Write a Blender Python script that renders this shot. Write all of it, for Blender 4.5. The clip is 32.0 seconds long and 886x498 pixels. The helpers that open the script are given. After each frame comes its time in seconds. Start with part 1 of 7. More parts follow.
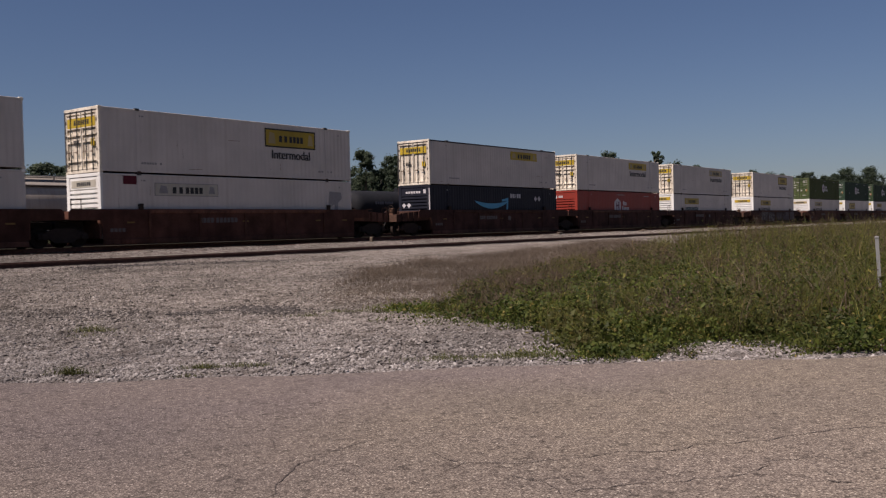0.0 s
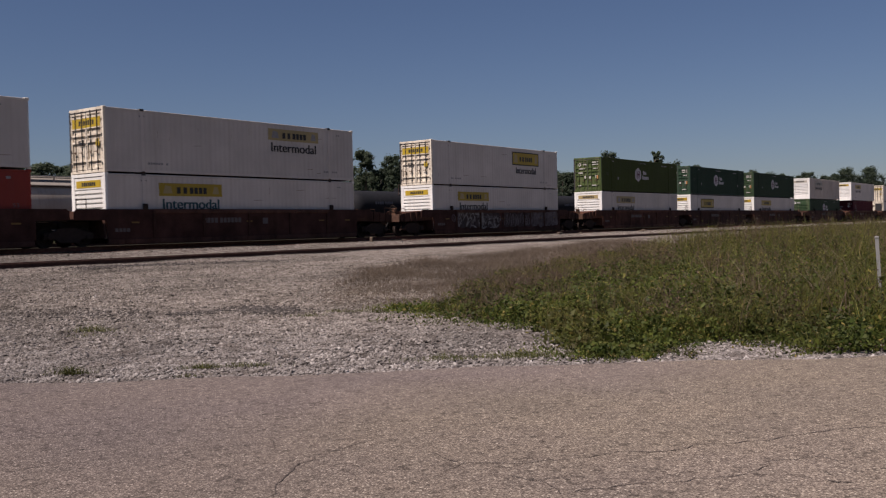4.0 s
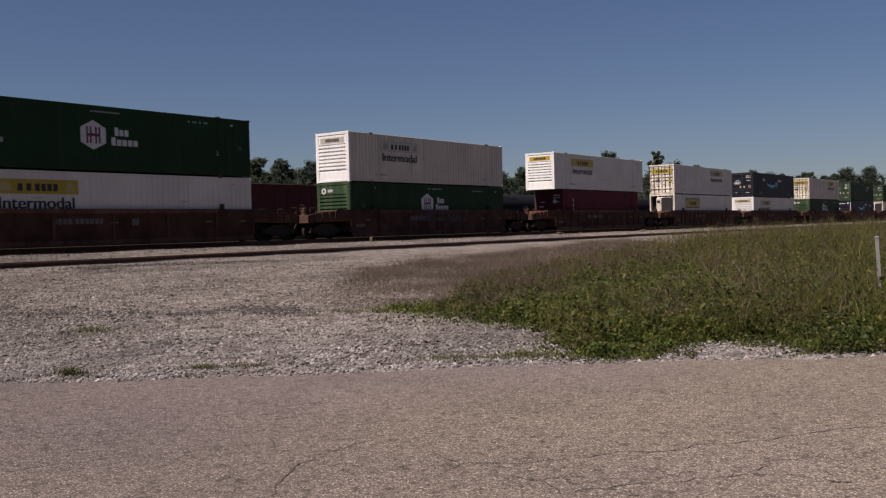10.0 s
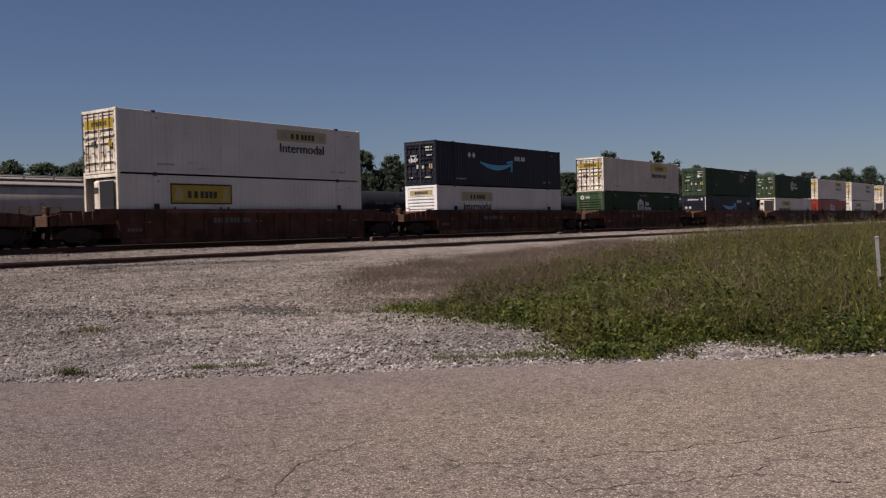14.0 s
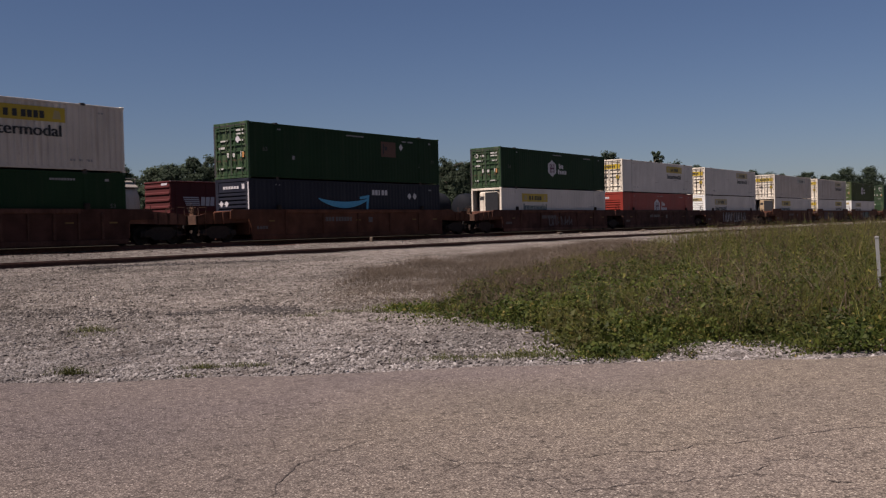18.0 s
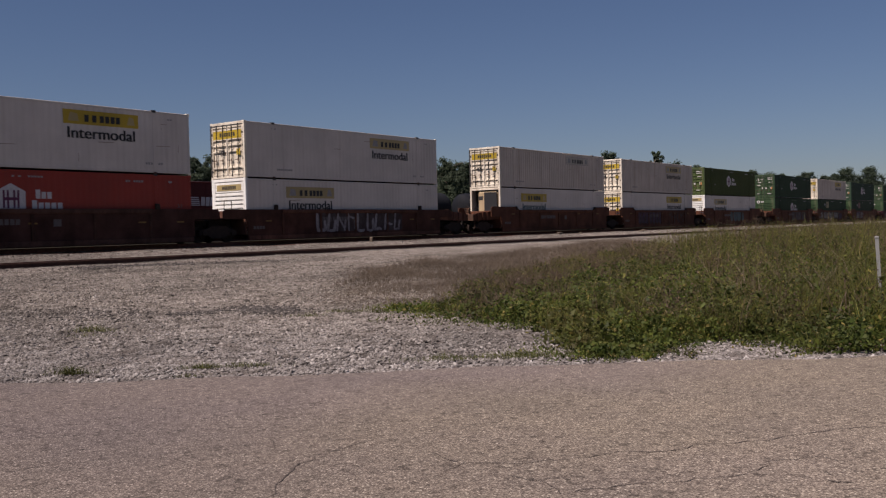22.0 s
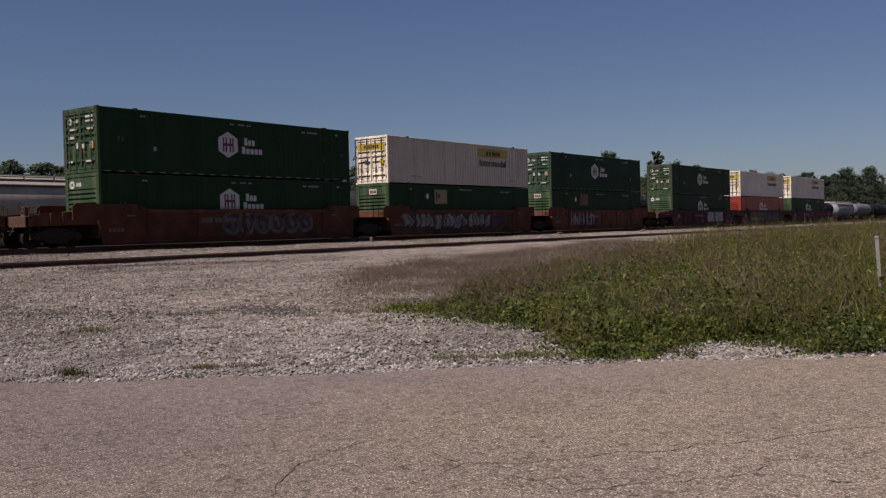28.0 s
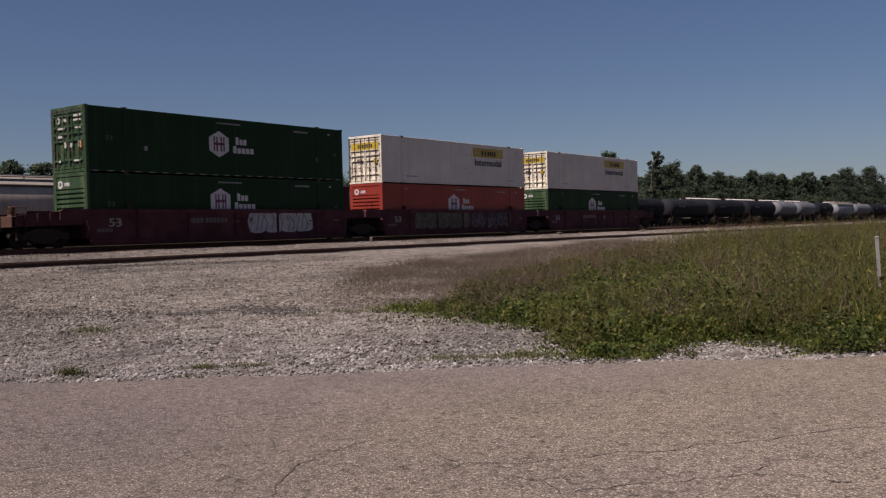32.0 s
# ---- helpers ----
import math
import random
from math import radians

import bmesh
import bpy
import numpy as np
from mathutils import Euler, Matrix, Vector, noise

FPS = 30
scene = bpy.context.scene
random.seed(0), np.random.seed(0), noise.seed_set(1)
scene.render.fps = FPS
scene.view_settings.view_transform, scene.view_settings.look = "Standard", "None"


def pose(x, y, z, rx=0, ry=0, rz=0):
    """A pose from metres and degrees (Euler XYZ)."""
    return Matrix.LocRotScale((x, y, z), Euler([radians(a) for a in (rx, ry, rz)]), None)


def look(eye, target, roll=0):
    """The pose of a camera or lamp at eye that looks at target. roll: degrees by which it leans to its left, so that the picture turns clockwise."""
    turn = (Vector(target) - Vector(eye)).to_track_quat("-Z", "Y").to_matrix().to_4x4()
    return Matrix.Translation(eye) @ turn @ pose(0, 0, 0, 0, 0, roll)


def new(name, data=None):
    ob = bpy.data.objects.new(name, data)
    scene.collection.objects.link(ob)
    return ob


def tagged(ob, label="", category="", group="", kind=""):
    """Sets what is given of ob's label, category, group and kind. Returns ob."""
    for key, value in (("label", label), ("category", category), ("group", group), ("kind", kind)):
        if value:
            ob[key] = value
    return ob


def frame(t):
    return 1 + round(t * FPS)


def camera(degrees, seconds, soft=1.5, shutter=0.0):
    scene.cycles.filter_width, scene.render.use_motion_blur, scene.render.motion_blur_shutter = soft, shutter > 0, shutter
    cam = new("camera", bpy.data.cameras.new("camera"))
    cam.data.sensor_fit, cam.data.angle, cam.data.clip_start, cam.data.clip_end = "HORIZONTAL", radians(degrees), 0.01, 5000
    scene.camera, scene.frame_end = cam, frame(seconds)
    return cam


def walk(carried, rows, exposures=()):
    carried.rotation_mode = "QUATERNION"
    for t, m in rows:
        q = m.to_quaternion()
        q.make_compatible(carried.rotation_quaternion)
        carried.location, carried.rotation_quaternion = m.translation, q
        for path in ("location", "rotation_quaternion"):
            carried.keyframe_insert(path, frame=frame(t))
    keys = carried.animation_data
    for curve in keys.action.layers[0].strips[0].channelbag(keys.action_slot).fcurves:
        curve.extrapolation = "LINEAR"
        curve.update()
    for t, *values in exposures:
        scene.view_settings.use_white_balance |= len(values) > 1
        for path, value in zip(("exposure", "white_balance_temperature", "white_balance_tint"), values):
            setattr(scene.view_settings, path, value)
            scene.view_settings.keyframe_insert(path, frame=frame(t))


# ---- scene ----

# ---- camera: a still tripod beside the yard road ----
EYE = Vector((0, 0, 1.6))
YAW, PITCH, ROLL = radians(53.401), radians(-1.2596), -1.4324
AIM = Vector((math.sin(YAW) * math.cos(PITCH), math.cos(YAW) * math.cos(PITCH), math.sin(PITCH)))
cam = camera(50.814, 32.0, soft=1.25, shutter=0.1)
walk(cam, [(0.0, look(EYE, EYE + AIM, ROLL)), (32.0, look(EYE, EYE + AIM, ROLL))],
     exposures=[(0.0, 0.5, 6350, 22), (32.0, 0.5, 6350, 22)])

# ---- light: clear sky, high sun from behind the left shoulder ----
SUN_EL, SUN_AZ = radians(56), radians(282)      # azimuth clockwise from +y
world = bpy.data.worlds.new("sky")
scene.world = world
world.use_nodes = True
wn = world.node_tree.nodes
sky = wn.new("ShaderNodeTexSky")
sky.sky_type, sky.sun_disc = "NISHITA", False
sky.sun_elevation, sky.sun_rotation = SUN_EL, SUN_AZ
sky.altitude, sky.air_density, sky.dust_density, sky.ozone_density = 100, 1.0, 0.4, 3.0
haze = wn.new("ShaderNodeMix")
haze.data_type, haze.blend_type = "RGBA", "MULTIPLY"
haze.inputs[0].default_value, haze.inputs[7].default_value = 1.0, (0.95, 1.0, 1.09, 1)
world.node_tree.links.new(sky.outputs[0], haze.inputs[6])
world.node_tree.links.new(haze.outputs[2], wn["Background"].inputs[0])
wn["Background"].inputs[1].default_value = 0.031
sun = new("sun", bpy.data.lights.new("sun", "SUN"))
sun.data.energy, sun.data.angle, sun.data.color = 5.0, radians(0.53), (1.0, 0.91, 0.79)
sun.matrix_world = look(
    (0, 0, 60), (-math.sin(SUN_AZ) * math.cos(SUN_EL), -math.cos(SUN_AZ) * math.cos(SUN_EL), 60 - math.sin(SUN_EL)))

# ---- materials ----
def nodes_of(name):
    m = bpy.data.materials.new(name)
    m.use_nodes = True
    nt = m.node_tree
    return m, nt, nt.nodes["Principled BSDF"]


def node(nt, kind, **settings):
    n = nt.nodes.new(kind)
    for k, v in settings.items():
        n.inputs[k.replace("_", " ")].default_value = v
    return n


def noise_node(nt, scale, detail=4, rough=0.55, stretch=None, space="Object"):
    tc = nt.nodes.new("ShaderNodeTexCoord")
    n = node(nt, "ShaderNodeTexNoise", Scale=scale, Detail=detail, Roughness=rough)
    if stretch:
        mp = nt.nodes.new("ShaderNodeMapping")
        mp.inputs["Scale"].default_value = stretch
        nt.links.new(tc.outputs[space], mp.inputs[0])
        nt.links.new(mp.outputs[0], n.inputs["Vector"])
    else:
        nt.links.new(tc.outputs[space], n.inputs["Vector"])
    return n


def ramp(nt, source, stops):
    r = nt.nodes.new("ShaderNodeValToRGB")
    e = r.color_ramp.elements
    while len(e) < len(stops):
        e.new(0.5)
    for el, (pos, col) in zip(e, stops):
        el.position = pos
        el.color = (*col, 1) if len(col) == 3 else col
    nt.links.new(source, r.inputs[0])
    return r


def mix(nt, fac, a, b, blend="MIX"):
    m = nt.nodes.new("ShaderNodeMix")
    m.data_type, m.blend_type = "RGBA", blend
    for sock, val in ((m.inputs[0], fac), (m.inputs[6], a), (m.inputs[7], b)):
        if hasattr(val, "is_linked"):
            nt.links.new(val, sock)
        else:
            sock.default_value = val if isinstance(val, (int, float)) else (*val, 1)
    return m.outputs[2]


def grey(v):
    return (v, v, v)


def bump(nt, bsdf, height, strength, distance):
    b = node(nt, "ShaderNodeBump", Strength=strength, Distance=distance)
    nt.links.new(height, b.inputs["Height"])
    nt.links.new(b.outputs[0], bsdf.inputs["Normal"])


def paint(name, color, rough=0.5, dirt=0.35, dirt_color=(0.12, 0.09, 0.07), streak=0.3, metal=0.0, tint=0.10, gloss=0.3, blotch=0.14):
    """Weathered paint on steel: broad fading, vertical rain streaks, fine grime; each piece a shade apart."""
    m, nt, b = nodes_of(name)
    broad = noise_node(nt, 0.5 if blotch < 0.2 else 1.1, 3 if blotch < 0.2 else 5)
    fine = noise_node(nt, 14, 5, 0.65)
    rain = noise_node(nt, 1.0, 5, 0.6, stretch=(3.2, 3.2, 0.18))
    info = nt.nodes.new("ShaderNodeObjectInfo")
    shade = ramp(nt, info.outputs["Random"], [(0, grey(1 - tint)), (1, grey(1 + tint * 0.4))])
    col = mix(nt, 1.0, color, shade.outputs[0], "MULTIPLY")
    fade = ramp(nt, broad.outputs[0], [(0.3, grey(1 - blotch)), (0.7, grey(1 + blotch * 0.5))])
    col = mix(nt, 1.0, col, fade.outputs[0], "MULTIPLY")
    r1 = ramp(nt, rain.outputs[0], [(0.5, grey(0)), (0.78, grey(streak))])
    col = mix(nt, r1.outputs[0], col, dirt_color)
    r2 = ramp(nt, fine.outputs[0], [(0.52, grey(0)), (0.8, grey(dirt))])
    col = mix(nt, r2.outputs[0], col, dirt_color)
    nt.links.new(col, b.inputs["Base Color"])
    rr = ramp(nt, fine.outputs[0], [(0.3, grey(rough * 0.85)), (0.8, grey(min(1, rough * 1.35)))])
    nt.links.new(rr.outputs[0], b.inputs["Roughness"])
    b.inputs["Metallic"].default_value = metal
    b.inputs["Specular IOR Level"].default_value = gloss
    bump(nt, b, fine.outputs[0], 0.25, 0.004)
    return m


def plain(name, color, rough=0.6, metal=0.0, var=0.15, scale=8, gloss=0.3):
    m, nt, b = nodes_of(name)
    n = noise_node(nt, scale, 4)
    r = ramp(nt, n.outputs[0], [(0.3, tuple(c * (1 - var) for c in color)), (0.7, tuple(min(1, c * (1 + var)) for c in color))])
    nt.links.new(r.outputs[0], b.inputs["Base Color"])
    b.inputs["Roughness"].default_value, b.inputs["Metallic"].default_value = rough, metal
    b.inputs["Specular IOR Level"].default_value = gloss
    return m


def leafy(name, dark, light, dry=None, dry_from=0.8, rough=0.6, thin=0.25, patch=None):
    """Leaves: a shade of their own per leaf, some light coming through."""
    m, nt, b = nodes_of(name)
    geo = nt.nodes.new("ShaderNodeNewGeometry")
    stops = [(0.0, dark), (dry_from if dry else 1.0, light)] + ([(1.0, dry)] if dry else [])
    r = ramp(nt, geo.outputs["Random Per Island"], stops)
    big = noise_node(nt, 0.35, 3)
    f = ramp(nt, big.outputs[0], [(0.3, grey(0.7)), (0.7, grey(1.25))])
    col = mix(nt, 1.0, r.outputs[0], f.outputs[0], "MULTIPLY")
    if patch:
        clump = noise_node(nt, 2.1, 3, 0.6)
        cr = ramp(nt, clump.outputs[0], [(0.36, (0.66, 0.70, 0.72)), (0.5, grey(1.0)), (0.64, (1.42, 1.36, 1.15))])
        col = mix(nt, 1.0, col, cr.outputs[0], "MULTIPLY")
        spots = noise_node(nt, 0.9, 4, 0.65)
        sr = ramp(nt, spots.outputs[0], [(0.49, grey(0)), (0.67, grey(0.62))])
        col = mix(nt, sr.outputs[0], col, patch)
    nt.links.new(col, b.inputs["Base Color"])
    b.inputs["Roughness"].default_value = rough
    b.inputs["Specular IOR Level"].default_value = 0.2
    tr = nt.nodes.new("ShaderNodeBsdfTranslucent")
    nt.links.new(col, tr.inputs[0])
    ms = node(nt, "ShaderNodeMixShader", Fac=thin)
    nt.links.new(b.outputs[0], ms.inputs[1])
    nt.links.new(tr.outputs[0], ms.inputs[2])
    nt.links.new(ms.outputs[0], nt.nodes["Material Output"].inputs[0])
    return m


def one_channel(nt, color):
    """One channel of a random colour, spread evenly from 0 to 1."""
    sep = nt.nodes.new("ShaderNodeSeparateColor")
    nt.links.new(color, sep.inputs[0])
    return sep.outputs[0]


def dust(nt, col):
    """Grey clean limestone beside the road, dustier and tan further out."""
    tc = nt.nodes.new("ShaderNodeTexCoord")
    across = nt.nodes.new("ShaderNodeVectorMath")
    across.operation = "DOT_PRODUCT"
    across.inputs[1].default_value = (0.7694, 0.6387, 0)
    nt.links.new(tc.outputs["Object"], across.inputs[0])
    out = node(nt, "ShaderNodeMapRange", From_Min=11.5, From_Max=19.0)
    nt.links.new(across.outputs["Value"], out.inputs[0])
    tone = ramp(nt, out.outputs[0], [(0.0, (0.95, 1.0, 1.05)), (1.0, (0.985, 1.005, 0.99))])
    return mix(nt, 1.0, col, tone.outputs[0], "MULTIPLY")


def ground_material():
    """Crushed limestone, browner and weedier to the right, grassy far away."""
    m, nt, b = nodes_of("gravel_ground")
    stones = node(nt, "ShaderNodeTexVoronoi", Scale=34.0)
    tc = nt.nodes.new("ShaderNodeTexCoord")
    nt.links.new(tc.outputs["Object"], stones.inputs["Vector"])
    per = ramp(nt, one_channel(nt, stones.outputs["Color"]), [(0.0, (0.085, 0.071, 0.064)), (0.25, (0.195, 0.167, 0.150)), (0.6, (0.278, 0.241, 0.216)), (1.0, (0.400, 0.352, 0.318))])
    joints = ramp(nt, stones.outputs["Distance"], [(0.25, grey(1.04)), (0.7, grey(0.62))])
    per_joint = mix(nt, 1.0, per.outputs[0], joints.outputs[0], "MULTIPLY")
    patch = noise_node(nt, 0.5, 6, 0.62, stretch=(0.4, 0.9, 1))
    pr = ramp(nt, patch.outputs[0], [(0.34, grey(0.66)), (0.5, grey(1.0)), (0.66, grey(1.20))])
    col = mix(nt, 1.0, per_joint, pr.outputs[0], "MULTIPLY")
    mottle = noise_node(nt, 2.4, 6, 0.7)
    mo = ramp(nt, mottle.outputs[0], [(0.37, (0.60, 0.585, 0.565)), (0.49, (1.02, 1.01, 1.0)), (0.63, (1.32, 1.33, 1.33))])
    col = dust(nt, mix(nt, 1.0, col, mo.outputs[0], "MULTIPLY"))
    dirt = noise_node(nt, 1.3, 6, 0.65)
    dr = ramp(nt, dirt.outputs[0], [(0.5, grey(0)), (0.72, grey(0.55))])
    col = mix(nt, dr.outputs[0], col, (0.14, 0.11, 0.092))
    sep = nt.nodes.new("ShaderNodeSeparateXYZ")
    nt.links.new(tc.outputs["Object"], sep.inputs[0])
    near_bed = node(nt, "ShaderNodeMapRange", From_Min=34.75, From_Max=35.15)
    far_bed = node(nt, "ShaderNodeMapRange", From_Min=40.0, From_Max=39.2)
    for edge in (near_bed, far_bed):
        nt.links.new(sep.outputs["Y"], edge.inputs[0])
    bed = nt.nodes.new("ShaderNodeMath")
    bed.operation = "MULTIPLY"
    nt.links.new(near_bed.outputs[0], bed.inputs[0])
    nt.links.new(far_bed.outputs[0], bed.inputs[1])
    col = mix(nt, bed.outputs[0], col, (0.092, 0.042, 0.032))
    # shade below the standing yard cars painted on as darker ground
    yard_shade = node(nt, "ShaderNodeMapRange", From_Min=43.5, From_Max=46.0)
    nt.links.new(sep.outputs["Y"], yard_shade.inputs[0])
    col = mix(nt, yard_shade.outputs[0], col, (0.060, 0.045, 0.036))
    far = node(nt, "ShaderNodeMapRange", From_Min=62.0, From_Max=72.0)
    nt.links.new(sep.outputs["Y"], far.inputs[0])
    col = mix(nt, far.outputs[0], col, (0.045, 0.050, 0.022))
    nt.links.new(col, b.inputs["Base Color"])
    b.inputs["Roughness"].default_value = 0.95
    b.inputs["Diffuse Roughness"].default_value = 1.0
    b.inputs["Specular IOR Level"].default_value = 0.1
    bump(nt, b, stones.outputs["Distance"], 1.0, 0.05)
    return m


def asphalt_material():
    """Old chip-seal: pinkish aggregate in worn binder, faint wheel bands, darker mottling."""
    m, nt, b = nodes_of("chip_seal_asphalt")
    tc = nt.nodes.new("ShaderNodeTexCoord")
    chips = node(nt, "ShaderNodeTexVoronoi", Scale=74.0)
    nt.links.new(tc.outputs["Object"], chips.inputs["Vector"])
    per = ramp(nt, one_channel(nt, chips.outputs["Color"]), [(0.0, (0.092, 0.075, 0.065)), (0.2, (0.142, 0.118, 0.102)), (0.55, (0.190, 0.160, 0.137)), (0.9, (0.234, 0.199, 0.168)), (1.0, (0.39, 0.345, 0.295))])
    gaps = ramp(nt, chips.outputs["Distance"], [(0.2, grey(1.08)), (0.65, grey(0.52))])
    col = mix(nt, 1.0, per.outputs[0], gaps.outputs[0], "MULTIPLY")
    # lost chips: pits in the binder, their shade painted as darker cells
    pits = node(nt, "ShaderNodeTexVoronoi", Scale=21.0)
    nt.links.new(tc.outputs["Object"], pits.inputs["Vector"])
    lost = ramp(nt, one_channel(nt, pits.outputs["Color"]), [(0.04, grey(0.62)), (0.14, grey(1.0)), (0.92, grey(1.0)), (1.0, grey(1.10))])
    col = mix(nt, 1.0, col, lost.outputs[0], "MULTIPLY")
    broad = noise_node(nt, 0.55, 5, 0.6)
    br = ramp(nt, broad.outputs[0], [(0.3, (0.86, 0.86, 0.88)), (0.7, (1.08, 1.07, 1.05))])
    col = mix(nt, 1.0, col, br.outputs[0], "MULTIPLY")
    hue = noise_node(nt, 0.16, 3, 0.5)
    across = nt.nodes.new("ShaderNodeSeparateXYZ")
    nt.links.new(tc.outputs["Object"], across.inputs[0])
    bend = node(nt, "ShaderNodeMapRange", From_Min=7.5, From_Max=3.0, To_Min=-0.22, To_Max=0.14)
    nt.links.new(across.outputs["Y"], bend.inputs[0])
    shift = nt.nodes.new("ShaderNodeMath")
    nt.links.new(hue.outputs[0], shift.inputs[0])
    nt.links.new(bend.outputs[0], shift.inputs[1])
    hr = ramp(nt, shift.outputs[0], [(0.36, (0.975, 0.957, 1.01)), (0.64, (1.02, 1.012, 0.945))])
    col = mix(nt, 1.0, col, hr.outputs[0], "MULTIPLY")
    mid = noise_node(nt, 9.0, 5, 0.7)
    mr = ramp(nt, mid.outputs[0], [(0.35, grey(0.85)), (0.65, grey(1.1))])
    col = mix(nt, 1.0, col, mr.outputs[0], "MULTIPLY")
    nt.links.new(col, b.inputs["Base Color"])
    b.inputs["Roughness"].default_value = 0.9
    b.inputs["Diffuse Roughness"].default_value = 1.0
    b.inputs["Specular IOR Level"].default_value = 0.15
    bump(nt, b, chips.outputs["Distance"], 0.7, 0.008)
    return m


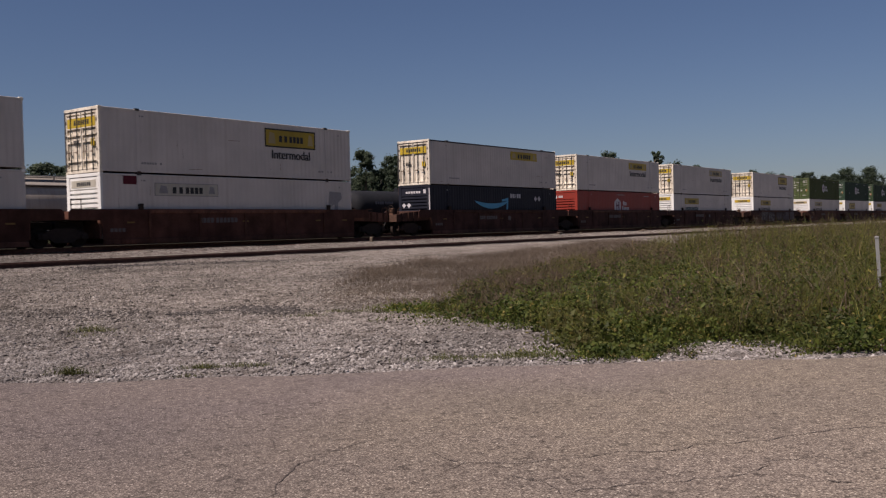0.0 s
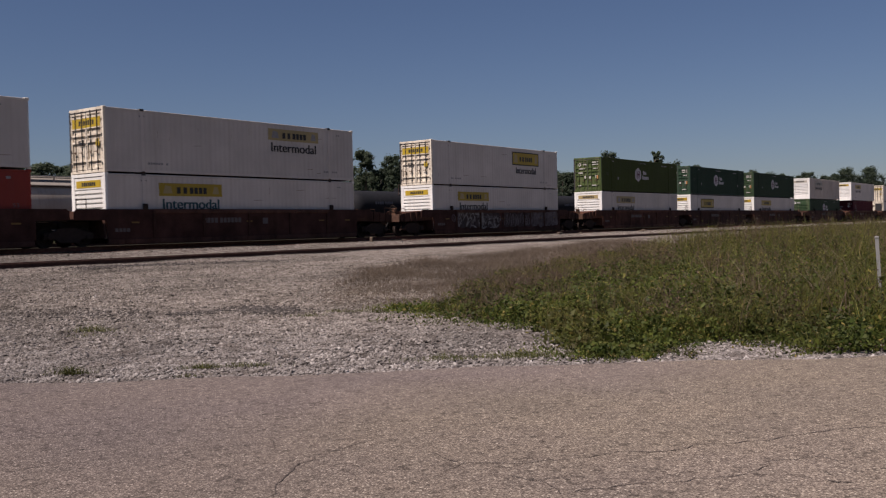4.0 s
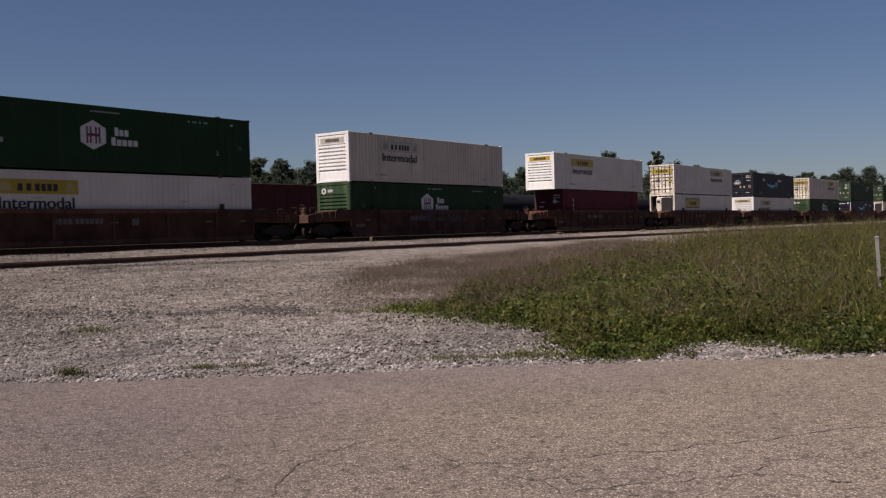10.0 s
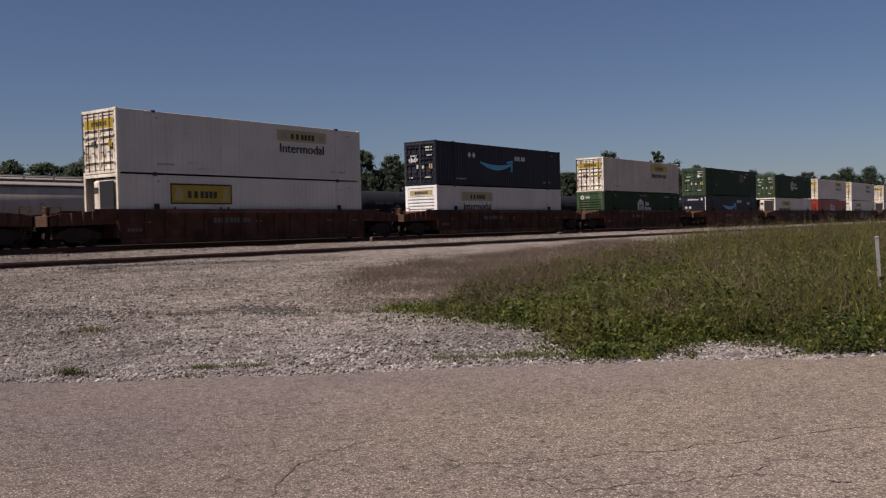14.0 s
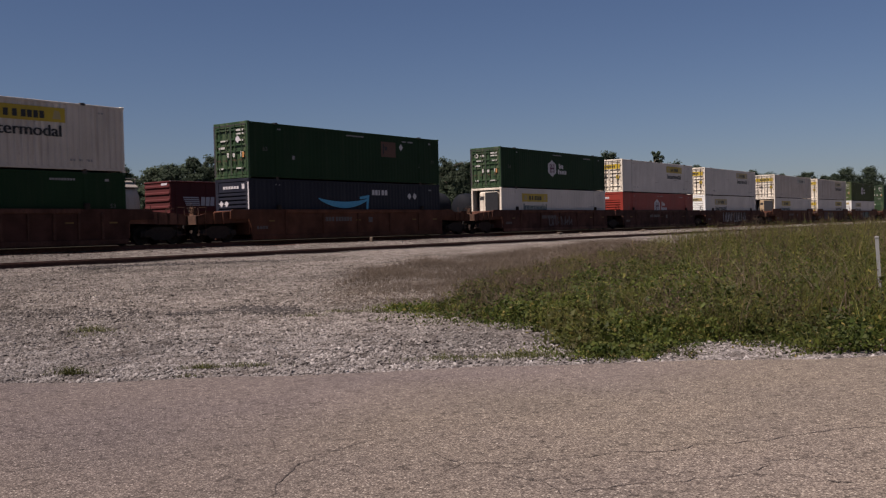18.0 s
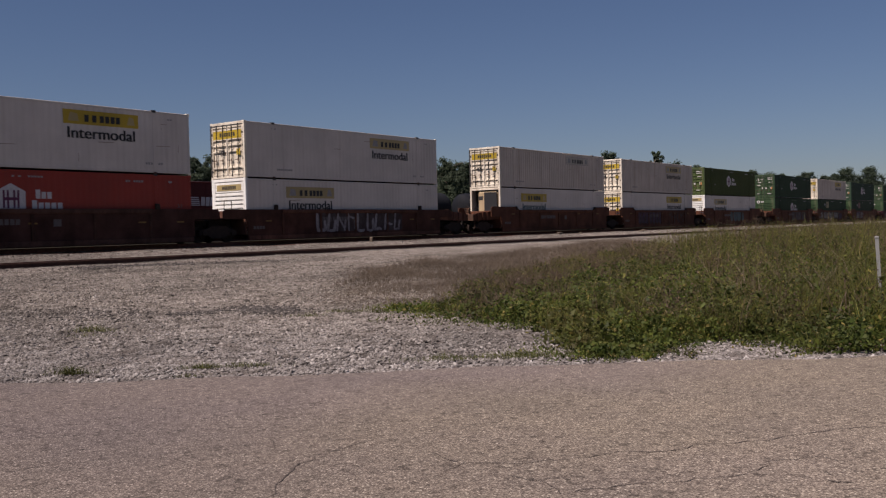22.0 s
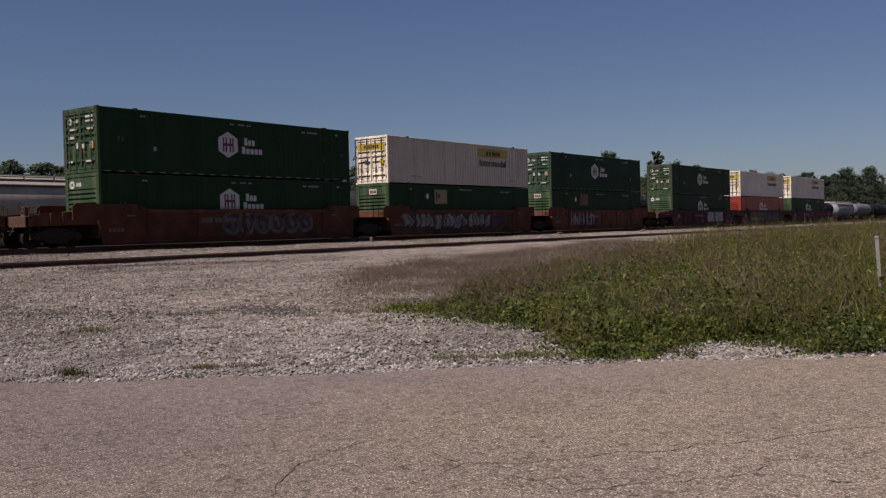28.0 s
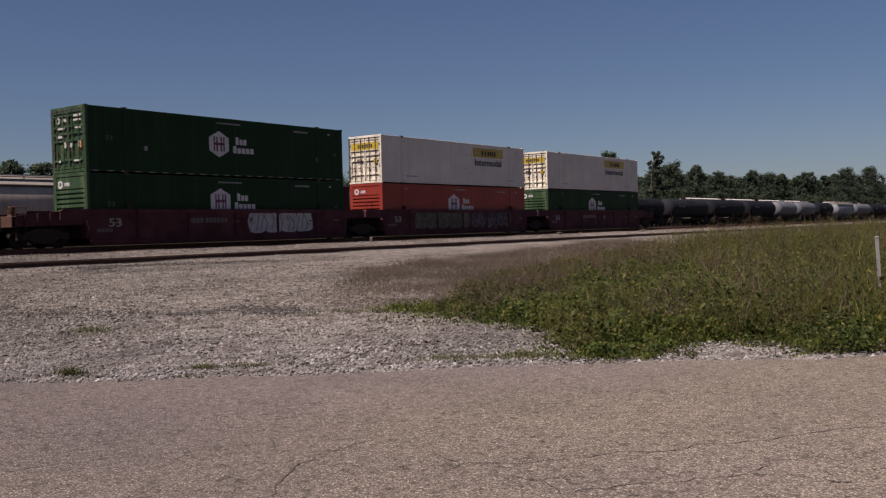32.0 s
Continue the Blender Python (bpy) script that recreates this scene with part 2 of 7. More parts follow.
M_GROUND, M_ASPHALT = ground_material(), asphalt_material()
M = {
    # streaks stand for rain runs and for shade between the corrugations
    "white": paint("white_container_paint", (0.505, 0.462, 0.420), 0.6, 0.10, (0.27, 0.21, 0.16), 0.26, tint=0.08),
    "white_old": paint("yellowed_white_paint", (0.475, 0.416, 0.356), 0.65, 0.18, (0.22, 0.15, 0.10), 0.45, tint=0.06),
    # white fronts and doors: lit copies of the side white, sunlight in their colour
    "white_nose": paint("sunlit_clean_white_front_paint", (0.69, 0.69, 0.655), 0.5, 0.3, (0.34, 0.25, 0.17), 0.3),
    "white_end": paint("sunlit_white_door_paint", (0.66, 0.60, 0.49), 0.55, 0.75, (0.17, 0.10, 0.05), 0.8, blotch=0.3),
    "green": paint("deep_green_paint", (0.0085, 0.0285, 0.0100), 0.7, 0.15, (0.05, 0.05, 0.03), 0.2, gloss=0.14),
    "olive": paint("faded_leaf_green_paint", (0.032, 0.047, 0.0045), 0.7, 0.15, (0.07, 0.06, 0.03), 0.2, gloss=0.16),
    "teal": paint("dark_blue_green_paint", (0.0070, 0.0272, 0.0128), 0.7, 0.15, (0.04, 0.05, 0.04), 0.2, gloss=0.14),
    # green ends: lit copies of the side greens, brighter as if in sun
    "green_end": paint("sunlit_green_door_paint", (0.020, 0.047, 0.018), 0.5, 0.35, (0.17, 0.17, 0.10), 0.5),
    "olive_end": paint("sunlit_faded_olive_door_paint", (0.048, 0.074, 0.019), 0.5, 0.4, (0.22, 0.20, 0.11), 0.55),
    "teal_end": paint("sunlit_faded_blue_green_door_paint", (0.017, 0.046, 0.024), 0.5, 0.35, (0.15, 0.17, 0.12), 0.5),
    "label": plain("dulled_white_label_and_glint", (0.36, 0.35, 0.32), 0.6, 0, 0.25, 20),
    "orange_label": plain("dulled_orange_label", (0.36, 0.17, 0.06), 0.6, 0, 0.25, 20),
    "navy": paint("navy_blue_paint", (0.0105, 0.0118, 0.0200), 0.6, 0.12, (0.06, 0.06, 0.06), 0.2, gloss=0.18),
    "red": paint("orange_red_paint", (0.225, 0.0255, 0.0145), 0.55, 0.2, (0.12, 0.04, 0.03), 0.25),
    "maroon": paint("dark_maroon_paint", (0.084, 0.0130, 0.0210), 0.65, 0.2, (0.04, 0.014, 0.016), 0.25, gloss=0.12),
    "rust": paint("rusty_brown_paint", (0.072, 0.032, 0.0235), 0.85, 0.6, (0.030, 0.014, 0.010), 0.6, tint=0.25, gloss=0.1, blotch=0.5),
    # chords and ribs: flaking copies of the car paints, lightened as if lit
    "rust_rib": paint("lit_flaking_rust_paint", (0.120, 0.056, 0.039), 0.85, 0.7, (0.028, 0.013, 0.010), 0.7, tint=0.3, gloss=0.1, blotch=0.5),
    "brown_rib": paint("lit_flaking_brown_paint", (0.080, 0.041, 0.031), 0.85, 0.7, (0.020, 0.011, 0.009), 0.7, tint=0.3, gloss=0.1, blotch=0.5),
    "oxide": paint("oxide_red_paint", (0.104, 0.043, 0.0260), 0.8, 0.5, (0.050, 0.024, 0.016), 0.5, tint=0.2, gloss=0.1, blotch=0.4),
    "plum": paint("dark_plum_paint", (0.070, 0.026, 0.0310), 0.8, 0.5, (0.030, 0.014, 0.012), 0.5, gloss=0.1, blotch=0.4),
    "brown": paint("dark_brown_paint", (0.056, 0.0265, 0.0215), 0.85, 0.5, (0.022, 0.012, 0.009), 0.5, gloss=0.1, blotch=0.5),
    "steel": plain("dark_greasy_steel", (0.034, 0.026, 0.022), 0.9, 0.0, gloss=0.04),
    # orange of the sun on the brake stand put into its colour
    "brake": plain("sunlit_orange_rust", (0.085, 0.042, 0.024), 0.85, 0, 0.4),
    "hopper_roof": paint("dusty_hopper_roof", (0.21, 0.19, 0.165), 0.7, 0.4, (0.12, 0.09, 0.07), 0.3),
    "iron": plain("rusty_iron", (0.065, 0.034, 0.022), 0.85, 0.1, 0.4),
    "rail": plain("worn_rail_steel", (0.052, 0.024, 0.018), 0.75, 0.1, 0.3),
    "rail_main": plain("brown_rusty_rail", (0.14, 0.060, 0.042), 0.8, 0, 0.3, 8, 0.1),
    "railtop": plain("polished_rail_head", (0.15, 0.115, 0.095), 0.6, 0.3),
    "tie": plain("weathered_tie_wood", (0.10, 0.075, 0.055), 0.9, 0, 0.4),
    "yellow": paint("yellow_decal", (0.38, 0.265, 0.018), 0.5, 0.25, (0.12, 0.09, 0.04), 0.35, tint=0.2),
    "pale": paint("faded_grey_decal", (0.40, 0.375, 0.31), 0.5, 0.3, (0.2, 0.16, 0.1), 0.4),
    "tan": paint("faded_tan_decal", (0.34, 0.265, 0.12), 0.5, 0.3, (0.2, 0.16, 0.1), 0.4),
    "black": plain("black_decal", (0.015, 0.014, 0.015), 0.6),
    "ink": plain("grey_black_lettering", (0.018, 0.018, 0.020), 0.6),
    "tealink": plain("dark_teal_lettering", (0.012, 0.055, 0.065), 0.6),
    "logo": plain("white_decal", (0.42, 0.40, 0.405), 0.55, 0, 0.12),
    "scuff": plain("brown_scuff", (0.25, 0.205, 0.175), 0.7, 0, 0.35, 12),
    "amber": plain("dulled_amber_reflector", (0.13, 0.075, 0.016), 0.6),
    "dim": plain("worn_grey_stencil", (0.085, 0.075, 0.075), 0.7),
    "faint": plain("faint_grey_lettering", (0.22, 0.21, 0.21), 0.6),
    "purple": plain("purple_decal", (0.085, 0.018, 0.05), 0.6),
    "sky": plain("light_blue_decal", (0.05, 0.26, 0.42), 0.5),
    "tape": plain("reflective_tape", (0.26, 0.26, 0.245), 0.4),
    "gasket": plain("dark_rubber_and_shade", (0.030, 0.028, 0.027), 0.8),
    "crack": plain("dark_crack", (0.052, 0.042, 0.037), 0.95),
    "galv": plain("galvanised_steel", (0.42, 0.41, 0.39), 0.5, 0.5),
    "grille": plain("dark_grille", (0.022, 0.022, 0.024), 0.6),
    "signor": plain("dull_brown_sign", (0.08, 0.034, 0.020), 0.6),
    "signtan": plain("pale_khaki_sign", (0.20, 0.17, 0.085), 0.6),
    "unit_tan": paint("dusty_tan_paint", (0.40, 0.30, 0.18), 0.6, 0.3, (0.14, 0.09, 0.05), 0.3),
    "hopper": paint("pale_grey_hopper_paint", (0.45, 0.385, 0.31), 0.8, 0.2, (0.2, 0.15, 0.12), 0.45),
    "hopper_blue": paint("cool_grey_hopper_paint", (0.24, 0.25, 0.265), 0.7, 0.2, (0.16, 0.14, 0.13), 0.4),
    "tank": paint("black_tank_paint", (0.008, 0.009, 0.012), 0.75, 0.15, (0.04, 0.035, 0.03), 0.2, gloss=0.12),
    "tankgrey": paint("grey_tank_paint", (0.013, 0.014, 0.017), 0.75, 0.2, (0.04, 0.035, 0.035), 0.25, gloss=0.15),
    "tankpale": paint("dull_silver_tank_paint", (0.115, 0.118, 0.128), 0.6, 0.3, (0.06, 0.05, 0.05), 0.4),
    "boxred": paint("boxcar_red_paint", (0.074, 0.0120, 0.0115), 0.75, 0.35, (0.05, 0.02, 0.015), 0.4),
    "post": paint("chalky_white_post", (0.26, 0.26, 0.25), 0.6, 0.2, (0.3, 0.28, 0.24), 0.3),
    "bark": plain("grey_brown_bark", (0.09, 0.07, 0.055), 0.95, 0, 0.4, 5),
    "leaf_a": leafy("oak_leaves", (0.052, 0.072, 0.048), (0.073, 0.097, 0.062), thin=0.6),
    "leaf_b": leafy("olive_leaves", (0.056, 0.075, 0.048), (0.083, 0.106, 0.065), thin=0.6),
    "vine": leafy("vine_leaves", (0.030, 0.047, 0.009), (0.086, 0.106, 0.022), (0.19, 0.15, 0.05), 0.86, thin=0.45, patch=(0.078, 0.060, 0.022)),
    "weed": leafy("tall_weed_blades", (0.034, 0.049, 0.010), (0.156, 0.156, 0.034), (0.18, 0.135, 0.055), 0.85, thin=0.4, patch=(0.09, 0.062, 0.030)),
    "dry": leafy("dry_grass_blades", (0.08, 0.062, 0.042), (0.19, 0.148, 0.10)),
    "plume": leafy("reddish_seed_plumes", (0.055, 0.036, 0.025), (0.125, 0.088, 0.058)),
    "dry_red": leafy("pale_reddish_dry_grass", (0.076, 0.058, 0.042), (0.150, 0.117, 0.084)),
    "soil": plain("dark_brown_soil", (0.060, 0.043, 0.033), 0.95, 0, 0.5, 6, 0.05),
    "turf": leafy("short_grass_blades", (0.050, 0.062, 0.018), (0.130, 0.128, 0.042)),
}


def spray(name, color, under=(0.026, 0.013, 0.010), worn=0.5):
    """Thin sprayed paint that lets the dirty steel through in soft clouds and scratches."""
    m, nt, b = nodes_of(name)
    cloud = noise_node(nt, 2.6, 4, 0.6)
    grit = noise_node(nt, 17, 5, 0.7)
    f = ramp(nt, cloud.outputs[0], [(0.32, grey(1 - worn)), (0.62, grey(1))])
    g = ramp(nt, grit.outputs[0], [(0.36, grey(0.45)), (0.6, grey(1))])
    fac = mix(nt, 1.0, f.outputs[0], g.outputs[0], "MULTIPLY")
    nt.links.new(mix(nt, fac, under, color), b.inputs["Base Color"])
    b.inputs["Roughness"].default_value = 0.8
    b.inputs["Specular IOR Level"].default_value = 0.2
    return m


M.update({
    "graf_white": spray("white_spray_paint", (0.30, 0.28, 0.29)),
    "graf_chalk": spray("thick_white_spray_paint", (0.46, 0.44, 0.46), worn=0.25),
    "graf_khaki": spray("khaki_spray_paint", (0.125, 0.118, 0.092), worn=0.6),
    "graf_pale": spray("chalky_pale_spray_paint", (0.265, 0.26, 0.25), worn=0.6),
    "graf_grey": spray("grey_spray_paint", (0.135, 0.120, 0.128), worn=0.65),
    "graf_dim": spray("thin_grey_spray_paint", (0.060, 0.050, 0.052), worn=0.8),
    "graf_blue": spray("pale_blue_spray_paint", (0.10, 0.155, 0.165)),
    "graf_violet": spray("violet_spray_paint", (0.075, 0.045, 0.085), worn=0.7),
    "graf_dark": spray("black_spray_paint", (0.008, 0.006, 0.007), worn=0.2),
})


def stone_material():
    m, nt, b = nodes_of("limestone_chips")
    geo = nt.nodes.new("ShaderNodeNewGeometry")
    r = ramp(nt, geo.outputs["Random Per Island"], [(0.0, (0.054, 0.046, 0.041)), (0.25, (0.155, 0.133, 0.118)), (0.7, (0.250, 0.218, 0.195)), (1.0, (0.345, 0.306, 0.275))])
    n = noise_node(nt, 40, 3)
    f = ramp(nt, n.outputs[0], [(0.3, grey(0.85)), (0.7, grey(1.1))])
    patch = noise_node(nt, 0.5, 6, 0.62, stretch=(0.4, 0.9, 1))
    pr = ramp(nt, patch.outputs[0], [(0.34, grey(0.70)), (0.5, grey(1.01)), (0.66, grey(1.20))])
    col = mix(nt, 1.0, r.outputs[0], f.outputs[0], "MULTIPLY")
    col = mix(nt, 1.0, col, pr.outputs[0], "MULTIPLY")
    mottle = noise_node(nt, 2.4, 6, 0.7)
    mo = ramp(nt, mottle.outputs[0], [(0.37, (0.62, 0.605, 0.585)), (0.49, (1.03, 1.02, 1.01)), (0.63, (1.19, 1.20, 1.20))])
    nt.links.new(dust(nt, mix(nt, 1.0, col, mo.outputs[0], "MULTIPLY")), b.inputs["Base Color"])
    b.inputs["Roughness"].default_value = 0.95
    b.inputs["Diffuse Roughness"].default_value = 1.0
    b.inputs["Specular IOR Level"].default_value = 0.1
    return m


M["stone"] = stone_material()


def dark_stone_material():
    m, nt, b = nodes_of("dark_chips")
    geo = nt.nodes.new("ShaderNodeNewGeometry")
    r = ramp(nt, geo.outputs["Random Per Island"], [(0.0, (0.02, 0.017, 0.015)), (0.6, (0.06, 0.051, 0.045)), (1.0, (0.14, 0.122, 0.11))])
    nt.links.new(r.outputs[0], b.inputs["Base Color"])
    b.inputs["Roughness"].default_value = 0.95
    b.inputs["Diffuse Roughness"].default_value = 1.0
    return m


M["dark_stone"] = dark_stone_material()


def rusty_stone_material():
    m, nt, b = nodes_of("brake_dust_ballast")
    geo = nt.nodes.new("ShaderNodeNewGeometry")
    r = ramp(nt, geo.outputs["Random Per Island"], [(0.0, (0.045, 0.020, 0.015)), (0.7, (0.105, 0.050, 0.038)), (1.0, (0.19, 0.11, 0.088))])
    nt.links.new(r.outputs[0], b.inputs["Base Color"])
    b.inputs["Roughness"].default_value = 0.95
    b.inputs["Diffuse Roughness"].default_value = 1.0
    return m


M["rusty_stone"] = rusty_stone_material()

# ---- mesh helpers ----
class Geo:
    """Collects simple solids into one mesh."""

    def __init__(self):
        self.v, self.f = [], []

    def add(self, verts, faces):
        n = len(self.v)
        self.v += [tuple(p) for p in verts]
        self.f += [tuple(n + i for i in f) for f in faces]
        return self

    def box(self, x0, x1, y0, y1, z0, z1):
        return self.add([(x0, y0, z0), (x1, y0, z0), (x1, y1, z0), (x0, y1, z0), (x0, y0, z1), (x1, y0, z1), (x1, y1, z1), (x0, y1, z1)],
                        [(0, 3, 2, 1), (4, 5, 6, 7), (0, 1, 5, 4), (1, 2, 6, 5), (2, 3, 7, 6), (3, 0, 4, 7)])

    def bevel_box(self, x0, x1, y0, y1, z0, z1, c):
        """A box with its twelve edges cut off at c."""
        xs, ys, zs = (x0, x1), (y0, y1), (z0, z1)
        pts, idx = [], {}
        for i in (0, 1):
            for j in (0, 1):
                for k in (0, 1):
                    s = (1 - 2 * i, 1 - 2 * j, 1 - 2 * k)
                    for a in range(3):
                        q = [xs[i] + c * s[0], ys[j] + c * s[1], zs[k] + c * s[2]]
                        q[a] = (xs[i], ys[j], zs[k])[a]
                        idx[i, j, k, a] = len(pts)
                        pts.append(tuple(q))
        fs = []
        for a in range(3):
            b, d = (a + 1) % 3, (a + 2) % 3
            for side in (0, 1):
                loop = []
                for u, w in ((0, 0), (1, 0), (1, 1), (0, 1)):
                    key = [0, 0, 0]
                    key[a], key[b], key[d] = side, u, w
                    loop.append(idx[(*key, a)])
                fs.append(tuple(loop if side else loop[::-1]))
            for u in (0, 1):
                for w in (0, 1):
                    k0, k1 = [0, 0, 0], [0, 0, 0]
                    k0[a], k1[a] = 0, 1
                    k0[b] = k1[b] = u
                    k0[d] = k1[d] = w
                    q = [idx[(*k0, b)], idx[(*k1, b)], idx[(*k1, d)], idx[(*k0, d)]]
                    fs.append(tuple(q if u != w else q[::-1]))
        for i in (0, 1):
            for j in (0, 1):
                for k in (0, 1):
                    t = [idx[i, j, k, a] for a in range(3)]
                    fs.append(tuple(t if (i + j + k) % 2 else t[::-1]))
        return self.add(pts, fs)

    def prism(self, outline, y0, y1):
        """An outline in x and z, pulled from y0 to y1."""
        n = len(outline)
        return self.add([(x, y0, z) for x, z in outline] + [(x, y1, z) for x, z in outline],
                        [tuple(range(n)), tuple(range(2 * n - 1, n - 1, -1))] + [(i, i + n, (i + 1) % n + n, (i + 1) % n) for i in range(n)])

    def flat(self, outline, y):
        return self.add([(x, y, z) for x, z in outline], [tuple(range(len(outline)))])

    def flat_end(self, y0, y1, z0, z1, x):
        return self.add([(x, y1, z0), (x, y0, z0), (x, y0, z1), (x, y1, z1)], [(0, 1, 2, 3)])

    def tube(self, a, b, r0, r1=None, n=8, caps=True):
        a, b = Vector(a), Vector(b)
        r1 = r0 if r1 is None else r1
        d = (b - a).normalized()
        u = d.orthogonal().normalized()
        w = d.cross(u)
        ring = [(math.cos(2 * math.pi * i / n), math.sin(2 * math.pi * i / n)) for i in range(n)]
        pts = [a + r0 * (c * u + s * w) for c, s in ring] + [b + r1 * (c * u + s * w) for c, s in ring]
        fs = [(i, (i + 1) % n, (i + 1) % n + n, i + n) for i in range(n)]
        if caps:
            fs += [tuple(range(n - 1, -1, -1)), tuple(range(n, 2 * n))]
        return self.add(pts, fs)

    def lathe(self, rows, n=24, axis="x"):
        """rows: (along, radius); a solid of revolution."""
        pts, fs = [], []
        for along, r in rows:
            for i in range(n):
                c, s = r * math.cos(2 * math.pi * i / n), r * math.sin(2 * math.pi * i / n)
                pts.append((along, c, s) if axis == "x" else (c, along, s))
        for k in range(len(rows) - 1):
            fs += [(k * n + i, k * n + (i + 1) % n, (k + 1) * n + (i + 1) % n, (k + 1) * n + i) for i in range(n)]
        fs += [tuple(range(n - 1, -1, -1)), tuple(range((len(rows) - 1) * n, len(rows) * n))]
        return self.add(pts, fs)

    def mesh(self, name, smooth=False):
        me = bpy.data.meshes.new(name)
        me.from_pydata(self.v, [], self.f)
        bm = bmesh.new()
        bm.from_mesh(me)
        bmesh.ops.recalc_face_normals(bm, faces=bm.faces)
        bm.to_mesh(me)
        bm.free()
        if smooth:
            me.shade_smooth()
        return me


def np_mesh(name, verts, faces):
    """A large mesh from arrays: verts (n, 3), faces (m, k)."""
    me = bpy.data.meshes.new(name)
    m, k = faces.shape
    me.vertices.add(len(verts))
    me.vertices.foreach_set("co", np.ascontiguousarray(verts, dtype=np.float32).ravel())
    me.loops.add(m * k)
    me.loops.foreach_set("vertex_index", np.ascontiguousarray(faces, dtype=np.int32).ravel())
    me.polygons.add(m)
    me.polygons.foreach_set("loop_start", np.arange(m, dtype=np.int32) * k)
    me.update(calc_edges=True)
    me.validate()
    return me


MESHES = {}


def part(name, geo, material, parent, label="", key=None, smooth=False, at=None):
    """Links geo (a Geo, a maker of one, or a mesh) as one mesh object under parent. key: share the mesh between alike pieces."""
    if key is not None and key in MESHES:
        me = MESHES[key]
    else:
        geo = geo() if callable(geo) else geo
        me = geo if isinstance(geo, bpy.types.Mesh) else geo.mesh(name, smooth)
        mat = M[material] if isinstance(material, str) else material
        me.materials.append(mat)
        if key is not None:
            MESHES[key] = me
    ob = new(name, me)
    ob.parent = parent
    if at:
        ob.location = at
    return tagged(ob, label) if label else ob


def thing(name, label, category, group="", at=(0, 0, 0)):
    ob = new(name)
    ob.location = at
    ob.empty_display_size = 0.3
    return tagged(ob, label, category, group)


def lettering(text, x0, x1, z0, z1, y, bold=0.0):
    """The word as a flat mesh in x and z that fills the given box."""
    cu = bpy.data.curves.new("word", "FONT")
    cu.body, cu.size = text, 1.0
    ob = bpy.data.objects.new("word", cu)
    me = bpy.data.meshes.new_from_object(ob)
    co = np.array([v.co[:] for v in me.vertices])
    lo, hi = co.min(0), co.max(0)
    g = Geo()
    pts = [(x0 + (c[0] - lo[0]) / (hi[0] - lo[0]) * (x1 - x0), y, z0 + (c[1] - lo[1]) / (hi[1] - lo[1]) * (z1 - z0)) for c in co]
    faces = [tuple(p.vertices) for p in me.polygons]
    for k, d in enumerate((0.0, bold, -bold) if bold else (0.0,)):
        g.add([(p[0] + d, p[1] - 0.0003 * k, p[2]) for p in pts], faces)
    bpy.data.objects.remove(ob)
    bpy.data.meshes.remove(me)
    return g

# ---- the lie of the land: x along the tracks, y away from the camera ----
SIDE_Y = 36.088                 # near side of the containers
RAIL_Z = 1.1835                 # head of the main rails
BOX_L, BOX_W, BOX_H = 16.154, 2.591, 2.905
TOP_Z = RAIL_Z + 6.15
NEAR_Y, NEAR_Z = 31.2, 0.770    # siding between the road and the main line
BACK_Y = 57.5                   # yard track behind the train
EDGE_A, EDGE_N = Vector((5.32, 10.11)), Vector((0.7694, 0.6387))   # edge of the asphalt, and the way across it


def edge_dist(x, y):
    return (x - EDGE_A.x) * EDGE_N.x + (y - EDGE_A.y) * EDGE_N.y


PROFILE_Y = np.array([-400, 9, 13, 20, 28.3, 29.6, 32.7, 34.2, 35.0, 36.0, 39.0, 41.0, 44.0, 60.0, 2000])
PROFILE_Z = np.array([0.0, 0.0, 0.10, 0.34, 0.58, 0.632, 0.66, 0.95, 0.985, 0.975, 0.975, 0.95, 0.92, 0.92, 1.2])


def ground_z(x, y):
    """Height of the ground; x and y may be arrays."""
    d = np.clip((edge_dist(np.asarray(x, float), np.asarray(y, float))) / 3.0, 0, 1)
    z = np.interp(y, PROFILE_Y, PROFILE_Z) * d * d * (3 - 2 * d)
    wav = 0.025 * np.sin(np.asarray(x) * 0.9 + np.asarray(y) * 0.37) * np.sin(np.asarray(y) * 0.7 - np.asarray(x) * 0.31)
    return z + wav * d - 0.02


def build_ground():
    xs = np.concatenate([[-900, -400, -200, -100, -60, -40, -25], np.arange(-15, 60, 0.6), np.arange(60, 140, 2.5), np.arange(140, 400, 12), [450, 600, 900, 1500, 2500]])
    ys = np.concatenate([[-900, -400, -150, -60, -30, -15, -8], np.arange(-4, 46, 0.4), np.arange(46, 110, 4), [120, 160, 250, 400, 700, 1200, 2500]])
    gx, gy = np.meshgrid(xs, ys)
    v = np.stack([gx, gy, ground_z(gx, gy)], -1).reshape(-1, 3)
    nx, ny = len(xs), len(ys)
    i = (np.arange(ny - 1)[:, None] * nx + np.arange(nx - 1)[None, :]).ravel()
    me = np_mesh("ground", v, np.stack([i, i + 1, i + nx + 1, i + nx], 1))
    me.shade_smooth()
    me.materials.append(M_GROUND)
    tagged(new("ground", me), "pale crushed limestone ground with dirt patches", "ground", kind="structure")


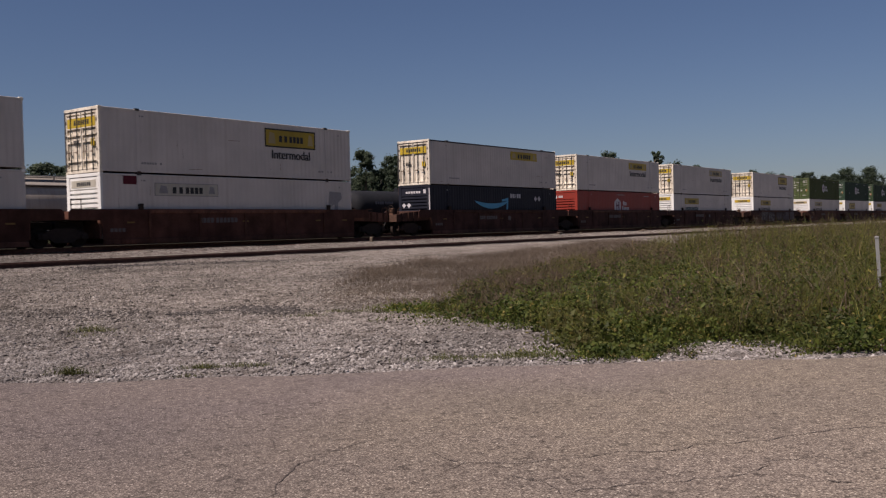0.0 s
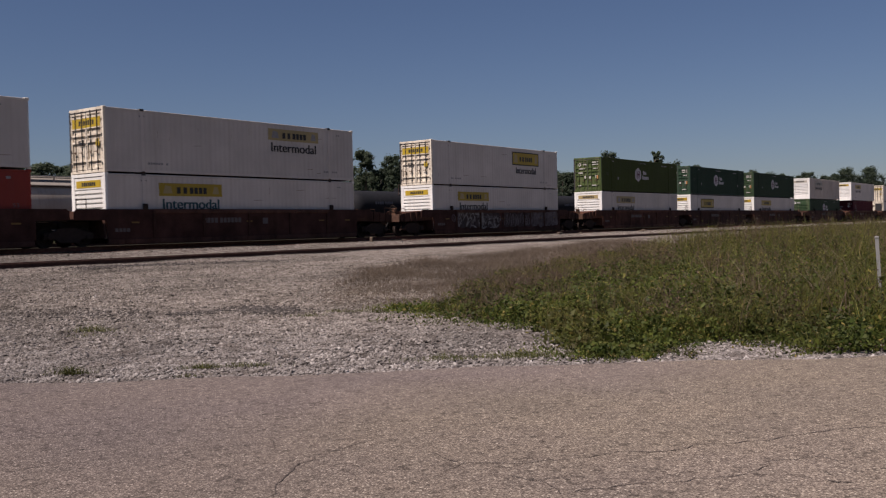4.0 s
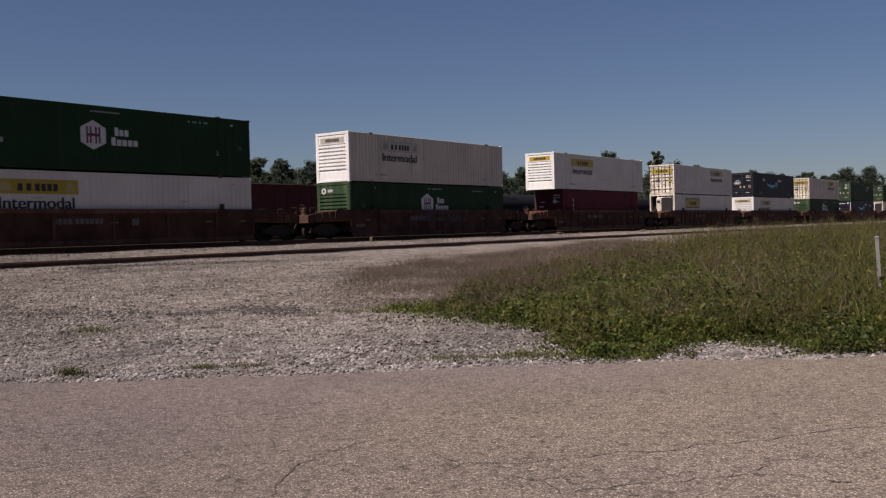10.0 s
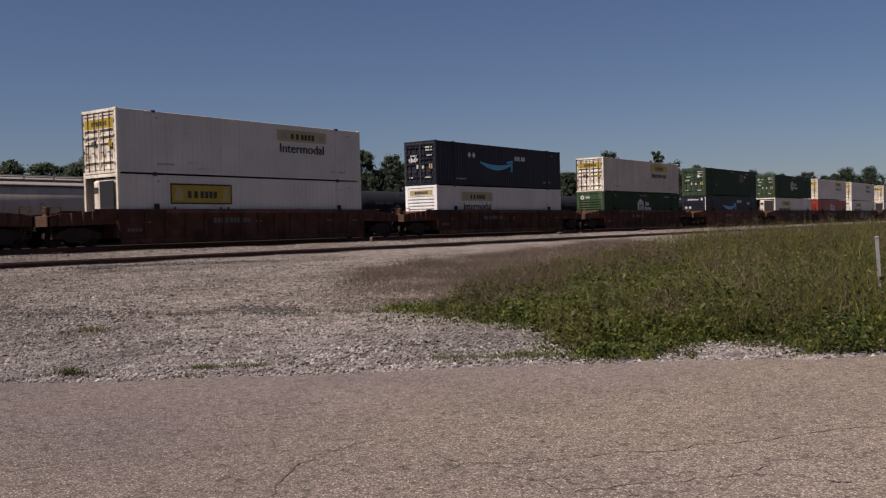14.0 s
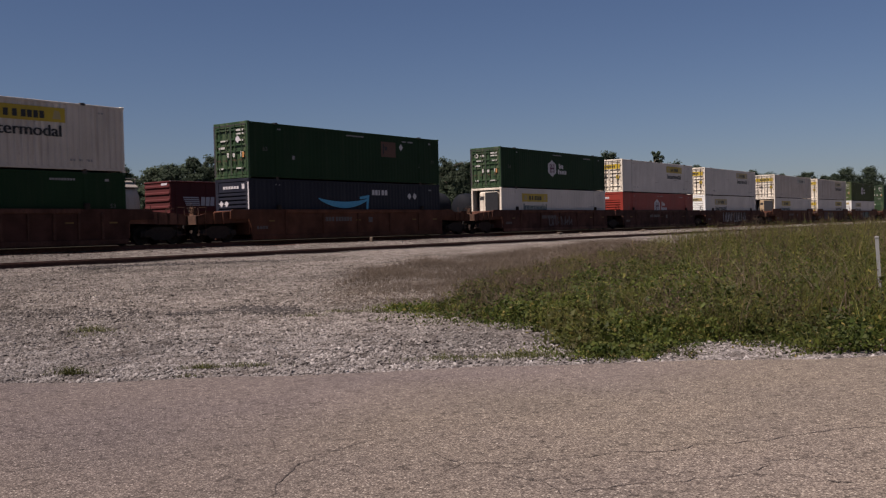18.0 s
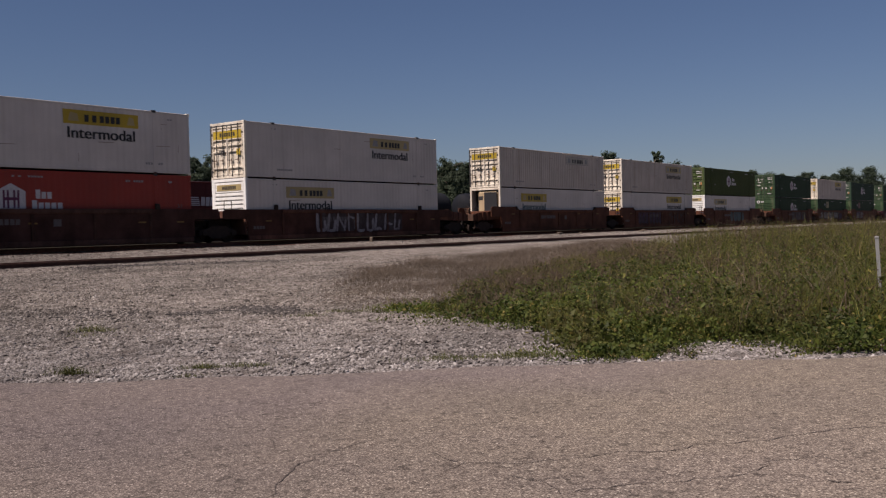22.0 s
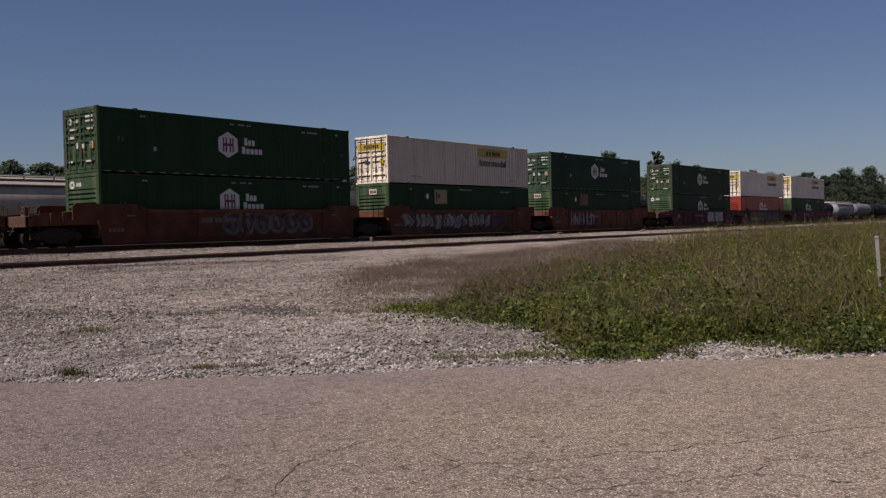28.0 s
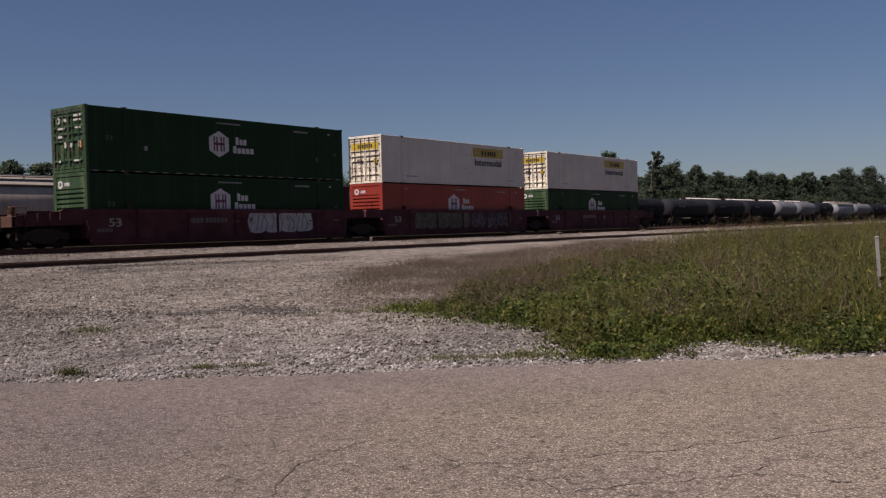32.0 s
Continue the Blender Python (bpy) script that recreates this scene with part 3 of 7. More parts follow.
def build_road():
    """Chip-sealed asphalt with a ragged edge that fades into the gravel."""
    rnd = random.Random(4)
    g = Geo()
    along = Vector((-EDGE_N.y, EDGE_N.x))
    pts, n = [], 260
    for k in range(n + 1):
        s = -60 + 110 * k / n
        wob = 0.10 * math.sin(s * 0.8) + 0.07 * math.sin(s * 2.3 + 1) + rnd.uniform(-0.05, 0.05)
        p = EDGE_A + along * s + EDGE_N * wob
        pts.append((p.x, p.y))
    verts = [(x, y, 0.0) for x, y in pts]
    rows = (0.6, 3, 8, 20, 60)
    for d in rows:
        verts += [(x - EDGE_N.x * d, y - EDGE_N.y * d, 0.012) for x, y in pts]
    m = n + 1
    faces = [(r * m + k, r * m + k + 1, (r + 1) * m + k + 1, (r + 1) * m + k) for r in range(len(rows)) for k in range(n)]
    # the broken lip of the mat
    base = len(verts)
    verts += [(x + EDGE_N.x * 0.02, y + EDGE_N.y * 0.02, -0.05) for x, y in pts]
    faces += [(k + 1, k, base + k, base + k + 1) for k in range(n)]
    g.add(verts, faces)
    me = g.mesh("road")
    me.materials.append(M_ASPHALT)
    road = tagged(new("road", me), "old pinkish chip-seal asphalt with fine cracks", "road", kind="structure")
    # cracks: thin dark strips laid on the mat
    def seam(rows, width, seed):
        r = random.Random(seed)
        line = []
        for (xa, ya), (xb, yb) in zip(rows, rows[1:]):
            steps = max(3, int(math.hypot(xb - xa, yb - ya) / 0.09))
            for i in range(steps):
                t = i / steps
                line.append((xa + (xb - xa) * t + r.uniform(-0.025, 0.025), ya + (yb - ya) * t + r.uniform(-0.025, 0.025)))
        line.append(rows[-1])
        cg = Geo()
        vs, fs = [], []
        for i, (x, y) in enumerate(line):
            w = 0.85 * width * r.uniform(0.35, 1.0) * (0.4 if i in (0, len(line) - 1) else 1)
            xa, ya = line[max(0, i - 1)]
            xb, yb = line[min(len(line) - 1, i + 1)]
            d = Vector((-(yb - ya), xb - xa)).normalized() * w / 2
            vs += [(x + d.x, y + d.y, 0.0165), (x - d.x, y - d.y, 0.0165)]
        fs = [(2 * i, 2 * i + 1, 2 * i + 3, 2 * i + 2) for i in range(len(line) - 1)]
        part("crack", cg.add(vs, fs), "crack", road)
    seam([(3.81, 4.16), (4.04, 4.35), (4.33, 4.54), (4.71, 4.65), (5.03, 4.67), (5.35, 4.66)], 0.012, 1)
    seam([(3.25, 6.21), (3.59, 6.09), (4.05, 5.76), (4.55, 5.46), (4.95, 5.13), (5.37, 4.68)], 0.010, 2)
    seam([(5.37, 4.68), (5.67, 4.58), (5.92, 4.44), (6.25, 4.22)], 0.008, 3)
    seam([(5.99, 6.79), (5.87, 6.15), (5.65, 5.27)], 0.008, 4)
    seam([(5.65, 5.27), (5.78, 5.05), (5.90, 4.87)], 0.006, 5)
    seam([(4.91, 5.35), (4.78, 5.10)], 0.008, 6)
    seam([(5.22, 4.08), (5.17, 3.88), (5.08, 3.67)], 0.009, 7)
    seam([(4.80, 3.61), (5.08, 3.67), (5.28, 3.35), (5.66, 3.00)], 0.010, 8)
    seam([(5.66, 3.00), (5.90, 2.92), (6.08, 2.63), (6.34, 2.52), (6.72, 2.18), (7.02, 2.02), (7.35, 1.84), (7.66, 1.53)], 0.015, 9)
    seam([(4.98, 3.24), (4.96, 3.13), (4.97, 3.01), (5.16, 2.90)], 0.010, 10)
    seam([(4.97, 3.01), (4.88, 2.80), (4.80, 2.74)], 0.010, 11)
    seam([(4.80, 2.74), (4.94, 2.67), (5.05, 2.56), (5.27, 2.44), (5.36, 2.29), (5.73, 2.01), (5.91, 1.94), (6.15, 1.93), (6.46, 1.71)], 0.013, 12)
    seam([(6.46, 1.71), (6.42, 1.58), (6.38, 1.46)], 0.009, 13)
    seam([(5.87, 1.50), (5.89, 1.43), (5.92, 1.37)], 0.022, 14)
    seam([(8.92, 3.32), (8.83, 3.15)], 0.014, 15)
    seam([(11.12, 2.80), (10.91, 2.53)], 0.016, 16)
    seam([(4.94, 2.38), (5.08, 2.42)], 0.010, 17)


def rail_profile(x0, x1, y, z):
    """Foot, web and head of a rail whose head is at z."""
    g = Geo()
    g.box(x0, x1, y - 0.07, y + 0.07, z - 0.172, z - 0.150)
    g.box(x0, x1, y - 0.010, y + 0.010, z - 0.150, z - 0.040)
    g.bevel_box(x0, x1, y - 0.036, y + 0.036, z - 0.040, z, 0.008)
    return g


def build_track(name, yc, z, label, x0=-120, x1=900, ties=True, tie_x=(-10, 90)):
    track = tagged(new(name), label, "railway track", kind="structure")
    for s in (-0.7525, 0.7525):
        part("rail", rail_profile(x0, x1, yc + s, z), "rail_main" if name == "main_track" else "rail", track, "rusty steel rail")
        part("rail_head", Geo().box(x0, x1, yc + s - 0.026, yc + s + 0.026, z, z + 0.002), "railtop" if name == "main_track" else "rail", track)
    if ties:
        x = tie_x[0]
        rnd = random.Random(int(yc))
        while x < tie_x[1]:
            part("tie", lambda: Geo().bevel_box(-0.115, 0.115, -1.3, 1.3, -0.14, 0.0, 0.015), "tie", track, key="tie", at=(x, yc + rnd.uniform(-0.04, 0.04), z - 0.176))
            x += 0.55 + rnd.uniform(-0.03, 0.03)
    return track


build_ground()
build_road()
build_track("main_track", SIDE_Y + BOX_W / 2, RAIL_Z, "main line track on pale ballast")
build_track("siding_track", NEAR_Y, NEAR_Z, "rusty siding sunk in pale gravel", tie_x=(4, 80))
build_track("yard_track", BACK_Y, RAIL_Z, "yard track behind the train", ties=False)

# ---- containers ----


def corrugated(x0, x1, z0, z1, y, depth, pitch, sign=1):
    """A pressed sheet: trapezoid waves that go back from y by depth."""
    g = Geo()
    n = max(1, round((x1 - x0) / pitch))
    p = (x1 - x0) / n
    prof = []
    for i in range(n):
        a = x0 + i * p
        prof += [(a, 0), (a + 0.30 * p, 0), (a + 0.5 * p, depth), (a + 0.80 * p, depth)]
    prof.append((x1, 0))
    vs = [(x, y + sign * d, z) for z in (z0, z1) for x, d in prof]
    m = len(prof)
    return g.add(vs, [(i, i + 1, m + i + 1, m + i) for i in range(m - 1)])


def bars(words, x0, x1, z0, z1, y):
    """Lettering that is not spelled out: one plain bar a letter."""
    g = Geo()
    total = sum(len(w) for w in words) + (len(words) - 1) * 0.4
    step = (x1 - x0) / total
    x = x0
    for w in words:
        for ch in w:
            k = 0.45 if ch == "i" else 0.78
            g.flat([(x, z0), (x + step * k, z0), (x + step * k, z1 if ch.isupper() else z0 + (z1 - z0) * 0.75), (x, z1 if ch.isupper() else z0 + (z1 - z0) * 0.75)], y)
            x += step
        x += step * 0.4
    return g


def yellow_logo(ob, u0, z_top, style, word, wide=3.68):
    """Name panel on a side: a plate with dark bars for the name, and the word under it. u0: its near end; z_top: below the roof."""
    z1 = BOX_H + z_top
    tall = 0.97 if style == "boxed" else 0.60
    z0 = z1 - tall
    y = -0.006
    plate = {"yellow": "yellow", "boxed": "yellow", "tan": "tan", "pale": "pale"}[style]
    panel = part("name_panel", Geo().box(u0, u0 + wide, y, 0.004, z0, z1), plate, ob, "weathered yellow name panel" if plate == "yellow" else "faded name panel")
    if style in ("boxed", "pale"):
        g = Geo()
        e = 0.075 if style == "boxed" else 0.03
        for a in ((u0, u0 + wide, z0, z0 + e), (u0, u0 + wide, z1 - e, z1), (u0, u0 + e, z0 + e, z1 - e), (u0 + wide - e, u0 + wide, z0 + e, z1 - e)):
            g.box(a[0], a[1], y - 0.004, y, a[2], a[3])
        part("panel_border", g, "black" if style == "boxed" else "faint", ob)
    c0, c1 = u0 + wide * 0.27, u0 + wide * 0.76
    h = 0.33 if style == "boxed" else 0.30
    zc = (z0 + z1) / 2 - 0.03
    tagged(part("name_block", bars(["X", "X", "XXXX"], c0, c1, zc - h / 2, zc + h / 2, y - 0.005), "ink", ob), kind="stuff")
    # faded scroll to both sides of the name
    for a, b in ((0.06, 0.20), (0.84, 0.95)):
        part("panel_scroll", Geo().flat([(u0 + wide * a, z0 + tall * 0.2), (u0 + wide * b, z0 + tall * 0.2), (u0 + wide * (b - 0.02), z0 + tall * 0.75), (u0 + wide * (a + 0.03), z0 + tall * 0.82)], y - 0.004), "tan" if plate == "yellow" else "faint", ob)
    if word:
        w0, w1 = u0 + wide * 0.055, u0 + wide * 0.945
        if word == "small":
            w0, w1 = u0 + wide * 0.13, u0 + wide * 0.88
        zt = z0 - 0.13
        part("lettering", lettering("Intermodal", w0, w1, zt - 0.47, zt, y, 0.022), "tealink" if word == "teal" else "ink", ob, "dark lettering reading Intermodal")


def hex_logo(ob, u, zc, house=False):
    """White six-sided badge with a dark H of bars, and bars for the name beside it."""
    w, h = 0.61, 0.64
    y = -0.006
    out = [(u, zc + h), (u + w, zc + h * 0.5), (u + w, zc - h * (1.0 if house else 0.5))]
    out += [(u - w, zc - h), (u - w, zc + h * 0.5)] if house else [(u, zc - h), (u - w, zc - h * 0.5), (u - w, zc + h * 0.5)]
    part("badge", Geo().prism(out, y, 0.004), "logo", ob, "white six-sided badge")
    g = Geo()
    for dx in (-0.30, -0.13, 0.13, 0.30):
        g.flat([(u + dx - 0.045, zc - 0.36), (u + dx + 0.045, zc - 0.36), (u + dx + 0.045, zc + 0.36), (u + dx - 0.045, zc + 0.36)], y - 0.004)
    g.flat([(u - 0.3, zc - 0.05), (u + 0.3, zc - 0.05), (u + 0.3, zc + 0.07), (u - 0.3, zc + 0.07)], y - 0.006)
    tagged(part("badge_letter", g, "purple", ob), kind="stuff")
    g = bars(["Xxx"], u + 1.05, u + 1.80, zc + 0.03, zc + 0.40, y)
    for v in (bars(["Xxxxx"], u + 0.88, u + 2.28, zc - 0.40, zc - 0.04, y),):
        g.add(v.v, v.f)
    tagged(part("name_block", g, "logo", ob), kind="stuff")


def smile(ob, u0, u1, z_ends, sag, bar_x, diamonds):
    """A pale blue curved arrow, bars for the word above its tip, and two white diamonds."""
    g = Geo()
    n = 24
    up, lo = [], []
    for i in range(n + 1):
        t = i / n
        x = u0 + (u1 - u0) * t
        z = z_ends - 4 * sag * t * (1 - t)
        th = 0.06 + 0.30 * math.sin(math.pi * t) ** 0.8
        up.append((x, z))
        lo.append((x + 0.02, z - th))
    g.add([(x, -0.006, z) for x, z in up + lo], [(i, n + 1 + i, n + 2 + i, i + 1) for i in range(n)])
    g.flat([(u1 - 0.75, z_ends + 0.10), (u1 + 0.10, z_ends + 0.22), (u1 - 0.02, z_ends - 0.62), (u1 - 0.2, z_ends - 0.60), (u1 - 0.14, z_ends + 0.02), (u1 - 0.72, z_ends - 0.04)], -0.007)
    part("curved_arrow", g, "sky", ob, "pale blue curved arrow")
    tagged(part("name_block", bars(["xxixx"], bar_x, bar_x + 1.45, z_ends + 0.22, z_ends + 0.62, -0.006), "logo", ob), kind="stuff")
    for d in (0, 0.52):
        x, z = diamonds[0] + d + 0.22, diamonds[1]
        part("diamond_label", Geo().flat([(x - 0.21, z), (x, z - 0.21), (x + 0.21, z), (x, z + 0.21)], -0.006), "logo", ob)


def small_marks(ob, color, seed, badged=False):
    """Small stencilled numbers and data, too small to read."""
    rnd = random.Random(seed)
    g = Geo()
    spots = [(1.9, 2.55, 0.35, 0.07), (2.2, 0.42, 1.15, 0.10), (13.6, 0.42, 1.1, 0.10), (14.9, 2.5, 0.3, 0.07)]
    if badged:
        spots = [(2.1, 2.55, 0.30, 0.08), (7.3, 2.58, 1.5, 0.07), (12.4, 2.5, 1.2, 0.09), (15.0, 2.5, 0.25, 0.1), (3.0, 1.05, 0.22, 0.2), (14.0, 1.0, 0.2, 0.24)]
    for x, z, w, h in spots:
        x += rnd.uniform(-0.15, 0.15)
        k = max(1, int(w / 0.13))
        for i in range(k):
            if rnd.random() < 0.85:
                g.flat([(x + i * w / k, z), (x + (i + 0.75) * w / k, z), (x + (i + 0.75) * w / k, z + h), (x + i * w / k, z + h)], -0.006)
    tagged(part("stencil", g, color, ob), kind="stuff")
    if badged:
        part("length_mark", lettering("53", 1.0, 1.32, 1.42, 1.62, -0.006), "dim", ob)
        part("length_mark", lettering("53", 15.35, 15.62, 1.35, 1.52, -0.006), "dim", ob)


def shell(ob, L, color, end, depth, reflect=False, dark_rail=False):
    """The box itself: sheets, rails, posts, castings, roof, floor and the far end."""
    W, H = BOX_W, BOX_H
    # the near end wears the lit copy of the side paint
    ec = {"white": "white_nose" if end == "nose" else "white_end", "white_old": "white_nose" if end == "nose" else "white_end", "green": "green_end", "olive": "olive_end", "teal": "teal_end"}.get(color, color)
    sp = ((L - 12.192) / 2, (L + 12.192) / 2)                  # stacking posts at 40 ft
    k = (L, color, depth)
    part("side_panel", lambda: corrugated(0.11, L - 0.11, 0.17, H - 0.12, 0.006, depth, 0.29), color, ob, key=("near", *k))
    part("side_panel", lambda: corrugated(0.11, L - 0.11, 0.17, H - 0.12, W - 0.006, 0.02, 0.58, -1), color, ob, key=("far", *k))
    part("roof", lambda: corrugated_roof(L, W, H), color, ob, key=("roof", L, color))
    part("floor", lambda: Geo().box(0.05, L - 0.05, 0.05, W - 0.05, 0.06, 0.14), "brown", ob, key=("floor", L))
    for y0, y1, n in ((0.0, 0.07, "n"), (W - 0.07, W, "f")):
        part("bottom_rail", lambda: Geo().bevel_box(0.12, L - 0.12, y0, y1, 0.055, 0.17, 0.012), color, ob, key=("brail", n, L, color))
        part("top_rail", lambda: Geo().bevel_box(0.12, L - 0.12, y0 - (0.004 if n == "n" else 0), y1, H - 0.12, H - 0.03, 0.012), "ink" if dark_rail else color, ob, key=("trail", n, L, color, dark_rail))
    for x0 in (0.0, L - 0.13):
        for y0 in (0.0, W - 0.13):
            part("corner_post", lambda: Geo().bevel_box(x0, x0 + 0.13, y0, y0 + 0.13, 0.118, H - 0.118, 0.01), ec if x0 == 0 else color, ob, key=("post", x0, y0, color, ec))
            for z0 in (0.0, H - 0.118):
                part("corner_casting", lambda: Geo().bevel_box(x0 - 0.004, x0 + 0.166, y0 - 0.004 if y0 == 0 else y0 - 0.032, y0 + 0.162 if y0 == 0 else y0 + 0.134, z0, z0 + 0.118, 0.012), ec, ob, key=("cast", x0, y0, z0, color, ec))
    if L > 13:
        for x0 in sp:
            part("stacking_post", lambda: Geo().bevel_box(x0 - 0.09, x0 + 0.09, -0.012, 0.04, 0.17, H - 0.13, 0.008), color, ob, key=("spost", x0, color))
            part("lift_casting", lambda: Geo().box(x0 - 0.11, x0 + 0.11, -0.012, 0.16, H - 0.09, H + 0.016), "gasket", ob, key=("lift", x0))
            part("foot_casting", lambda: Geo().box(x0 - 0.09, x0 + 0.09, -0.010, 0.16, -0.004, 0.10), "iron", ob, key=("foot", x0))
    if reflect:
        n = 22
        for i in range(n):
            part("reflector", lambda: Geo().box(-0.17, 0.17, -0.005, 0.002, 0.055, 0.085), "tape", ob, key="reflector", at=(0.45 + i * (L - 0.9) / (n - 1), 0, 0))
    # far end
    part("end_wall", lambda: Geo().box(L - 0.06, L - 0.03, 0.13, W - 0.13, 0.12, H - 0.1), color, ob, key=("endwall", L, color))
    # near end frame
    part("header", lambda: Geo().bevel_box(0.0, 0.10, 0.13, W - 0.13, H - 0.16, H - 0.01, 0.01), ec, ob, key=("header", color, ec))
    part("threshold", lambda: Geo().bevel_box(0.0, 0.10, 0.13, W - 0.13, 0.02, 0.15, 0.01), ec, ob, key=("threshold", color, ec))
    return ec


def corrugated_roof(L, W, H):
    g = Geo()
    n = int(L / 0.7)
    for i in range(n):
        x0 = 0.1 + (L - 0.2) * i / n
        g.box(x0, x0 + (L - 0.2) / n * 0.8, 0.08, W - 0.08, H - 0.05, H - 0.025)
    g.box(0.08, L - 0.08, 0.06, W - 0.06, H - 0.075, H - 0.05)
    return g


def door_end(ob, ec, color, logo, rods=True):
    """Two ribbed doors with lock rods, hinges and a name strip."""
    W, H = BOX_W, BOX_H
    dark = "gasket"
    part("gasket", lambda: Geo().box(0.080, 0.09, 0.13, W - 0.13, 0.15, H - 0.16), dark, ob, key="doorgasket")
    for k, (y0, y1) in enumerate(((0.145, W / 2 - 0.015), (W / 2 + 0.015, W - 0.145))):
        def leaf():
            """One pressed sheet: deep level ribs between the frame members."""
            zs = [0.17, 0.52, 1.36, 1.67, 1.98, 2.46, H - 0.29] if rods else [0.17, H - 0.30]
            prof = []
            for z in zs:
                prof += [(0.075, z), (0.002, z + 0.012), (0.002, z + 0.09), (0.075, z + 0.10)]
            vs = []
            for x, z in prof:
                vs += [(x, y0, z), (x, y1, z)]
            return Geo().add(vs, [(2 * i, 2 * i + 1, 2 * i + 3, 2 * i + 2) for i in range(len(prof) - 1)])
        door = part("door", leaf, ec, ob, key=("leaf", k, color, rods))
        for j, f in enumerate((0.27, 0.70)):
            y = y0 + (y1 - y0) * f
            part("lock_rod", lambda: Geo().tube((-0.012, y, 0.12), (-0.012, y, H - 0.12), 0.030, n=6), "gasket" if color == "white" else ec, door, key=("rod", k, j, color))
            for z in (0.30, 1.42, H - 0.44):
                part("rod_bracket", lambda: Geo().bevel_box(-0.03, 0.004, y - 0.05, y + 0.05, 0, 0.08, 0.01), "gasket", door, key=("brk", k, j), at=(0, 0, z))
            part("handle", lambda: Geo().box(-0.035, -0.015, y - 0.02, y + 0.24, 0.93, 0.965).box(-0.04, 0.0, y - 0.03, y + 0.05, 0.88, 1.0), "iron", door, key=("hdl", k, j))
        for z in (0.34, 0.95, 1.6, 2.25):
            y = 0.10 if k == 0 else W - 0.17
            part("hinge", lambda: Geo().box(-0.012, 0.02, y, y + 0.07, z, z + 0.12), "gasket", door, key=("hinge", k, z))
        part("edge_frame", lambda: Geo().box(0.0, 0.052, y0, y0 + 0.06, 0.17, H - 0.18).box(0.0, 0.052, y1 - 0.06, y1, 0.17, H - 0.18), ec, door, key=("eframe", k, color))
    # dark strip standing in for the shade along the hinge edge
    part("hinge_seal", lambda: Geo().box(-0.006, 0.03, W - 0.10, W + 0.004, 0.12, H - 0.12), dark, ob, key="hshade")
    part("centre_seal", lambda: Geo().box(-0.004, 0.05, W / 2 - 0.03, W / 2 + 0.03, 0.17, H - 0.18), dark, ob, key="cseal")
    # dark strip standing in for the shade under the header
    part("header_seal", lambda: Geo().box(-0.006, 0.03, 0.10, W - 0.02, H - 0.20, H - 0.14), dark, ob, key="topshade")
    if logo == "yellow":
        part("door_name_strip", lambda: Geo().box(-0.0005, 0.018, 0.22, W - 0.22, 2.04, 2.46), "yellow", ob, "yellow name strip", key="dstrip")
        tagged(part("name_block", lambda: end_bars(0.70, W - 0.70, 2.15, 2.36, -0.004, 7), "ink", ob, key="dstripbars"), kind="stuff")
        part("door_label", lambda: Geo().box(-0.003, 0.018, 0.34, 0.60, 1.18, 1.5), "yellow", ob, key="dlabel")
        part("door_data", lambda: end_bars(1.5, 1.95, 1.3, 1.5, -0.003, 4), "ink", ob, key="ddata")
    elif logo in ("badge", "signed", "navy"):
        g = Geo()
        spots = [(0.30, 0.85, 2.42, 2.52), (0.30, 0.85, 2.24, 2.32), (0.32, 0.75, 1.90, 1.98), (1.55, 2.1, 1.92, 2.0), (1.75, 2.2, 1.55, 1.66), (1.45, 1.65, 1.10, 1.35), (0.35, 0.55, 1.1, 1.38), (1.9, 2.2, 0.5, 0.58), (0.40, 0.9, 0.48, 0.56), (0.95, 1.15, 1.1, 1.3)]
        for a, b, c, d in spots:
            g.flat_end(a, b, c, d, -0.003)
        tagged(part("door_sticker", lambda: g, "label", ob, key=("dlab", logo)), kind="stuff")
        part("caution_label", lambda: Geo().box(-0.004, 0.018, 0.30, 0.46, 1.06, 1.34), "orange_label", ob, key="caution")
        if logo == "badge":
            part("door_badge", lambda: end_disc(2.05, 2.32, 0.17, -0.004), "label", ob, key="dbadge")
            tagged(part("name_block", lambda: end_bars(1.40, 1.72, 2.24, 2.38, -0.004, 4), "label", ob, key="dbadgebars"), kind="stuff")
        else:
            for j, y in enumerate((0.75,) if logo == "signed" else (1.65, 2.05)):
                part("diamond_label", lambda: end_diamond(y, 2.0 if logo == "signed" else 1.7, 0.2, -0.004), "logo", ob, key=("ddia", logo, j))


def end_bars(y0, y1, z0, z1, x, n):
    g = Geo()
    s = (y1 - y0) / n
    for i in range(n):
        g.flat_end(y0 + i * s, y0 + (i + 0.75) * s, z0, z1, x)
    return g


def end_disc(y, z, r, x):
    g = Geo()
    a = [(x, y + r * math.cos(math.pi / 3 * i + math.pi / 6), z + r * math.sin(math.pi / 3 * i + math.pi / 6)) for i in range(6)]
    b = [(x, y + 0.45 * r * math.cos(math.pi / 3 * i + math.pi / 6), z + 0.45 * r * math.sin(math.pi / 3 * i + math.pi / 6)) for i in range(6)]
    return g.add(a + b, [(i, (i + 1) % 6, 6 + (i + 1) % 6, 6 + i) for i in range(6)])


def end_diamond(y, z, r, x):
    return Geo().add([(x, y - r, z), (x, y, z - r), (x, y + r, z), (x, y, z + r)], [(0, 1, 2, 3)])


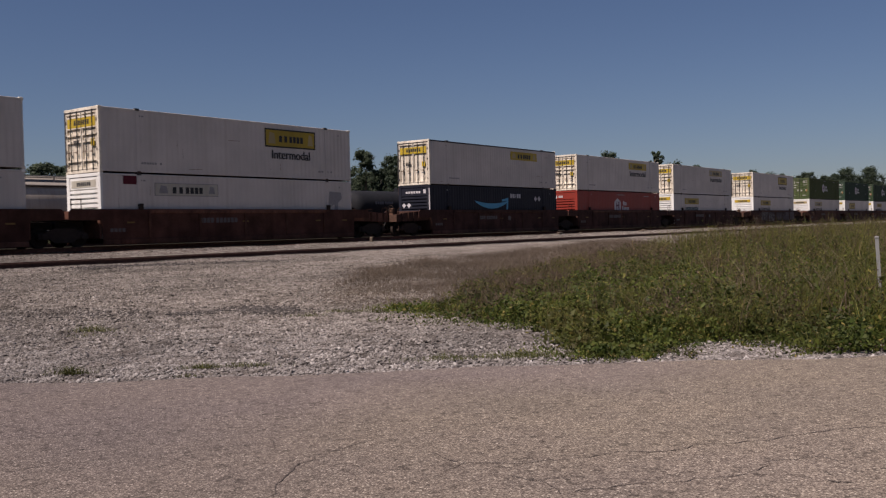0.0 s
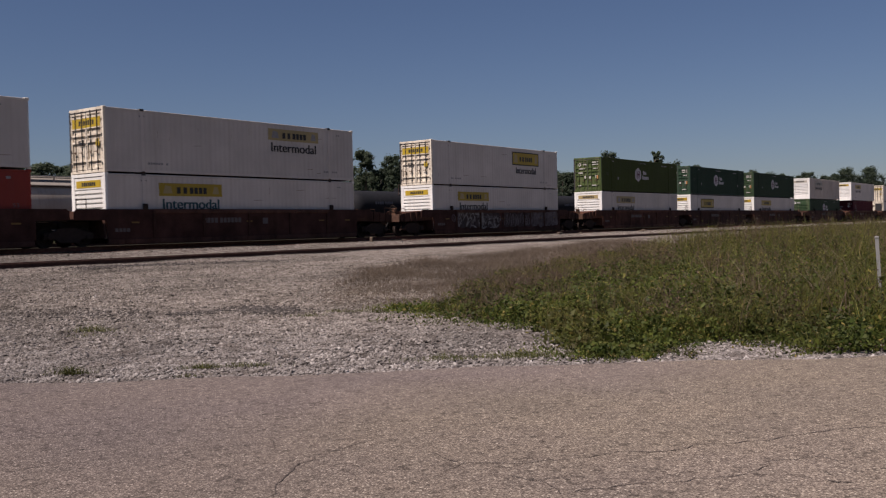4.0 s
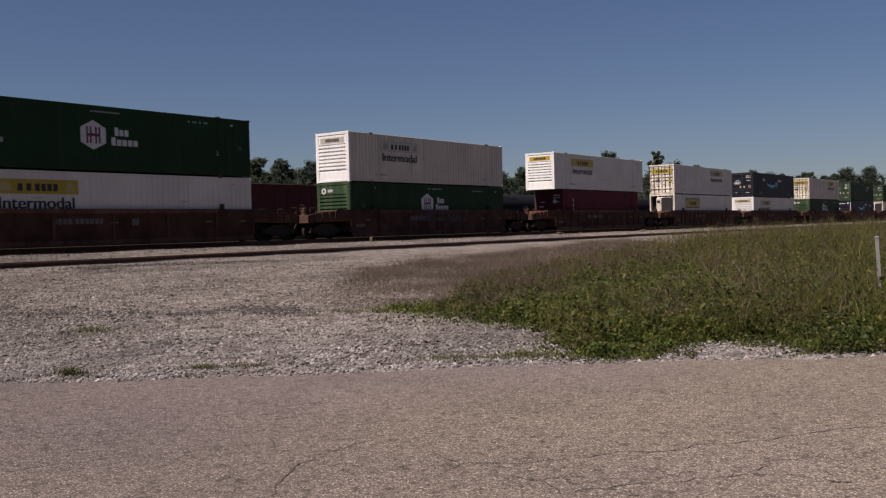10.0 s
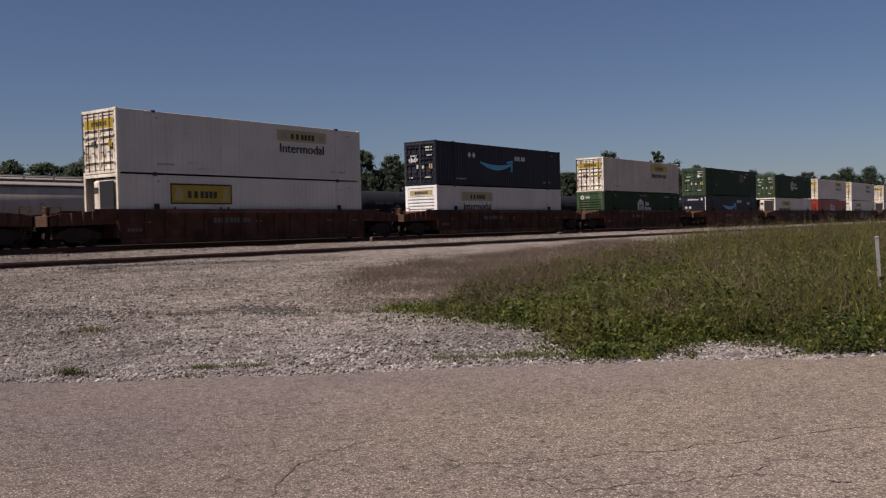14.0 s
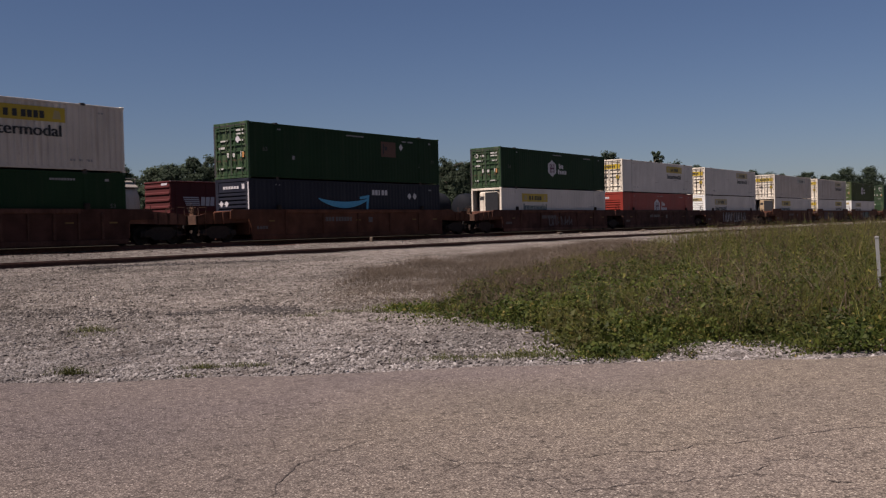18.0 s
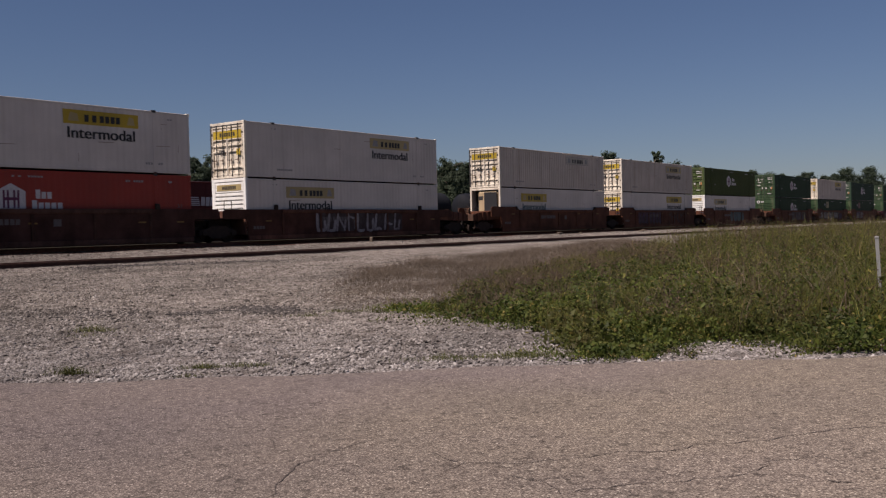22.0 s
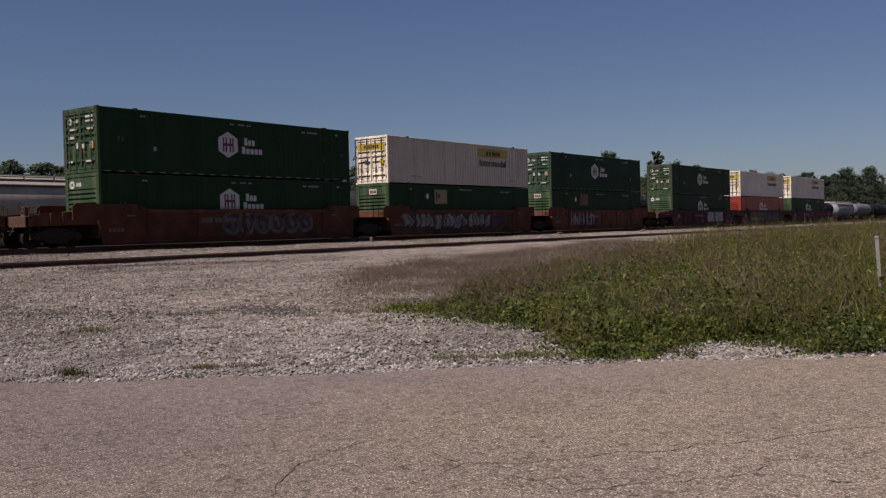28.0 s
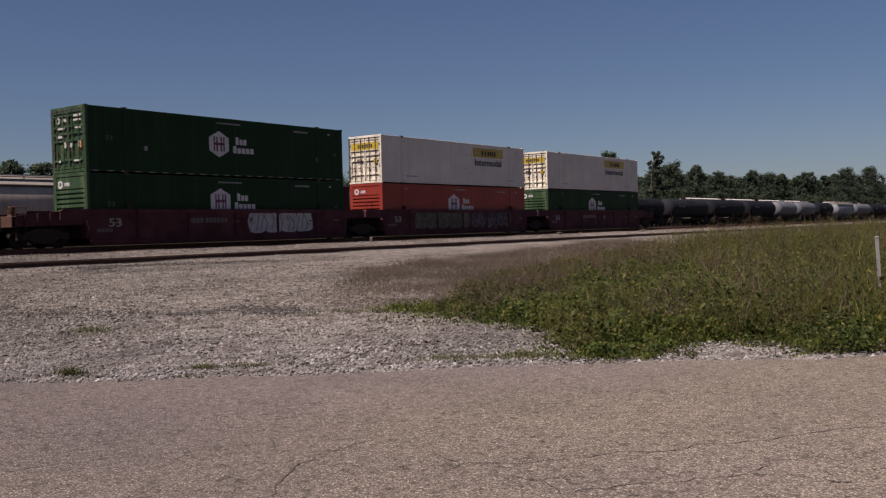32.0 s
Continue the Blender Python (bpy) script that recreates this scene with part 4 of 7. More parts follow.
def nose_end(ob, ec, color, logo):
    """Front wall pressed into level ribs, with a plain panel for the name above."""
    W, H = BOX_W, BOX_H

    def wall():
        vs = []
        n = 7
        z0, z1 = 0.70, 2.18
        prof = [(0.03, 0.15), (0.03, 0.62), (0.10, 0.66)]
        step = (z1 - z0) / n
        for i in range(n):
            a = z0 + i * step
            prof += [(0.10, a + 0.035), (0.012, a + 0.065), (0.012, a + step - 0.035), (0.10, a + step - 0.01)]
        prof += [(0.10, 2.19), (0.028, 2.22), (0.028, H - 0.18)]
        for x, z in prof:
            vs += [(x, 0.13, z), (x, W - 0.13, z)]
        return Geo().add(vs, [(2 * i, 2 * i + 1, 2 * i + 3, 2 * i + 2) for i in range(len(prof) - 1)])
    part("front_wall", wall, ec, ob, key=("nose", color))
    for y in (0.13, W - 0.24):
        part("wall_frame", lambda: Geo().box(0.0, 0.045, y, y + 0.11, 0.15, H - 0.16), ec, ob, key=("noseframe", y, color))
    if color == "white":
        part("front_name_panel", lambda: Geo().box(0.018, 0.028, 0.36, W - 0.36, 2.28, 2.60), {"yellow": "yellow", "boxed": "yellow", "tan": "tan", "pale": "pale"}.get(logo, "tan"), ob, key=("npanel", logo))
        tagged(part("name_block", lambda: end_bars(0.75, W - 0.75, 2.35, 2.52, 0.012, 7), "ink", ob, key="npanelbars"), kind="stuff")
        part("front_stencil", lambda: end_bars(0.9, 1.5, 0.3, 0.42, 0.045, 3), "ink", ob, key="nmarks")
    elif color == "navy":
        tagged(part("name_block", lambda: end_bars(0.8, W - 0.55, 2.38, 2.52, 0.014, 6), "logo", ob, key="navynose"), kind="stuff")
        part("front_label", lambda: Geo().flat_end(0.35, 0.55, 2.36, 2.62, 0.014), "logo", ob, key="navylab")
        for j, y in enumerate((1.75, 2.15)):
            part("diamond_label", lambda: end_diamond(y, 1.62, 0.17, 0.005), "logo", ob, key=("navydia", j))
        part("corner_stripe", lambda: Geo().flat_end(0.02, 0.10, 0.2, 2.7, -0.004), "logo", ob, key="navystripe")
    elif logo == "sign":
        part("front_sign", lambda: Geo().box(0.015, 0.028, 0.95, 1.55, 2.25, 2.58), "pale", ob, key="nsign")
        tagged(part("name_block", lambda: end_bars(1.0, 1.5, 2.32, 2.5, 0.012, 3), "purple", ob, key="nsignbars"), kind="stuff")
    else:
        part("front_badge", lambda: end_disc(2.05, 2.42, 0.20, 0.016), "logo", ob, key="nbadge")
        tagged(part("name_block", lambda: end_bars(1.35, 1.75, 2.34, 2.50, 0.016, 4), "logo", ob, key="nbadgebars"), kind="stuff")


def reefer_end(ob, ec, tan=False):
    """Open end frame with a white cooling unit, its dark louvred grille and a diesel tank."""
    W, H = BOX_W, BOX_H
    part("bulkhead", lambda: Geo().box(0.62, 0.66, 0.13, W - 0.13, 0.15, H - 0.1), "ink", ob, key="rbulk")
    part("cooling_unit", lambda: Geo().bevel_box(0.02, 0.60, 0.24, W - 0.62, 0.30, H - 0.20, 0.16), ec if not tan else "unit_tan", ob, "tan refrigeration unit" if tan else "white refrigeration unit", key=("runit", tan))
    part("grille", lambda: louvre(-0.005, 0.30, 1.38, 0.95, H - 0.32), "grille", ob, "dark louvred grille", key="rgrille")
    part("unit_window", lambda: Geo().bevel_box(0.0, 0.03, 1.48, 1.84, 2.05, 2.32, 0.01), "gasket", ob, key="rwin")
    part("fuel_tank", lambda: Geo().tube((0.1, 0.5, 0.24), (0.1, W - 0.5, 0.24), 0.17, n=12), "white_end", ob, key="rtank")
    part("side_shield", lambda: Geo().add([(0.05, 0.13, 0.2), (0.05, 0.24, 0.2), (0.05, 0.20, 1.6), (0.05, 0.13, 2.1)], [(0, 1, 2, 3)]), ec, ob, key="rshield")


def louvre(x, y0, y1, z0, z1):
    g = Geo().box(x, x + 0.03, y0, y1, z0, z1)
    n = 14
    for i in range(n):
        z = z0 + (z1 - z0) * (i + 0.2) / n
        g.box(x - 0.012, x, y0 + 0.03, y1 - 0.03, z, z + (z1 - z0) / n * 0.45)
    return g


NAMES = {"white": "white intermodal container", "green": "deep green container", "olive": "faded leaf-green container", "teal": "dark blue-green container", "navy": "navy blue container", "red": "orange-red container", "maroon": "dark maroon container"}


def container(color, end, logo=None, word="", where="right", on="", seed=0, L=BOX_L, depth=None, dark_rail=False, red_tag=False, tan=False):
    """One box, origin at its lower corner on the camera's side at the leading end."""
    ends = {"door": "with ribbed rear doors", "nose": "with ribbed front wall", "reefer": "with refrigeration unit"}[end]
    ob = thing("shipping_container", f"{NAMES[color]} {ends}, {on}", "container", "containers on the train")
    old, depth = depth is not None, depth or {"white": 0.010, "navy": 0.012, "maroon": 0.03}.get(color, 0.006)
    ec = shell(ob, L, "white_old" if old else color, end, depth, reflect=color in ("green", "teal", "olive") and logo == "badge_tape", dark_rail=dark_rail)
    badged = logo in ("badge", "badge_tape", "house")
    if end == "door":
        door_end(ob, ec, color, "yellow" if color == "white" else "badge" if badged else "navy" if color == "navy" else "signed", rods=not dark_rail)
    elif end == "nose":
        nose_end(ob, ec, color, logo)
    else:
        reefer_end(ob, ec, tan)
    if color == "white":
        # rubs and rust runs from handling
        rnd, g = random.Random(seed * 7 + (3 if end == "door" else 1)), Geo()
        for _ in range(9 if old else 6):
            x, z, hh = rnd.uniform(0.5, L - 0.5), rnd.uniform(0.3, 2.2), rnd.uniform(0.1, 0.5)
            w = rnd.uniform(0.012, 0.035)
            g.flat([(x, z), (x + w, z + 0.02), (x + w * 0.8, z + hh), (x + w * 0.2, z + hh * 0.97)], -0.006)
        for _ in range(4):
            x, z, ll = rnd.uniform(0.5, L - 1.5), rnd.uniform(0.2, 2.4), rnd.uniform(0.25, 0.9)
            g.flat([(x, z), (x + ll, z + 0.02), (x + ll * 0.9, z + 0.045), (x + 0.05, z + 0.03)], -0.006)
        tagged(part("scuff", g, "scuff", ob), kind="stuff")
        if logo:
            u0 = 9.65 if where == "right" else 2.80
            yellow_logo(ob, u0, -0.30 if end == "door" or where == "right" else -0.40, logo, word)
        small_marks(ob, "faint", seed)
        if red_tag:
            part("red_label", Geo().box(1.15, 1.85, -0.006, 0.004, BOX_H - 0.50, BOX_H - 0.12), "maroon", ob)
            part("scuff", Geo().flat([(14.2, 1.3), (14.35, 2.3), (15.3, 2.25), (15.35, 1.9), (15.05, 1.7), (15.0, 0.95), (14.7, 0.9), (14.75, 1.6)], -0.006), "faint", ob, "grey scuff")
    elif logo == "smile":
        smile(ob, 5.0, 9.15, 1.93 if end == "nose" else 1.72, 0.19, 9.5, (12.8, 2.12) if end == "nose" else (3.55, 2.10))
        small_marks(ob, "faint", seed)
    elif badged:
        hex_logo(ob, 7.28, BOX_H - 1.32 if end == "door" else BOX_H - 1.22, house=(logo == "house"))
        small_marks(ob, "faint", seed, badged=True)
    elif logo == "sign":
        x0, z0 = (10.43, 1.55) if end == "door" else (4.6, BOX_H - 1.22)
        part("side_sign", Geo().box(x0, x0 + 1.35, -0.006, 0.004, z0, z0 + 0.9), "signor" if end == "door" or seed == 22 else "signtan", ob, "square sign with dark bars")
        part("sign_bar", Geo().flat([(x0 + 0.15, z0 + 0.15), (x0 + 0.26, z0 + 0.15), (x0 + 0.26, z0 + 0.75), (x0 + 0.15, z0 + 0.75)], -0.010), "black" if seed != 22 else "purple", ob)
        part("sign_block", Geo().flat([(x0 + 0.32, z0 + 0.38), (x0 + 0.56, z0 + 0.38), (x0 + 0.56, z0 + 0.62), (x0 + 0.32, z0 + 0.62)], -0.010), "black" if seed != 22 else "purple", ob)
        x, z = (12.3, BOX_H - 0.72) if end == "door" else (3.85, BOX_H - 0.75)
        part("diamond_label", Geo().flat([(x - 0.2, z), (x, z - 0.2), (x + 0.2, z), (x, z + 0.2)], -0.006), "logo", ob)
        small_marks(ob, "faint", seed, badged=True)
    elif color == "maroon":
        g = Geo()
        for i in range(3):
            g.flat([(1.55, 1.95 - i * 0.40), (1.75, 1.95 - i * 0.40), (1.75, 2.22 - i * 0.40), (1.55, 2.22 - i * 0.40)], -0.006)
        tagged(part("name_block", g, "faint", ob), kind="stuff")
        part("rod_mark", Geo().box(L - 1.6, L - 1.55, -0.006, 0.004, 0.6, 2.3).box(L - 1.3, L - 1.25, -0.006, 0.004, 0.6, 2.3), "plum", ob)
    return ob

# ---- well cars ----
def plate(points, y0, y1):
    return Geo().prism(points, y0, y1)


def wheelset():
    g = Geo()
    g.tube((0, -0.95, 0), (0, 0.95, 0), 0.075, n=10)
    for s in (-1, 1):
        g.lathe([(s * 0.66, 0.20), (s * 0.665, 0.455), (s * 0.69, 0.455), (s * 0.70, 0.425), (s * 0.80, 0.42), (s * 0.80, 0.37), (s * 0.76, 0.33), (s * 0.75, 0.17), (s * 0.82, 0.15), (s * 0.82, 0.04)], 20, "y")
    # drop marks on the discs, so that a turn shows
    for s in (-1, 1):
        for a in (0.6, 2.5, 4.4):
            c, d = math.cos(a) * 0.27, math.sin(a) * 0.27
            g.box(c - 0.05, c + 0.05, min(s * 0.765, s * 0.78), max(s * 0.765, s * 0.78), d - 0.05, d + 0.05)
    return g


WHEELSETS = []


def truck(car, u):
    """Two cast side frames, a bolster, springs and two wheelsets."""
    yc = BOX_W / 2
    tr = part("truck", lambda: Geo().box(-0.20, 0.20, -1.0, 1.0, 0.42, 0.68), "steel", car, "greasy cast-steel truck", key="bolster", at=(u, yc, 0))
    for s in (-1, 1):
        def frame_side():
            y0, y1 = (s * 1.02, s * 1.16)
            y0, y1 = min(y0, y1), max(y0, y1)
            g = Geo()
            g.prism([(-1.15, 0.36), (-0.62, 0.36), (-0.42, 0.20), (0.42, 0.20), (0.62, 0.36), (1.15, 0.36), (1.15, 0.60), (0.75, 0.66), (0.40, 0.82), (-0.40, 0.82), (-0.75, 0.66), (-1.15, 0.60)], y0, y1)
            for x in (-0.89, 0.89):
                g.lathe([(s * 1.10, 0.13), (s * 1.22, 0.13), (s * 1.24, 0.07)], 12, "y")
                n = 12 * 3
                g.v[-n:] = [(px + x, py, pz + 0.46) for px, py, pz in g.v[-n:]]
            return g
        part("side_frame", frame_side, "steel", tr, key=("sframe", s))
        def springs():
            g = Geo()
            for x in (-0.24, 0.0, 0.24):
                for z in range(5):
                    g.tube((x, s * 1.06, 0.26 + z * 0.05), (x, s * 1.06, 0.29 + z * 0.05), 0.085, n=8)
                g.tube((x, s * 1.06, 0.24), (x, s * 1.06, 0.52), 0.06, n=8)
            return g
        part("spring_nest", springs, "iron", tr, key=("spring", s))
    for x in (-0.89, 0.89):
        w = part("wheelset", wheelset, "steel", tr, key="wheelset")
        w.matrix_parent_inverse = Matrix.Translation((x, 0, 0.42))
        WHEELSETS.append(w)
    return tr


def coupler_end(car, u_in, u_out, color, left):
    """End platform over the truck, with brake wheel stand, grab irons, steps and coupler."""
    s = -1 if left else 1
    lo, hi = min(u_in, u_out), max(u_in, u_out)
    yc, W = BOX_W / 2, BOX_W
    tag = ("L" if left else "R", color)
    part("end_platform", lambda: Geo().bevel_box(lo, hi, 0.12, W - 0.12, 1.04, 1.16, 0.02), color, car, key=("plat", *tag))
    part("draft_sill", lambda: Geo().box(lo, hi, yc - 0.28, yc + 0.28, 0.72, 1.04), "steel", car, key=("sill", *tag))
    trim = {"rust": "rust_rib", "brown": "brown_rib"}.get(color, color)
    part("end_beam", lambda: Geo().bevel_box(u_out - 0.08, u_out + 0.08, 0.02, W - 0.02, 0.88, 1.34, 0.02), "iron", car, key=("ebeam", *tag))
    for y in (0.02, W - 0.10):
        part("side_sill", lambda: Geo().prism([(u_in - s * 0.2, 0.98), (u_out + s * 0.02, 0.90), (u_out + s * 0.02, 1.30), (u_out - s * 0.45, 1.42), (u_in + s * 1.2, 1.54), (u_in - s * 0.2, 1.54)], y, y + 0.08), trim, car, key=("sill_plate", y, *tag))
    for j in range(3):
        u = u_out - s * (0.5 + 0.55 * j)
        part("sill_bracket", lambda: Geo().bevel_box(-0.05, 0.05, -0.04, 0.03, 0.92, 1.42 + 0.03 * j, 0.012), trim, car, key=("sbr", j, color), at=(u, 0, 0))
    part("coupler", lambda: Geo().box(min(u_out, u_out + s * 0.42), max(u_out, u_out + s * 0.42), yc - 0.09, yc + 0.09, 0.76, 0.94).bevel_box(u_out + s * 0.42 - 0.16, u_out + s * 0.42 + 0.16, yc - 0.19, yc + 0.19, 0.70, 1.0, 0.05), "iron", car, "rusty knuckle coupler", key=("coup", *tag))
    x = u_out - s * 0.12
    for y in (0.05, W - 0.05):
        part("grab_iron", lambda: Geo().tube((x, y, 1.2), (x, y, 1.72), 0.018, n=6).tube((x - s * 0.45, y, 1.2), (x - s * 0.45, y, 1.72), 0.018, n=6).tube((x, y, 1.72), (x - s * 0.45, y, 1.72), 0.018, n=6), "iron", car, key=("irons", y, *tag))
        part("step_iron", lambda: Geo().box(min(x, x - s * 0.42), max(x, x - s * 0.42), y - 0.02, y + 0.02, 0.42, 0.45).tube((x, y, 0.42), (x, y, 1.0), 0.014, n=6).tube((x - s * 0.42, y, 0.42), (x - s * 0.42, y, 1.0), 0.014, n=6), "iron", car, key=("step", y, *tag))
    if left:
        part("brake_stand", lambda: Geo().bevel_box(u_out + 0.20, u_out + 0.42, 0.55, 0.85, 1.16, 1.75, 0.03), "brake", car, key=("bstand", *tag))
        part("brake_wheel", lambda: ring_wheel(u_out + 0.16, 0.70, 1.72, 0.20), "steel", car, key=("bwheel", *tag))
    part("air_hose", lambda: hose(u_out, yc - 0.35, s), "gasket", car, key=("hose", *tag), smooth=True)


def ring_wheel(x, y, z, r):
    g = Geo()
    n = 14
    p = [(x, y + r * math.cos(2 * math.pi * i / n), z + r * math.sin(2 * math.pi * i / n)) for i in range(n)]
    for i in range(n):
        g.tube(p[i], p[(i + 1) % n], 0.016, n=5)
    for i in range(0, n, 4):
        g.tube((x, y, z), p[i], 0.012, n=5)
    return g


def hose(x, y, s):
    g = Geo()
    pts = [(x + s * 0.05, y, 0.9), (x + s * 0.14, y, 0.72), (x + s * 0.26, y, 0.55), (x + s * 0.42, y, 0.50)]
    for a, b in zip(pts, pts[1:]):
        g.tube(a, b, 0.022, n=6)
    return g


def ribbon(g, pts, width, y):
    """A sprayed stroke: a smooth flat band through the points, thinner at its ends."""
    path = []
    n = len(pts)
    for i in range(n - 1):
        p0, p1, p2, p3 = pts[max(0, i - 1)], pts[i], pts[i + 1], pts[min(n - 1, i + 2)]
        for k in range(6):
            t = k / 6
            path.append(tuple(0.5 * (2 * b + (c - a) * t + (2 * a - 5 * b + 4 * c - d) * t * t + (3 * b - a - 3 * c + d) * t ** 3) for a, b, c, d in zip(p0, p1, p2, p3)))
    path.append(pts[-1])
    vs, m = [], len(path)
    for i, (x, z) in enumerate(path):
        (xa, za), (xb, zb) = path[max(0, i - 1)], path[min(m - 1, i + 1)]
        d = math.hypot(xb - xa, zb - za) or 1
        w = width / 2 * min(1, 0.45 + 3.0 * min(i, m - 1 - i) / m)
        ox, oz = -(zb - za) / d * w, (xb - xa) / d * w
        vs += [(x + ox, y, z + oz), (x - ox, y, z - oz)]
    g.add(vs, [(2 * i, 2 * i + 1, 2 * i + 3, 2 * i + 2) for i in range(m - 1)])


def graffiti(car, u0, u1, z0, z1, seed, fill, line, letters, style="wild", under=None):
    """Sprayed letter shapes that cannot be read. wild: tangled bands; tall: slanted bars; bubble: round outlines."""
    rnd = random.Random(seed)
    w, h = (u1 - u0) / letters, z1 - z0
    for i in range(letters):
        g, over = Geo(), Geo()
        y = -0.1265 - 0.0015 * (i % 3)
        x0, cx = u0 + w * i, u0 + w * (i + 0.5)
        at = lambda a, b: (x0 + w * a, z0 + h * b)
        if under:
            back = Geo()
            n = 14
            blunt = lambda v: math.copysign(abs(v) ** 0.5, v)
            rim = [at(0.5 + 0.56 * rnd.uniform(0.85, 1.1) * blunt(math.cos(2 * math.pi * k / n)), min(1.02, max(-0.02, 0.5 + 0.54 * rnd.uniform(0.85, 1.05) * blunt(math.sin(2 * math.pi * k / n))))) for k in range(n)]
            back.add([(cx, -0.1235, z0 + h / 2)] + [(a, -0.1235, b) for a, b in rim], [(0, 1 + (k + 1) % n, 1 + k) for k in range(n)])
        if style == "tall":
            lean = rnd.uniform(-0.12, 0.12)
            a, b = rnd.uniform(0.02, 0.2), rnd.uniform(0.62, 0.9)
            t = w * rnd.uniform(0.17, 0.27)
            ribbon(g, [at(a + lean, 1.0), at(a, 0.5), at(a - lean, 0.0)], t, y)
            if rnd.random() < 0.75:
                ribbon(g, [at(b + lean, rnd.uniform(0.6, 0.95)), at(b, 0.45), at(b - lean, 0.03)], t, y)
            za, zb = rnd.choice(((0.05, 0.06), (0.5, 0.35), (0.85, 0.7), (0.95, 0.1), (0.1, 0.62)))
            ribbon(g, [at(a, za), at((a + b) / 2, (za + zb) / 2 + rnd.uniform(-0.08, 0.08)), at(b, zb)], t * 0.8, y - 0.0006)
            ribbon(over, [at(a + 0.12, 0.9), at(a + 0.16, 0.5), at(a + 0.10, 0.1)], 0.03, -0.1325)
        elif style == "bubble":
            n = 9
            rim = [at(0.5 + 0.47 * rnd.uniform(0.85, 1.1) * math.cos(2 * math.pi * k / n + 0.3), min(1.0, max(0.0, 0.5 + 0.5 * rnd.uniform(0.85, 1.1) * math.sin(2 * math.pi * k / n + 0.3)))) for k in range(n)]
            ribbon(g, rim + rim[:2], w * 0.20, y)
            ribbon(g, [at(0.3, rnd.uniform(0.5, 0.8)), at(0.55, rnd.uniform(0.4, 0.6)), at(0.6, rnd.uniform(0.1, 0.4))], w * 0.2, y - 0.0006)
            ribbon(over, [(a * 0.97 + cx * 0.03, b) for a, b in rim[:6]], 0.035, -0.1325)
        elif style == "shard":
            for j in range(3):
                a, top = 0.33 * j + rnd.uniform(-0.08, 0.08), rnd.uniform(0.8, 1.0)
                tip, low = a + rnd.uniform(-0.3, 0.3), rnd.uniform(0.0, 0.15)
                g.flat([at(a, low), at(a + rnd.uniform(0.22, 0.42), low + rnd.uniform(0.0, 0.2)), at(a + 0.32 + rnd.uniform(-0.1, 0.15), rnd.uniform(0.4, 0.6)), at(tip + rnd.uniform(0.15, 0.35), top), at(tip, top - rnd.uniform(0.02, 0.2)), at(a + 0.05, 0.5)], y - 0.0004 * j)
                ribbon(over, [at(a, low), at(a + 0.1, 0.45), at(tip, top)], 0.05, -0.1325)
        else:
            for _ in range(5):
                a, b = rnd.uniform(-0.1, 1.1), rnd.uniform(0.05, 0.95)
                pts = [at(a, b)]
                for _ in range(3):
                    a = min(1.2, max(-0.2, a + rnd.uniform(-0.55, 0.55)))
                    b = min(1.0, max(0.0, b + rnd.uniform(-0.5, 0.5)))
                    pts.append(at(a, b))
                ribbon(g, pts, rnd.uniform(0.05, 0.13), y - 0.0003 * _)
            for _ in range(2):
                ribbon(over, [at(rnd.uniform(0, 1), rnd.uniform(0, 0.4)), at(rnd.uniform(0, 1), 0.5), at(rnd.uniform(0, 1), rnd.uniform(0.6, 1))], 0.04, -0.1325)
        shape = part("graffiti", g, fill, car, "sprayed letter shape that cannot be read" if i == 0 else "")
        if under:
            part("graffiti_ground", back, under, shape)
        tagged(part("graffiti_outline", over, line, shape), kind="stuff")


CAR_SIDE = -0.12


